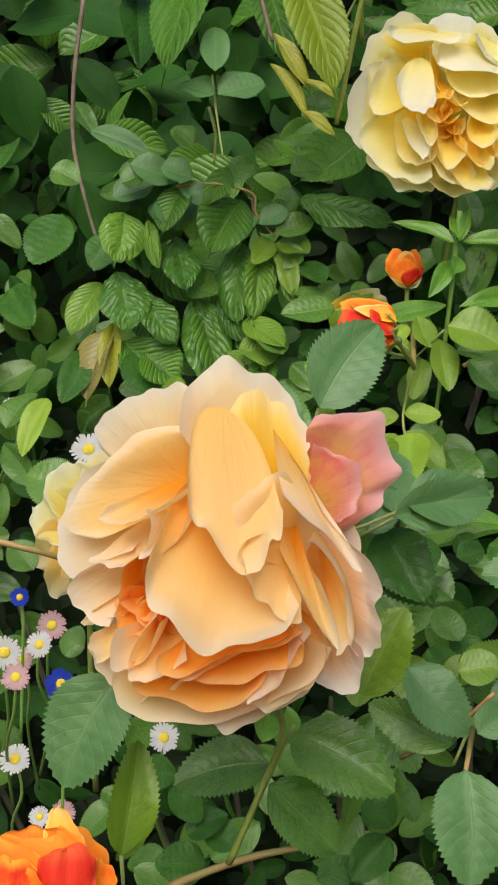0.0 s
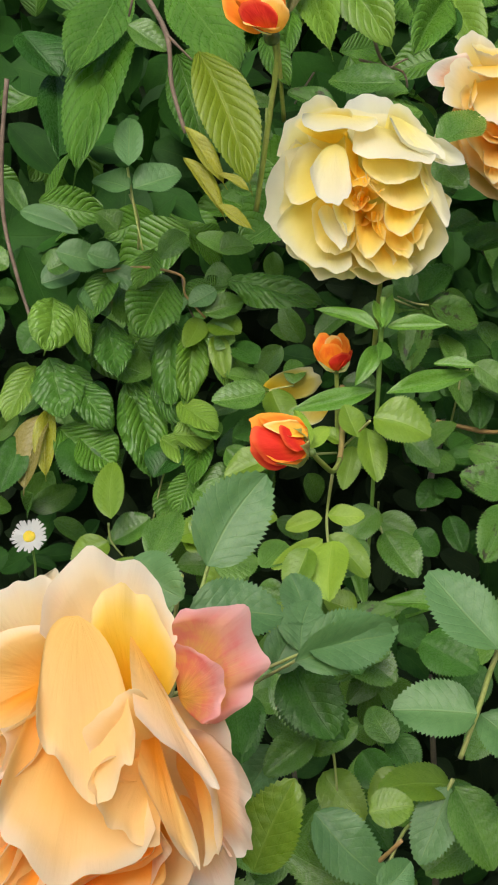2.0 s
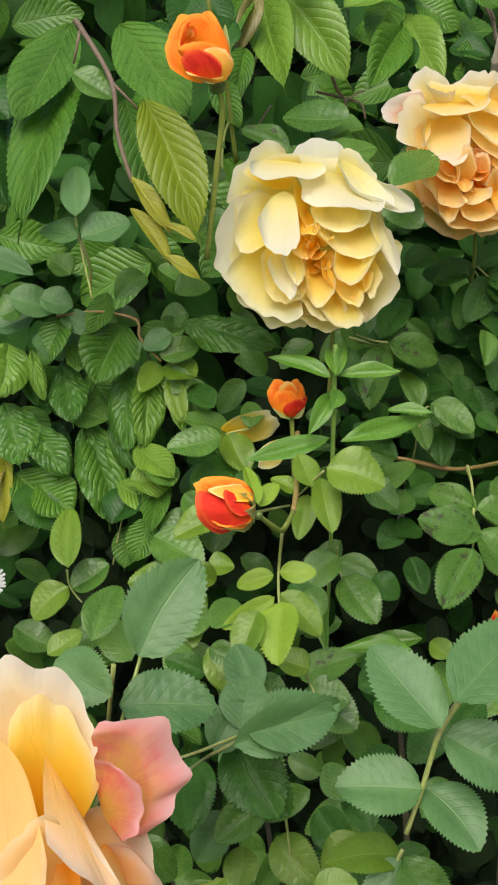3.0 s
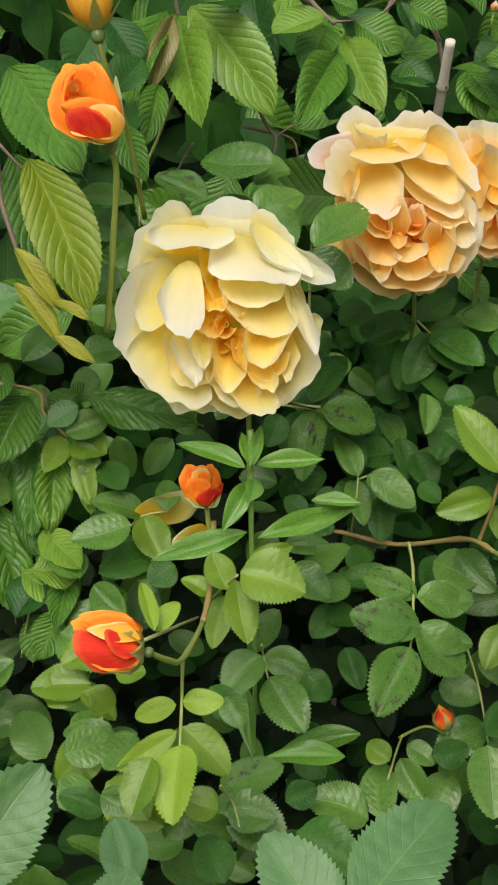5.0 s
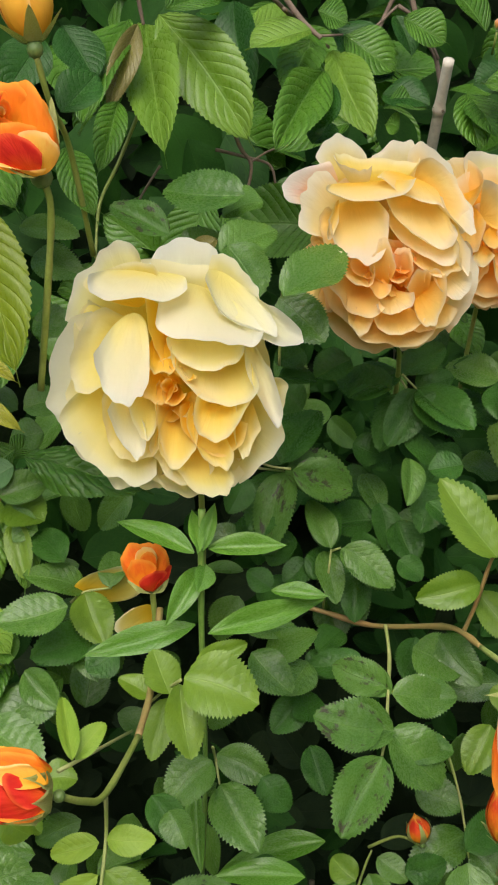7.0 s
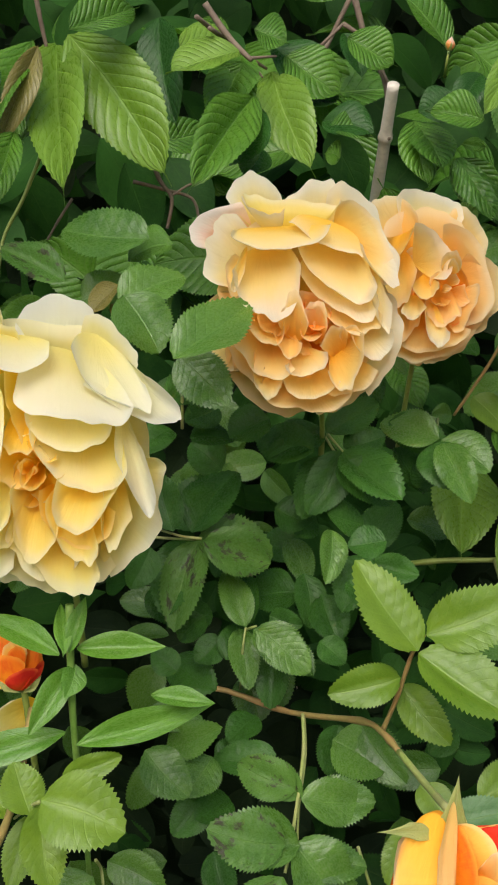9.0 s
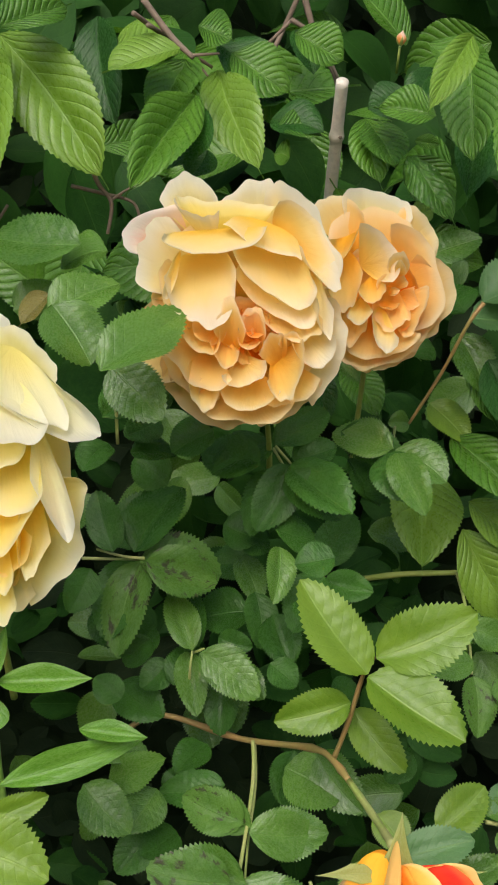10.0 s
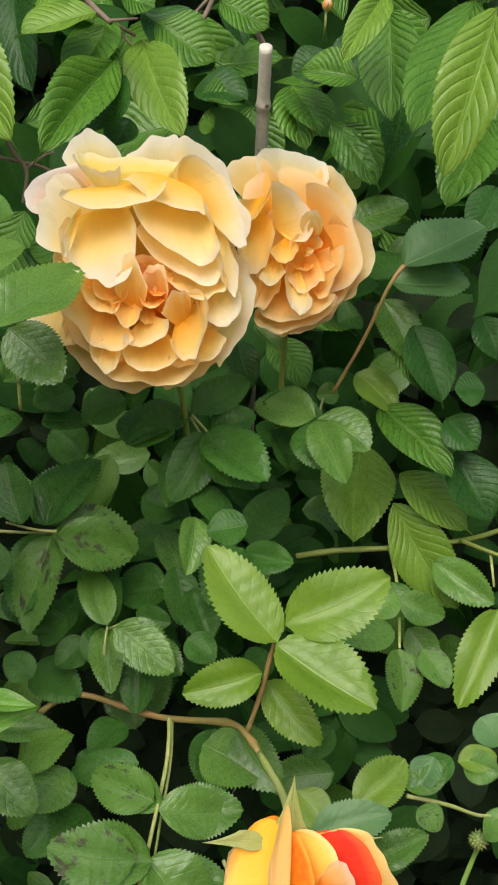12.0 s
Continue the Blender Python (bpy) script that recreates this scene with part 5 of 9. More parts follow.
rimmed_petal(b, "peach", (10.2, -4.2, -27.1), (23.3, 13.6, -20.4), (35.6, -4.6, -22.1), (19.1, -21.5, -12.7), full=2.1, ruffle=1.4)
rimmed_petal(b, "peach", (7.1, -14.5, -18.9), (22.2, -16.3, -12.7), (14.0, -32.1, -12.7), (-0.8, -32.9, -11.6), full=2.3, ruffle=1.4)
rimmed_petal(b, "peach", (0.2, -14.3, -20.0), (-11.7, -22.7, -12.7), (-5.7, -36.7, -13.9), (4.5, -31.0, -11.6), full=2.1)
rimmed_petal(b, "peach", (10.3, 2.9, -27.1), (5.3, 24.5, -10.2), (23.2, 5.1, -10.2), (14.4, -20.3, -5.8), full=2.4, belly=-0.1)
rimmed_petal(b, "orange", (9.9, -2.2, -23.7), (8.4, 9.4, -8.5), (18.4, -4.4, -6.8), (10.2, -20.4, -4.6))
rimmed_petal(b, "buff", (-9.0, 21.8, -20.3), (-19.4, 18.2, -3.4), (-17.4, 6.3, 1.0), (-6.1, 22.9, 2.0), full=2.1, foot=0.3)
rimmed_petal(b, "buff", (-11.7, 14.9, -13.5), (-20.0, 4.0, -1.7), (-14.8, -13.1, 1.0), (-5.1, 2.1, 3.0), full=2.1, foot=0.4)
rimmed_petal(b, "buffpale", (-4.8, 8.0, -13.5), (-6.4, 22.7, 3.0), (5.0, 9.3, 4.0), (3.2, -1.8, 4.0), full=2.1)
rimmed_petal(b, "peach", (9.0, -10.2, -15.4), (10.9, -22.5, -1.2), (19.7, -11.9, -1.2), (19.8, -0.6, -5.1), full=2.4)
rimmed_petal(b, "buff", (10.8, 1.7, -10.1), (4.4, 2.9, 5.0), (8.7, 8.7, 6.0), (13.4, 2.9, 5.0), full=2.2)
rimmed_petal(b, "buff", (10.3, 2.1, -5.0), (7.1, 1.8, 5.0), (9.1, 5.2, 7.0), (11.8, 1.2, 6.0))
rimmed_petal(b, "buff", (-0.5, 2.9, -10.1), (-7.7, -5.7, 4.0), (-0.8, -9.3, 6.0), (3.7, -3.2, 5.0), full=2.2)
rimmed_petal(b, "peach", (-6.1, -0.3, -11.8), (-15.2, -18.5, 0.0), (-10.4, -27.0, 0.0), (-3.4, -15.4, 2.0), full=2.1)
rimmed_petal(b, "buffpale", (-5.4, -6.6, -6.7), (-12.1, -14.1, 4.0), (-6.7, -18.1, 6.0), (-1.4, -13.1, 5.0))
rimmed_petal(b, "buffpale", (3.8, -9.8, -8.5), (-2.2, -15.7, 4.0), (3.0, -29.2, 5.0), (8.9, -23.5, 5.0), full=2.0)
rimmed_petal(b, "peach", (5.9, 4.1, -18.6), (-1.3, -11.8, -1.2), (7.5, -20.8, 0.0), (14.3, -11.8, -1.2))
rimmed_petal(b, "peach", (1.9, -12.7, -13.1), (-12.4, -22.2, -3.5), (0.9, -30.7, -2.3), (18.6, -23.3, -3.5), full=2.5)
rimmed_petal(b, "peach", (2.1, -17.1, -15.4), (-13.1, -26.5, -6.9), (1.2, -33.8, -5.8), (19.9, -21.4, -6.9), full=2.5)
tube("stem", [(2.6, -6.2, -26.7), (0.2, -38.8, -53.7), (-2.6, -80.5, -82.6)], 1.15, 1.40, "stem", b)
# a bloom half hidden behind the large one
b = bloom("fading yellow rose behind the large apricot one", (41.3, 600.0, 974.0), (79.78, 0.69, 2.82), "open roses")
whorl(b, "gold", (0.0, 2.2, 0.0), 12.9, 10, 51, 4.0)
petal(b, "cream", (0.0, 0.0, -4.0), (-22.6, 6.5, 0.0), 23.7, cup=0.5, ruffle=1.1)
petal(b, "buff", (0.0, 0.0, -4.0), (-20.5, -15.1, -2.0), 23.7, cup=0.4, ruffle=1.1)
petal(b, "cream", (0.0, 0.0, -4.0), (-9.7, 23.7, 0.0), 25.9, cup=0.5, ruffle=1.1)
petal(b, "buffpale", (0.0, 0.0, -4.0), (14.0, 30.2, 0.0), 25.9, cup=0.5, ruffle=1.1)
petal(b, "buff", (0.0, 0.0, -5.0), (-14.0, -28.0, -3.0), 21.6, cup=0.4, ruffle=1.1)
petal(b, "cream", (0.0, 0.0, -4.0), (27.0, 17.3, 0.0), 28.0, cup=0.5, ruffle=1.1)
petal(b, "apricotpale", (16.2, 15.1, 0.0), (22.2, 35.6, 4.0), 9.5, cup=0.9, ruffle=1.1)
petal(b, "buff", (0.0, 0.0, -4.0), (18.3, -21.6, -2.0), 25.9, cup=0.5, ruffle=1.1)
tube("stem", [(-1.6, -7.5, -11.6), (-6.7, -54.8, -40.8), (-10.2, -127.0, -84.5)], 1.15, 1.40, "stem", b)
# buds
b = opening_bud("half-open orange bud streaked with red", (143.0, 660.0, 1042.0), (78.0, 4.5, 0.8), (161.5, 664.0, 1037.6), 4.0, ((166.8, 675.0, 1029.5), (170.7, 690.0, 1023.6), (175.2, 740.0, 1018.5)), "stem", 1.25, ((177.8, 770.0, 1025.5), (179.5, 800.0, 1045.4)))
rimmed_petal(b, "budscarlet", (15.5, -0.9, -8.0), (2.3, 11.4, -7.0), (-7.2, 1.0, -8.0), (4.3, -10.1, -7.0), belly=0.12, ruffle=0.5)
rimmed_petal(b, "budorange", (16.0, 3.0, 0.0), (11.2, 12.8, 1.0), (-5.3, 10.9, 3.0), (-1.4, 4.2, 6.0), belly=0.12, ruffle=0.5)
rimmed_petal(b, "budred", (15.7, 5.0, -3.0), (13.8, 10.5, -1.0), (-0.5, 13.8, 0.0), (-4.7, 8.8, 2.0), belly=0.10, ruffle=0.5)
rimmed_petal(b, "budorange", (16.4, 3.3, 3.0), (12.5, 12.0, 4.0), (-1.6, 12.0, 5.0), (0.7, 6.9, 7.0), belly=0.12, ruffle=0.5)
rimmed_petal(b, "budscarlet", (16.8, -0.5, 3.0), (-3.5, 8.2, 7.0), (-4.9, -0.1, 5.0), (5.7, -7.8, 3.0), belly=0.12, ruffle=0.4)
rimmed_petal(b, "budscarlet", (16.6, 0.8, 5.0), (7.0, 8.2, 9.0), (4.9, 4.3, 10.0), (11.8, -2.1, 9.0), belly=0.08, ruffle=0.5)
rimmed_petal(b, "budorange", (16.4, -1.7, 3.0), (2.4, -0.9, 6.0), (0.7, -4.3, 5.0), (12.4, -7.0, 3.0), belly=0.08, ruffle=0.5)
rimmed_petal(b, "budyellow", (16.7, 4.6, 6.0), (11.7, 10.7, 8.0), (-0.5, 8.2, 9.0), (9.7, 3.9, 10.0), belly=0.06, ruffle=0.9, full=1.6)
rimmed_petal(b, "sepal", (17.6, 0.4, 0.0), (16.2, 7.5, 3.0), (9.7, 6.9, 10.0), (16.2, 3.9, 8.0), full=0.8, ruffle=0.3, foot=0.9, belly=0.08, name="sepal")
rimmed_petal(b, "sepal", (17.6, -2.3, 0.0), (16.9, 3.5, 6.0), (12.5, 0.4, 11.0), (16.4, -4.1, 6.0), full=0.8, ruffle=0.3, foot=0.9, belly=0.08, name="sepal")
rimmed_petal(b, "sepal", (17.0, -5.1, -2.0), (15.6, -3.3, 6.0), (3.2, -6.0, 6.0), (12.8, -8.4, 2.0), full=0.8, ruffle=0.3, foot=0.9, belly=0.08, name="sepal")
b = opening_bud("small orange and red rosebud just opening", (173.0, 800.0, 1063.0), (78.0, 4.0, 0.8), (176.9, 800.0, 1055.0), 6.0, ((176.8, 803.0, 1042.9), (176.2, 810.0, 1015.3)))
rimmed_petal(b, "budorange", (3.3, -9.0, -6.0), (-7.5, 0.5, -6.0), (1.1, 9.7, -7.0), (10.5, 1.8, -6.0), belly=0.08, ruffle=0.5)
rimmed_petal(b, "budorange", (3.3, -9.2, -2.0), (-5.5, -4.0, 0.0), (-6.9, 8.4, 1.0), (1.6, 8.0, 2.0), belly=0.10, ruffle=0.5)
rimmed_petal(b, "budorange", (4.6, -9.1, -2.0), (3.1, 8.5, 2.0), (9.4, 8.5, 1.0), (10.8, -2.8, -1.0), belly=0.10, ruffle=0.5)
rimmed_petal(b, "budyellow", (3.4, -4.0, 0.0), (-2.2, 2.5, 4.0), (1.3, 9.4, 4.0), (7.0, 5.0, 5.0), belly=0.06, ruffle=0.5)
rimmed_petal(b, "budorange", (3.1, -2.6, 2.0), (-0.0, 2.6, 6.0), (2.9, 7.3, 6.0), (6.8, 3.8, 6.0), belly=0.05, ruffle=0.5)
rimmed_petal(b, "budorange", (3.6, -8.8, 2.0), (-4.7, -2.5, 3.0), (-1.0, 5.0, 6.0), (6.9, 1.5, 7.0), belly=0.10, ruffle=0.4)
rimmed_petal(b, "budscarlet", (4.7, -8.7, 3.0), (-0.3, -5.5, 6.0), (3.5, -0.9, 8.0), (10.6, 0.0, 4.0), belly=0.08, ruffle=0.4)
rimmed_petal(b, "budscarlet", (4.6, -9.3, 2.0), (7.7, -4.8, 5.0), (11.5, 2.3, 2.0), (10.9, -3.9, 1.0), belly=0.06, ruffle=0.4)
rimmed_petal(b, "sepal", (4.1, -9.8, 2.0), (-1.7, -7.6, 4.0), (-5.6, -3.7, 4.0), (-1.2, -9.1, 4.0), full=1.5, ruffle=0.3, name="sepal")
rimmed_petal(b, "sepal", (5.1, -9.8, 2.0), (8.2, -7.6, 4.0), (11.7, -3.8, 2.0), (9.5, -9.3, 2.0), full=1.5, ruffle=0.3, name="sepal")
b = opening_bud("plump opening orange bud with a dark red side", (141.0, 770.0, 1233.0), (78.0, 4.5, 0.8), (151.5, 774.0, 1220.0), 8.5, ((153.2, 778.0, 1208.4), (147.1, 790.0, 1179.4), (138.8, 800.0, 1138.8)), "stem", 1.5)
rimmed_petal(b, "budorange", (9.2, -8.4, -10.0), (-11.1, 2.9, -8.0), (-1.7, 23.4, -9.0), (15.1, 7.3, -7.0), belly=0.10)
rimmed_petal(b, "budorange", (6.6, -10.2, -3.0), (-9.5, -5.5, -2.0), (-10.9, 11.4, -2.0), (-1.8, 16.1, 1.0), belly=0.12, ruffle=0.6)
rimmed_petal(b, "budorange", (10.8, -10.5, -2.0), (4.2, 15.8, 2.0), (11.4, 15.8, 2.0), (18.4, -1.8, -3.0), belly=0.14, ruffle=0.6)
rimmed_petal(b, "budorange", (0.7, 3.5, -2.0), (-6.8, 9.9, 3.0), (1.4, 19.2, 4.0), (9.9, 9.6, 4.0), belly=0.10, ruffle=0.6)
rimmed_petal(b, "budred", (-0.5, 5.8, -2.0), (-5.7, 4.0, 4.0), (-4.2, 12.6, 5.0), (0.7, 15.3, 5.0), belly=0.05, ruffle=0.6)
rimmed_petal(b, "budorange", (-1.3, 6.3, 0.0), (-4.5, 6.1, 6.0), (-1.6, 12.0, 7.0), (2.8, 9.8, 7.0), belly=0.03, ruffle=0.6)
rimmed_petal(b, "budorange", (-1.8, 7.2, 1.0), (-3.0, 5.8, 7.0), (-1.9, 10.4, 8.0), (1.6, 8.6, 8.0), belly=0.03, ruffle=0.5)
rimmed_petal(b, "budyellow", (-1.4, 7.5, 3.0), (-2.3, 6.8, 8.0), (-0.4, 9.6, 9.0), (1.4, 7.0, 9.0), belly=0.03, ruffle=0.5)
rimmed_petal(b, "budorange", (8.4, -10.4, 4.0), (-5.5, 0.4, 5.0), (0.3, 3.5, 9.0), (12.1, 3.2, 7.0), belly=0.10, ruffle=0.6, full=2.4)
rimmed_petal(b, "budscarlet", (10.8, -12.9, 4.0), (-2.7, -7.7, 6.0), (1.5, 0.1, 10.0), (14.5, -6.4, 8.0), belly=0.10, ruffle=0.5, full=2.3)
rimmed_petal(b, "budyellow", (12.6, -12.9, 4.0), (5.5, -1.2, 10.0), (14.5, 0.7, 8.0), (19.2, -5.9, 3.0), belly=0.10, ruffle=0.6)
rimmed_petal(b, "budyellow", (10.7, -13.6, 5.0), (-1.3, -7.7, 6.0), (3.4, -12.2, 8.0), (15.3, -11.0, 6.0), belly=0.05, ruffle=0.4)
rimmed_petal(b, "sepal", (12.2, -11.4, -2.0), (13.9, 2.1, -1.0), (15.6, 16.0, 0.0), (18.5, 0.2, -2.0), full=1.5, ruffle=0.3, name="sepal")
rimmed_petal(b, "sepal", (11.3, -13.8, 4.0), (5.3, -12.5, 6.0), (2.2, -11.0, 7.0), (7.6, -13.9, 6.0), full=1.5, ruffle=0.3, name="sepal")
bud("rose_bud", "yellow-orange rosebud with a red streak", (148.1, 800.0, 1269.4), (145.1, 800.0, 1297.0), 23.2, "budyellow", "budyellow", "budyellow", openness=0.2, sepal_length=0.4, stem=((150.6, 810.0, 1247.7), (153.1, 830.0, 1232.7), (154.7, 860.0, 1188.0),))
b = bloom("nodding half-open yellow-orange rose flushed red", (327.3, 735.0, 1027.5), (78.90, 4.22, 0.11), "rose buds")
rimmed_petal(b, "budorange", (-5.9, 3.9, -12.0), (-20.0, -7.9, -9.0), (-15.5, -39.2, -11.0), (10.2, -19.9, -11.0), belly=0.1, ruffle=0.5)
rimmed_petal(b, "budyellow", (-2.8, -12.7, -9.0), (2.9, 1.7, -7.0), (24.5, -6.5, -5.0), (16.4, -35.1, -9.0), belly=0.06, ruffle=1.0, full=2.4, foot=0.6)
rimmed_petal(b, "budscarlet", (-2.1, -10.0, -6.0), (3.3, 1.8, -3.0), (19.9, -6.9, 0.0), (11.0, -33.5, -2.0), belly=0.06, ruffle=0.7, full=2.3, foot=0.6)
rimmed_petal(b, "budorange", (-2.9, 3.0, -5.0), (-7.0, -9.3, 0.0), (-1.6, -33.2, 2.0), (9.1, -14.7, 2.0), belly=0.08, ruffle=0.5)
rimmed_petal(b, "budyellow", (-5.3, -10.8, -4.0), (-3.7, 3.4, -2.0), (10.9, -8.1, 3.0), (4.5, -31.2, 3.0), belly=0.05, ruffle=0.9, full=2.1, foot=0.6)
rimmed_petal(b, "apricot", (4.6, -15.1, 1.0), (4.7, -6.2, 4.0), (12.2, -4.7, 6.0), (12.9, -19.6, 5.0), belly=0.05, ruffle=1.2, full=2.3, foot=0.6)
rimmed_petal(b, "budorange", (-5.4, -9.7, -1.0), (-5.6, 3.5, 1.0), (3.7, -8.5, 6.0), (-0.3, -30.3, 5.0), belly=0.06, ruffle=0.7, full=2.0, foot=0.5)
rimmed_petal(b, "budyellow", (-7.7, 6.0, -3.0), (-19.9, -3.1, 0.0), (-17.8, -28.3, 6.0), (-6.5, -13.8, 8.0), belly=0.10, ruffle=0.4, foot=0.45, full=2.3)
rimmed_petal(b, "apricot", (-6.0, 5.8, -6.0), (-20.5, -2.6, -3.0), (-18.9, -27.0, 2.0), (-9.4, -13.9, 4.0), belly=0.08, ruffle=0.7, foot=0.4, full=2.3)
rimmed_petal(b, "apricotflap", (-4.7, 12.2, 2.0), (-10.4, -2.8, 9.0), (-8.6, -30.5, 11.0), (-4.6, -6.2, 8.0), belly=0.07, ruffle=0.5, foot=0.3)
rimmed_petal(b, "sepal", (-11.2, 1.6, -1.0), (-18.0, 5.0, 1.0), (-28.4, 2.5, 4.0), (-15.5, -0.5, 2.0), full=0.8, ruffle=0.3, foot=0.85, belly=0.04, name="sepal")
rimmed_petal(b, "sepal", (-4.2, -0.8, -5.0), (-9.6, 3.4, -3.0), (-2.8, 19.0, -3.0), (1.5, 2.4, -5.0), full=0.8, ruffle=0.3, foot=0.9, belly=0.05, name="sepal")
rimmed_petal(b, "sepal", (8.3, -0.8, -7.0), (13.3, 0.8, -6.0), (22.2, 1.0, -4.0), (13.9, -2.6, -6.0), full=0.8, ruffle=0.3, foot=0.9, name="sepal")
tube("stem", [(-3.8, 4.0, -16.6), (-5.3, 0.1, -51.0), (-11.6, 2.2, -86.2)], 1.45, 1.25, "stalk", b)
tube("woody_stem", [(-11.6, 2.2, -86.2), (-16.6, 5.4, -100.9), (-24.1, 5.8, -116.1), (-52.5, -0.9, -153.2), (-86.9, 5.2, -167.3), (-103.8, -2.8, -168.9)], 1.20, 1.30, "redstem", b, knots=((0.12, 0.45), (0.4, 0.4), (0.66, 0.35)))
bud("rose_bud", "small red and yellow rosebud", (319.4, 800.0, 931.9), (318.2, 800.0, 957.9), 15.5, "budred", "budred", "budyellow", openness=0.1, sepal_length=0.4, stem=((321.7, 820.0, 908.8), (319.4, 840.0, 872.6),))
bud("rose_bud", "tiny red rosebud still wrapped in sepals", (287.9, 830.0, 916.5), (285.1, 830.0, 929.6), 12.7, "budred", "budred", "budred", openness=0.0, sepal_length=0.9, sepal_out=0.05, stem_r=0.8, stem=((278.0, 835.0, 916.8), (264.2, 840.0, 908.8),))
bud("rose_bud", "tiny pale pink rosebud in the hedge", (370.5, 1060.0, 1297.3), (372.1, 1060.0, 1304.0), 6.0, "blushed", "blushed", "blushed", openness=0.0, sepal_length=0.7, sepal_out=0.05, stem_r=0.7, stem=((369.2, 1070.0, 1284.7),))
b = bloom("vivid orange-red rose just opening", (57.7, 430.0, 924.2), (79.78, 0.69, 2.82), "rose buds")
whorl(b, "budorange", (-5.5, 4.1, 0.0), 8.2, 8, 61, 6.0)
petal(b, "budorange", (-1.4, -6.9, -7.0), (-4.1, 14.8, -6.0), 31.6, cup=0.5, full=3.5, ruffle=1.1)
petal(b, "budyellow", (6.6, 1.4, -6.0), (3.6, 19.8, -7.0), 11.5, cup=0.3, full=1.3, foot=0.7, ruffle=1.1)
petal(b, "budorange", (-5.5, -6.9, -2.0), (-11.0, 12.4, 0.0), 23.4, cup=0.4, ruffle=1.1)
petal(b, "budorange", (-1.4, -8.2, -3.0), (3.4, 13.7, 0.0), 30.2, cup=-0.5, full=3.5, ruffle=1.1)
petal(b, "budred", (-8.2, -8.2, 3.0), (-5.8, 10.7, 5.0), 15.1, cup=-0.7, full=3, ruffle=1.1)
petal(b, "budscarlet", (6.6, -9.6, 4.0), (6.9, 12.4, 7.0), 15.9, cup=-0.6, full=4, foot=0.8, ruffle=1.1)
petal(b, "budorange", (-1.4, -8.2, 1.0), (-2.5, 8.2, 3.0), 11.0, cup=0.6, ruffle=1.1)
petal(b, "budorange", (11.0, -6.9, -6.0), (14.0, 6.9, -6.0), 11.0, cup=0.4, ruffle=1.1)
petal(b, "budorange", (-12.4, -8.2, -3.0), (-17.9, 12.4, -2.0), 19.2, cup=0.4, ruffle=1.1)
tube("stem", [(-2.3, -12.1, -12.5), (-9.4, -66.2, -43.0)], 1.15, 1.40, "stem", b)
# leaves on the shoot of the large rose
s = thing("rose_leaf_spray", "bluish green rose leaves beneath the apricot bloom", "rose leaves", "rose leaf sprays")
tube("stalk", [(118.7, 507.0, 934.9), (111.3, 517.0, 914.2), (97.9, 522.0, 881.9)], 0.70, 0.49, "stalk", s)
tube("stalk", [(126.9, 548.0, 1026.3), (123.2, 537.0, 1016.0), (119.1, 502.0, 1004.2), (111.4, 482.0, 985.0)], 0.70, 0.49, "stalk", s)
tube("stalk", [(70.6, 472.0, 911.3), (70.1, 477.0, 893.4)], 0.70, 0.49, "stalk", s)
tube("stalk", [(76.0, 532.0, 865.3), (101.0, 532.0, 875.7), (121.9, 537.0, 877.7)], 1.60, 1.12, "redstem", s)
leaf(s, "blue", (126.8, 538.4, 1027.8), (146.5, 551.8, 1053.6), 23.5, (0.15, -0.92, 0.36))
leaf(s, "blue", (73.0, 468.3, 966.3), (57.8, 455.9, 940.3), 23.4, (-0.05, -0.89, 0.45))
leaf(s, "light", (71.8, 465.1, 914.8), (75.6, 475.0, 944.3), 14.0, (0.33, -0.91, 0.26))
leaf(s, "rose", (117.6, 521.0, 925.8), (149.2, 509.2, 913.3), 23.0, (-0.08, -0.82, 0.56))
leaf(s, "rose", (110.7, 523.3, 914.6), (80.3, 516.7, 911.6), 20.5, (0.09, -0.71, 0.70))
leaf(s, "rose", (110.4, 511.2, 913.6), (131.2, 512.8, 890.1), 21.1, (0.53, -0.74, 0.42))
leaf(s, "light", (138.7, 497.9, 948.0), (151.3, 502.1, 973.9), 18.4, (-0.24, -0.93, 0.27))
leaf(s, "rose", (98.5, 499.4, 937.2), (81.5, 500.6, 941.6), 10.0, (0.08, -0.84, 0.54))
s = thing("rose_leaf_spray", "bluish green five-part rose leaf", "rose leaves", "rose leaf sprays")
tube("stalk", [(142.1, 572.0, 977.5), (153.1, 569.0, 984.4)], 0.70, 0.49, "stalk", s)
tube("stalk", [(142.1, 572.0, 977.5), (125.9, 542.0, 979.4)], 0.70, 0.49, "stalk", s)
leaf(s, "blue", (152.2, 558.2, 987.7), (188.6, 574.1, 993.7), 17.8, (0.32, -0.88, 0.35))
leaf(s, "blue", (144.2, 575.4, 977.2), (155.8, 584.7, 991.6), 15.1, (0.11, -0.87, 0.48))
leaf(s, "dark", (149.0, 593.9, 972.4), (167.9, 576.4, 952.5), 23.5, (-0.12, -0.80, 0.59))
leaf(s, "blue", (157.4, 601.5, 984.6), (151.2, 618.7, 998.7), 15.6, (-0.03, -0.64, 0.77))
s = thing("rose_leaf_spray", "broad bluish green rose leaves low on the bush", "rose leaves", "rose leaf sprays")
tube("stalk", [(156.0, 562.0, 898.5), (172.5, 552.0, 913.9), (184.9, 542.0, 931.3)], 1.00, 0.70, "redstem", s)
tube("stalk", [(179.0, 547.0, 916.6), (170.3, 502.0, 923.2)], 1.00, 0.70, "redstem", s)
leaf(s, "blue", (169.9, 499.1, 925.2), (169.1, 481.2, 898.3), 23.0, (-0.10, -0.83, 0.55))
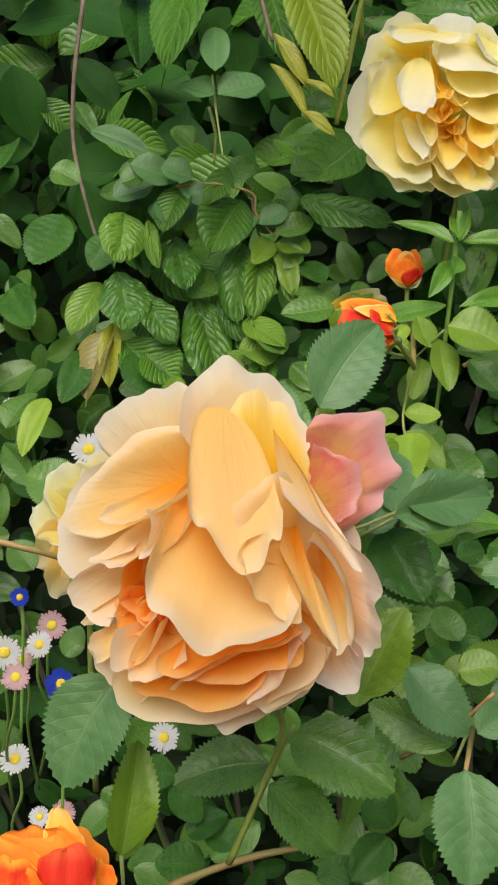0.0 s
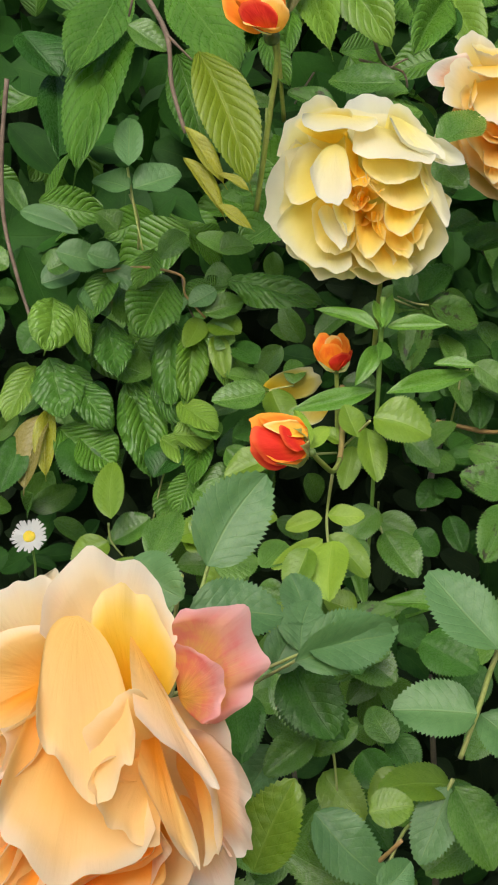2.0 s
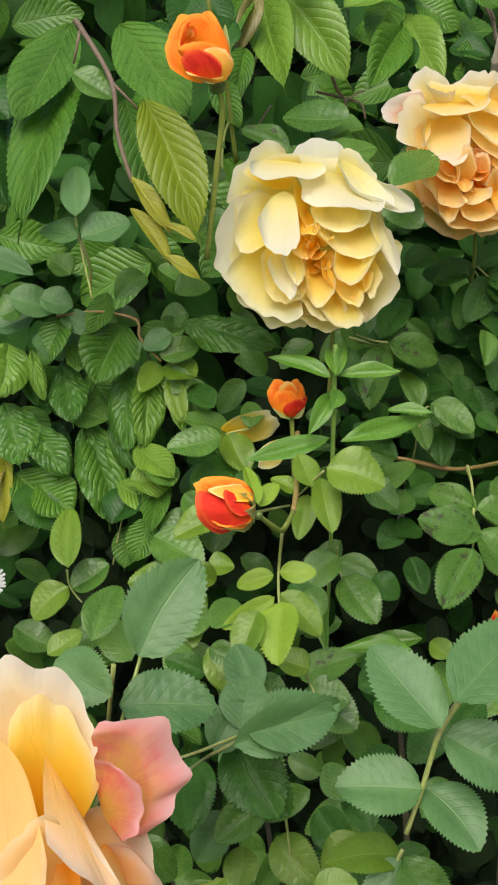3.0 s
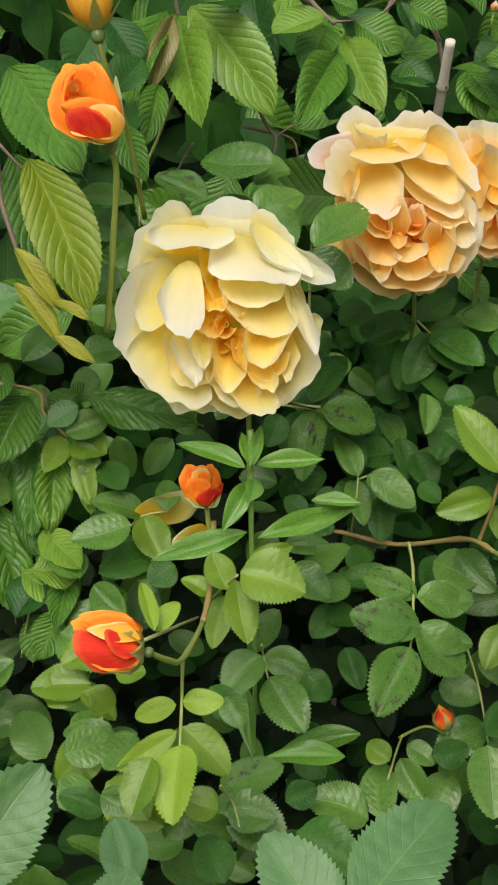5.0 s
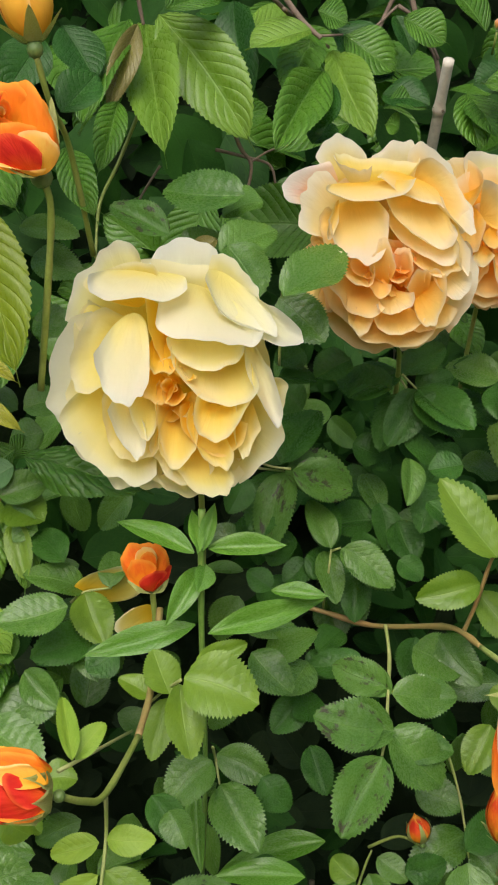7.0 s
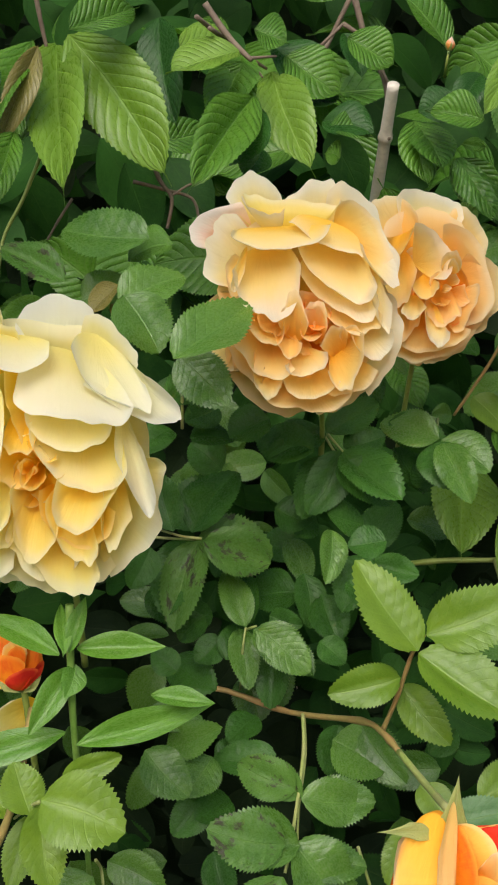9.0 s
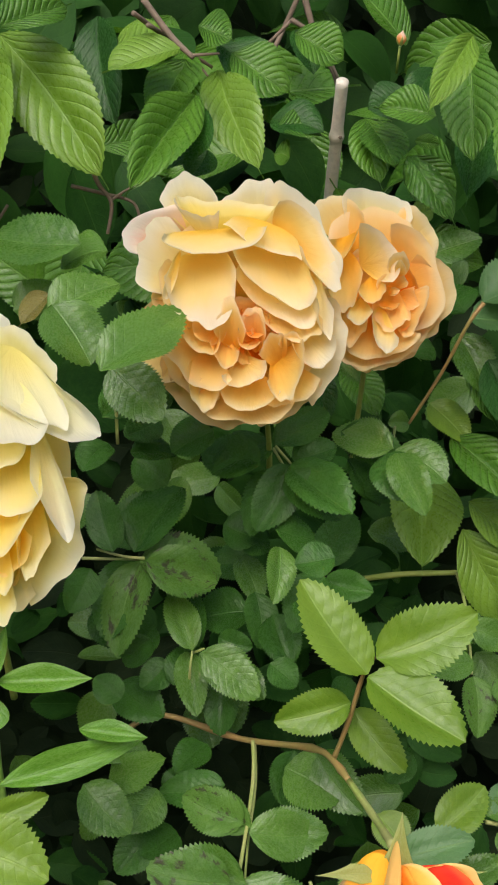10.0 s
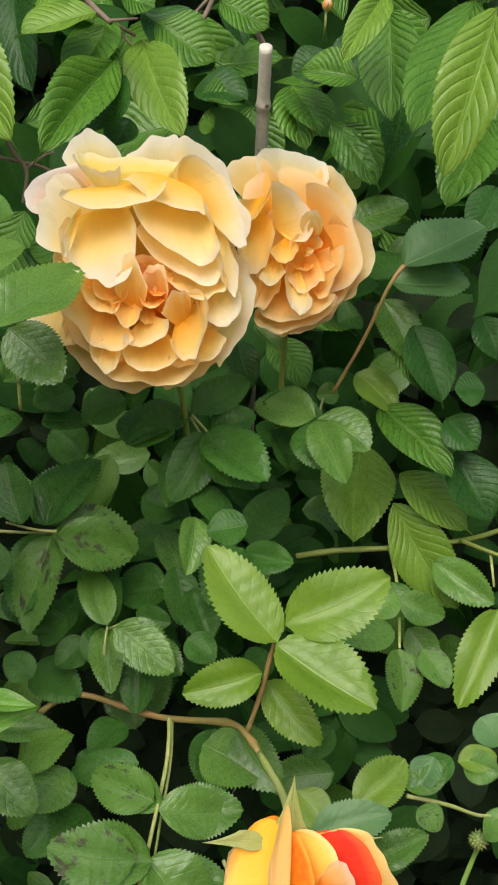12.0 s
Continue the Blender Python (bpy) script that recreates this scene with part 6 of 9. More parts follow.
leaf(s, "blue", (156.5, 553.5, 936.1), (179.1, 542.6, 918.2), 20.0, (0.21, -0.70, 0.69))
leaf(s, "rose", (172.5, 548.7, 909.2), (144.9, 561.5, 918.7), 16.4, (-0.18, -0.81, 0.55))
leaf(s, "light", (175.1, 560.0, 931.6), (190.6, 560.0, 934.3), 13.7, (-0.11, -0.77, 0.63))
leaf(s, "blue", (175.6, 516.3, 928.5), (186.3, 523.7, 934.7), 11.8, (0.19, -0.78, 0.60))
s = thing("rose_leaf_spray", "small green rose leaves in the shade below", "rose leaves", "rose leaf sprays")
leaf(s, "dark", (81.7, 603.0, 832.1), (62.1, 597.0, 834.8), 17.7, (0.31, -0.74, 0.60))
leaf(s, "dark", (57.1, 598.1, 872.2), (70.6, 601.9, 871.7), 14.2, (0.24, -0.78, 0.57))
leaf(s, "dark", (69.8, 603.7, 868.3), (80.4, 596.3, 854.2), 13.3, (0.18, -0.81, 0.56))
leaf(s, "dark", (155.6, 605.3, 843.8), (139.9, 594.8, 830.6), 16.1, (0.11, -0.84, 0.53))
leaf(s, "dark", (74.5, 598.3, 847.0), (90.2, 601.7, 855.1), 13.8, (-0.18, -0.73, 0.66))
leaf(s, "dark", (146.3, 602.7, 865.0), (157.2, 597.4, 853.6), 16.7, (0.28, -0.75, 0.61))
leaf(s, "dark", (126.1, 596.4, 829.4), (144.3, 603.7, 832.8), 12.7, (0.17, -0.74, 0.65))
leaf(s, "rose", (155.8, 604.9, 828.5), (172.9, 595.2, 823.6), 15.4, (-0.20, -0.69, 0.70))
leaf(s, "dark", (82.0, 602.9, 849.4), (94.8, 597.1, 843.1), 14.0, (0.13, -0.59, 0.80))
leaf(s, "rose", (54.3, 598.6, 856.2), (40.5, 601.4, 864.3), 13.0, (0.19, -0.78, 0.59))
s = thing("rose_leaf_spray", "green leaves beside a hidden yellow rose", "rose leaves", "rose leaf sprays")
tube("stalk", [(5.8, 582.0, 973.2), (22.5, 582.0, 969.0), (34.8, 592.0, 961.8)], 1.40, 0.98, "redstem", s)
leaf(s, "rose", (28.6, 638.3, 980.6), (5.8, 641.7, 985.6), 22.7, (-0.00, -0.82, 0.57))
leaf(s, "lime", (-4.1, 732.2, 1004.6), (-12.7, 708.2, 982.2), 13.3, (0.08, -0.69, 0.72))
leaf(s, "rose", (-7.8, 709.6, 965.4), (-26.2, 730.7, 980.9), 14.2, (-0.42, -0.75, 0.51))
leaf(s, "rose", (-37.2, 772.9, 982.3), (-24.5, 787.2, 1001.5), 19.1, (-0.18, -0.73, 0.66))
leaf(s, "rose", (24.1, 658.7, 902.2), (12.3, 661.3, 906.4), 14.7, (-0.06, -0.91, 0.40))
leaf(s, "rose", (-6.7, 697.6, 926.9), (-18.2, 702.4, 939.4), 16.8, (0.35, -0.72, 0.60))
s = thing("rose_leaf_spray", "large near rose leaf group over the herbs", "rose leaves", "rose leaf sprays")
tube("stalk", [(108.8, 572.0, 972.1), (135.0, 572.0, 978.2), (155.0, 568.0, 987.2)], 0.80, 0.56, "stalk", s)
tube("stalk", [(118.5, 542.0, 1024.4), (109.5, 562.0, 985.9), (103.2, 582.0, 947.2)], 0.80, 0.56, "stalk", s)
leaf(s, "blue", (121.2, 527.9, 1017.3), (150.3, 532.2, 1014.1), 20.9, (0.18, -0.73, 0.66))
leaf(s, "blue", (104.3, 524.7, 1033.6), (121.4, 515.4, 1026.0), 17.7, (-0.10, -0.73, 0.67))
leaf(s, "blue", (155.9, 560.5, 991.6), (186.7, 571.6, 991.9), 21.0, (0.26, -0.74, 0.62))
leaf(s, "blue", (154.3, 577.6, 983.3), (158.5, 592.7, 997.8), 17.7, (0.14, -0.71, 0.70))
leaf(s, "dark", (151.4, 589.8, 975.5), (164.8, 570.6, 955.8), 23.1, (0.02, -0.71, 0.70))
leaf(s, "dark", (128.1, 612.5, 956.1), (130.6, 588.1, 940.3), 17.8, (0.09, -0.53, 0.84))
leaf(s, "rose", (102.3, 590.7, 1014.3), (110.7, 609.7, 1029.7), 14.3, (0.25, -0.67, 0.69))
leaf(s, "light", (79.5, 617.2, 1000.0), (91.9, 622.8, 1007.8), 9.8, (-0.14, -0.69, 0.71))
s = thing("rose_leaf_spray", "large bluish five-part rose leaf with a pale stalk", "rose leaves", "rose leaf sprays")
tube("stalk", [(229.5, 579.0, 989.9), (222.2, 579.0, 978.7), (215.3, 579.0, 957.7), (209.2, 579.0, 941.2)], 1.20, 0.84, "stalk", s)
leaf(s, "blue", (221.7, 565.5, 986.4), (200.9, 589.1, 1006.9), 23.0, (0.08, -0.61, 0.79))
leaf(s, "blue", (225.6, 563.8, 995.9), (256.7, 591.0, 1013.4), 25.7, (0.09, -0.61, 0.79))
leaf(s, "blue", (223.4, 580.2, 977.6), (253.0, 573.8, 963.1), 23.4, (0.15, -0.75, 0.64))
leaf(s, "blue", (215.6, 577.3, 958.7), (185.6, 576.7, 962.1), 22.6, (0.09, -0.71, 0.70))
leaf(s, "blue", (217.3, 585.3, 955.3), (233.7, 568.9, 940.4), 20.9, (0.14, -0.59, 0.80))
# the soft herb under the pale rose
s = thing("herb_plant", "soft green herb with narrow pointed leaves", "herb", "")
tube("stalk", [(201.1, 777.0, 1093.1), (199.1, 780.0, 1068.1), (196.9, 787.0, 1035.7), (192.9, 812.0, 968.9), (186.3, 832.0, 902.6)], 1.50, 1.05, "herbstem", s)
leaf(s, "herb", (197.9, 771.3, 1077.5), (167.6, 780.8, 1090.3), 10.3, (0.06, -0.73, 0.68))
leaf(s, "herb", (202.4, 775.4, 1078.0), (232.8, 776.6, 1076.7), 10.1, (0.06, -0.73, 0.68))
leaf(s, "herb", (198.9, 784.7, 1068.0), (185.4, 767.5, 1052.0), 10.1, (0.13, -0.73, 0.68))
leaf(s, "herb", (200.2, 770.4, 1045.1), (247.2, 781.6, 1055.1), 10.5, (0.05, -0.78, 0.62))
leaf(s, "herb", (195.9, 780.6, 1045.2), (152.0, 771.5, 1037.6), 11.6, (0.05, -0.78, 0.62))
leaf(s, "herb", (199.9, 769.1, 1078.4), (197.0, 783.0, 1092.0), 6.2, (0.22, -0.66, 0.72))
leaf(s, "herb", (200.7, 771.6, 1077.7), (205.8, 780.4, 1094.5), 6.3, (-0.13, -0.86, 0.49))
leaf(s, "herb", (198.8, 770.6, 1076.9), (202.2, 781.5, 1088.4), 3.4, (-0.03, -0.72, 0.70))
leaf(s, "herb", (200.9, 780.6, 1070.3), (198.4, 771.4, 1062.1), 9.2, (0.54, -0.64, 0.55))
leaf(s, "herb", (244.7, 842.1, 911.8), (193.1, 837.9, 901.9), 16.0, (-0.10, -0.63, 0.77))
leaf(s, "herb", (186.2, 830.8, 948.6), (188.5, 809.5, 918.5), 10.2, (-0.24, -0.80, 0.55))
# the rose bush, middle
s = thing("rose_leaf_spray", "light green rose leaf with rounded leaflets", "rose leaves", "rose leaf sprays")
tube("stalk", [(191.0, 752.0, 1034.6), (182.4, 770.0, 1022.7), (176.2, 774.0, 1016.4)], 0.70, 0.49, "stalk", s)
leaf(s, "light", (192.3, 749.1, 1037.1), (219.0, 741.0, 1029.6), 25.0, (-0.10, -0.83, 0.55))
leaf(s, "light", (189.5, 760.1, 1029.9), (195.3, 744.1, 1007.7), 15.8, (0.46, -0.66, 0.59))
leaf(s, "light", (185.5, 761.2, 1024.8), (179.1, 768.8, 1040.1), 15.6, (0.46, -0.70, 0.54))
leaf(s, "light", (183.0, 772.9, 1018.4), (176.8, 757.3, 1000.3), 12.5, (0.01, -0.76, 0.65))
leaf(s, "light", (177.5, 769.1, 1020.8), (164.9, 770.9, 1028.5), 10.2, (0.30, -0.70, 0.65))
leaf(s, "light", (195.3, 767.3, 1034.2), (215.6, 772.7, 1039.6), 9.5, (0.10, -0.86, 0.50))
s = thing("rose_leaf_spray", "mid green rose leaf with toothed leaflets", "rose leaves", "rose leaf sprays")
tube("stalk", [(197.1, 805.3, 980.2), (197.1, 814.9, 970.1), (198.8, 807.9, 961.4)], 0.70, 0.49, "stalk", s)
leaf(s, "rose", (196.5, 830.5, 964.3), (220.0, 824.7, 953.3), 17.1, (0.04, -0.85, 0.53))
leaf(s, "rose", (197.1, 799.3, 977.4), (178.5, 786.7, 964.9), 20.0, (0.07, -0.75, 0.65))
leaf(s, "rose", (199.2, 802.2, 964.7), (214.6, 784.0, 942.8), 22.7, (0.11, -0.72, 0.68))
leaf(s, "rose", (179.7, 778.5, 966.9), (185.7, 767.5, 956.3), 13.9, (-0.30, -0.74, 0.60))
leaf(s, "dark", (216.7, 810.1, 962.7), (229.0, 803.8, 950.9), 15.8, (0.15, -0.80, 0.58))
s = thing("rose_leaf_spray", "rose leaf with a black blotch", "rose leaves", "rose leaf sprays")
tube("stalk", [(174.6, 759.3, 931.8), (178.5, 772.7, 915.6), (181.7, 756.8, 912.0)], 0.70, 0.49, "stalk", s)
leaf(s, "spot", (171.3, 785.4, 916.0), (203.4, 787.0, 924.4), 19.4, (-0.13, -0.76, 0.63))
leaf(s, "rose", (175.2, 777.9, 909.7), (198.0, 770.4, 907.6), 21.3, (-0.17, -0.71, 0.68))
leaf(s, "rose", (178.9, 702.6, 971.6), (168.6, 707.6, 980.9), 14.2, (0.06, -0.85, 0.53))
leaf(s, "dark", (203.1, 779.0, 910.2), (218.6, 785.8, 913.5), 14.5, (0.19, -0.75, 0.63))
s = thing("rose_leaf_spray", "rose leaf group on a thin hanging stalk", "rose leaves", "rose leaf sprays")
tube("stalk", [(278.2, 872.7, 1005.6), (277.8, 854.0, 996.5), (272.1, 815.3, 980.8), (269.1, 804.9, 973.1)], 0.90, 0.63, "stalk", s)
leaf(s, "spot", (270.2, 802.3, 986.4), (241.2, 800.1, 995.1), 21.5, (0.22, -0.83, 0.52))
leaf(s, "rose", (272.8, 808.9, 983.3), (296.0, 801.8, 961.3), 26.8, (0.39, -0.68, 0.63))
leaf(s, "spot", (268.8, 794.6, 978.4), (249.1, 776.8, 952.3), 23.0, (-0.02, -0.82, 0.57), "light green leaf with a dark hole")
leaf(s, "spot", (274.4, 833.5, 991.0), (251.5, 839.3, 1001.7), 17.6, (0.09, -0.79, 0.61), "leaf with a greyish brown patch")
leaf(s, "rose", (275.9, 828.0, 990.8), (303.0, 834.7, 986.4), 18.7, (0.28, -0.71, 0.65))
leaf(s, "rose", (290.4, 870.1, 994.9), (312.4, 863.7, 982.6), 29.2, (0.25, -0.61, 0.76))
leaf(s, "rose", (286.7, 842.6, 936.6), (307.6, 835.4, 929.9), 18.4, (-0.08, -0.79, 0.61))
leaf(s, "dark", (239.0, 839.6, 962.0), (245.5, 824.8, 945.0), 14.4, (0.06, -0.74, 0.67))
leaf(s, "dark", (241.4, 869.7, 982.3), (253.9, 878.4, 990.5), 18.3, (-0.02, -0.67, 0.75))
s = thing("rose_leaf_spray", "small rose leaves round a tiny bud", "rose leaves", "rose leaf sprays")
tube("stalk", [(249.6, 810.4, 884.6), (259.2, 813.7, 911.8), (263.6, 810.9, 924.9)], 0.70, 0.49, "stalk", s)
tube("stalk", [(298.1, 827.4, 969.6), (305.0, 825.9, 940.8), (309.1, 827.4, 907.0)], 0.70, 0.49, "stalk", s)
leaf(s, "rose", (250.1, 798.2, 886.5), (252.8, 821.6, 905.9), 19.8, (-0.23, -0.61, 0.76))
leaf(s, "rose", (243.5, 796.9, 887.7), (214.4, 796.4, 902.9), 24.4, (0.36, -0.66, 0.66))
leaf(s, "rose", (262.5, 823.5, 906.0), (274.6, 812.5, 884.8), 16.5, (-0.14, -0.91, 0.39))
leaf(s, "light", (256.0, 805.1, 914.1), (246.3, 812.5, 922.1), 13.2, (-0.05, -0.77, 0.64))
leaf(s, "dark", (278.8, 822.1, 905.8), (298.2, 823.6, 909.8), 15.5, (-0.05, -0.83, 0.55))
leaf(s, "rose", (306.7, 816.8, 913.7), (303.8, 793.6, 885.7), 25.0, (0.08, -0.77, 0.63))
leaf(s, "rose", (290.5, 832.0, 890.2), (271.2, 814.5, 874.7), 21.0, (0.09, -0.72, 0.69))
leaf(s, "dark", (305.8, 818.7, 918.1), (326.3, 837.3, 924.8), 18.1, (0.34, -0.63, 0.70))
leaf(s, "rose", (322.2, 822.2, 900.2), (310.2, 829.5, 911.8), 16.4, (-0.06, -0.87, 0.49))
s = thing("rose_leaf_spray", "dark rose leaves with brown edges", "rose leaves", "rose leaf sprays")
tube("stalk", [(213.5, 882.8, 1084.8), (233.3, 907.5, 1075.3)], 0.70, 0.49, "stalk", s)
tube("stalk", [(254.4, 894.6, 1036.8), (259.4, 893.1, 1039.0)], 0.70, 0.49, "stalk", s)
leaf(s, "spot", (233.3, 904.0, 1076.1), (268.0, 911.9, 1066.0), 25.8, (0.33, -0.77, 0.54))
leaf(s, "dark", (233.4, 915.3, 1073.7), (219.2, 885.6, 1050.6), 24.8, (-0.09, -0.58, 0.81))
leaf(s, "dark", (254.5, 897.4, 1036.0), (250.2, 917.9, 1059.5), 17.4, (-0.19, -0.76, 0.63))
leaf(s, "rose", (258.3, 877.8, 1043.3), (281.9, 869.4, 1028.0), 19.3, (0.07, -0.82, 0.57))
leaf(s, "dark", (244.7, 893.7, 1022.9), (255.1, 907.3, 1036.9), 18.4, (-0.03, -0.71, 0.71))
leaf(s, "rose", (258.5, 936.5, 1008.9), (268.7, 918.2, 987.9), 22.9, (0.09, -0.73, 0.68))
leaf(s, "dark", (221.4, 927.1, 1075.1), (244.6, 940.1, 1096.3), 26.0, (-0.05, -0.83, 0.56))
leaf(s, "dark", (244.7, 938.6, 1099.7), (230.0, 944.3, 1112.4), 19.0, (-0.01, -0.92, 0.40))
leaf(s, "dark", (289.5, 934.3, 1072.3), (273.7, 929.5, 1074.3), 20.1, (0.28, -0.59, 0.76))
leaf(s, "rose", (274.5, 946.2, 1062.8), (283.1, 928.0, 1045.5), 14.2, (-0.02, -0.69, 0.72))
leaf(s, "dark", (312.2, 901.0, 1065.5), (297.5, 882.5, 1049.9), 20.3, (0.08, -0.68, 0.73))
leaf(s, "dark", (288.8, 909.2, 1046.7), (295.5, 896.3, 1028.1), 18.9, (0.13, -0.79, 0.60))
s = thing("rose_leaf_spray", "rose leaf under the buff roses, darkened for their shade", "rose leaves", "rose leaf sprays")
tube("stalk", [(293.4, 924.5, 1117.1), (298.9, 918.0, 1107.9)], 0.70, 0.49, "stalk", s)
leaf(s, "dark", (297.4, 902.6, 1109.4), (320.0, 893.0, 1093.3), 19.9, (0.02, -0.85, 0.53))
leaf(s, "dark", (298.7, 916.1, 1108.8), (279.7, 905.9, 1085.6), 22.3, (-0.30, -0.76, 0.58))
leaf(s, "dark", (288.1, 903.6, 1114.3), (263.4, 925.7, 1117.4), 21.1, (-0.41, -0.55, 0.73))
leaf(s, "dark", (324.2, 949.4, 1118.0), (351.5, 940.9, 1104.8), 19.2, (-0.08, -0.91, 0.41))
leaf(s, "dark", (342.8, 933.6, 1109.5), (350.5, 913.5, 1093.8), 21.7, (-0.14, -0.65, 0.75))
leaf(s, "dark", (268.9, 909.9, 1129.4), (250.8, 905.3, 1122.4), 24.1, (-0.15, -0.61, 0.78))
s = thing("rose_leaf_spray", "green rose leaves between two open roses", "rose leaves", "rose leaf sprays")
tube("stalk", [(233.5, 872.0, 1133.5), (236.1, 862.0, 1165.3), (237.2, 847.0, 1170.0)], 0.70, 0.49, "stalk", s)
leaf(s, "rose", (221.8, 900.9, 1209.8), (182.4, 913.7, 1216.6), 29.0, (-0.11, -0.72, 0.69))
leaf(s, "rose", (230.0, 917.3, 1206.6), (209.6, 915.0, 1203.8), 27.8, (-0.06, -0.51, 0.86))
leaf(s, "spot", (185.6, 895.7, 1193.6), (157.6, 906.3, 1207.6), 17.5, (0.04, -0.76, 0.65))
leaf(s, "rose", (209.0, 886.2, 1182.9), (235.5, 899.7, 1196.2), 23.0, (0.11, -0.80, 0.59))
leaf(s, "rose", (236.2, 824.2, 1168.5), (263.7, 852.4, 1189.5), 21.7, (0.07, -0.64, 0.77))
leaf(s, "rose", (234.8, 859.6, 1165.5), (253.9, 850.4, 1145.8), 21.4, (-0.04, -0.92, 0.39))
leaf(s, "rose", (212.6, 874.2, 1188.9), (227.4, 865.8, 1167.0), 26.5, (0.38, -0.75, 0.54))
leaf(s, "dark", (228.7, 867.5, 1145.2), (243.5, 893.1, 1153.0), 17.8, (0.41, -0.47, 0.78))
leaf(s, "rose", (187.5, 917.9, 1183.8), (208.4, 923.3, 1190.9), 20.2, (0.02, -0.83, 0.56))
s = thing("rose_leaf_spray", "rose leaves beside the soft herb", "rose leaves", "rose leaf sprays")
tube("stalk", [(133.8, 845.5, 1033.9), (140.6, 844.0, 1039.1), (153.7, 841.2, 1041.4)], 0.70, 0.49, "stalk", s)
leaf(s, "rose", (138.7, 815.7, 1042.8), (109.8, 806.2, 1040.9), 20.0, (0.18, -0.69, 0.70))
leaf(s, "rose", (141.2, 847.0, 1038.7), (116.9, 837.2, 1051.8), 15.6, (0.55, -0.64, 0.54))
leaf(s, "light", (140.6, 843.8, 1039.2), (150.3, 829.5, 1018.5), 19.3, (0.16, -0.77, 0.61))
leaf(s, "dark", (144.5, 838.6, 1020.7), (120.6, 819.7, 1020.7), 19.0, (0.42, -0.53, 0.74))
leaf(s, "rose", (153.7, 837.6, 1042.6), (153.5, 849.9, 1057.0), 13.1, (-0.04, -0.76, 0.65))
leaf(s, "dark", (156.9, 823.7, 1018.3), (143.7, 818.1, 1011.5), 16.6, (0.02, -0.79, 0.61))
leaf(s, "rose", (126.0, 825.0, 1004.2), (116.2, 812.2, 990.5), 16.3, (0.10, -0.76, 0.64))
leaf(s, "rose", (109.5, 819.6, 1015.8), (93.9, 834.8, 1025.3), 20.6, (0.16, -0.40, 0.90))
leaf(s, "dark", (134.1, 839.5, 1055.0), (119.1, 853.8, 1066.1), 16.5, (-0.06, -0.65, 0.76))
leaf(s, "rose", (121.7, 847.8, 1067.5), (103.3, 855.3, 1075.2), 16.4, (-0.24, -0.92, 0.32))
leaf(s, "dark", (140.5, 854.6, 1030.0), (156.2, 853.6, 1017.6), 16.7, (0.27, -0.87, 0.41))
leaf(s, "rose", (114.2, 826.4, 1010.1), (130.4, 817.1, 995.9), 15.5, (-0.06, -0.86, 0.50))
s = thing("rose_leaf_spray", "yellowish rose leaf below the streaked bud", "rose leaves", "rose leaf sprays")
tube("stalk", [(170.3, 692.0, 1021.6), (167.2, 702.0, 1000.1), (167.1, 682.0, 991.2)], 0.80, 0.56, "stalk", s)
tube("stalk", [(155.7, 692.0, 1031.1), (173.6, 737.0, 1022.3)], 0.80, 0.56, "stalk", s)
leaf(s, "lime", (165.3, 700.7, 1000.0), (148.2, 699.3, 997.3), 9.7, (-0.05, -0.71, 0.70))
leaf(s, "lime", (167.4, 701.1, 1001.0), (183.8, 698.9, 1001.9), 10.4, (-0.13, -0.70, 0.71))
leaf(s, "lime", (165.2, 695.1, 991.6), (141.6, 685.0, 981.7), 9.2, (0.17, -0.86, 0.48))
leaf(s, "light", (167.2, 693.8, 993.8), (184.8, 686.2, 976.6), 15.5, (0.27, -0.75, 0.60))
leaf(s, "lime", (168.7, 672.9, 996.9), (165.7, 647.8, 979.4), 18.0, (-0.08, -0.56, 0.82))
leaf(s, "lime", (161.0, 690.1, 1035.3), (155.2, 710.3, 1048.6), 7.2, (0.15, -0.51, 0.85))
leaf(s, "lime", (160.9, 694.7, 1033.2), (169.7, 705.4, 1041.0), 8.5, (0.11, -0.64, 0.76))
leaf(s, "light", (141.6, 707.2, 966.3), (149.2, 693.0, 956.1), 16.8, (-0.21, -0.64, 0.74))
leaf(s, "light", (143.8, 701.0, 1028.8), (122.7, 699.0, 1020.0), 16.4, (-0.23, -0.67, 0.71))
leaf(s, "light", (178.9, 690.3, 958.9), (165.2, 689.7, 966.6), 14.4, (0.41, -0.59, 0.69))
leaf(s, "light", (127.8, 719.5, 1000.3), (137.7, 720.5, 992.1), 12.4, (0.41, -0.82, 0.39))
s = thing("rose_leaf_spray", "old rose leaf with torn edges low in the bush", "rose leaves", "rose leaf sprays")
leaf(s, "rose", (112.7, 721.5, 971.5), (133.2, 731.4, 971.9), 18.2, (0.36, -0.76, 0.54))
leaf(s, "rose", (123.3, 719.9, 959.6), (111.8, 709.4, 954.7), 17.7, (0.26, -0.62, 0.74))
leaf(s, "rose", (110.1, 753.6, 965.9), (124.7, 755.5, 971.7), 14.0, (-0.03, -0.92, 0.38))
leaf(s, "rose", (135.8, 676.4, 976.7), (147.9, 673.1, 972.0), 10.9, (0.01, -0.81, 0.59))
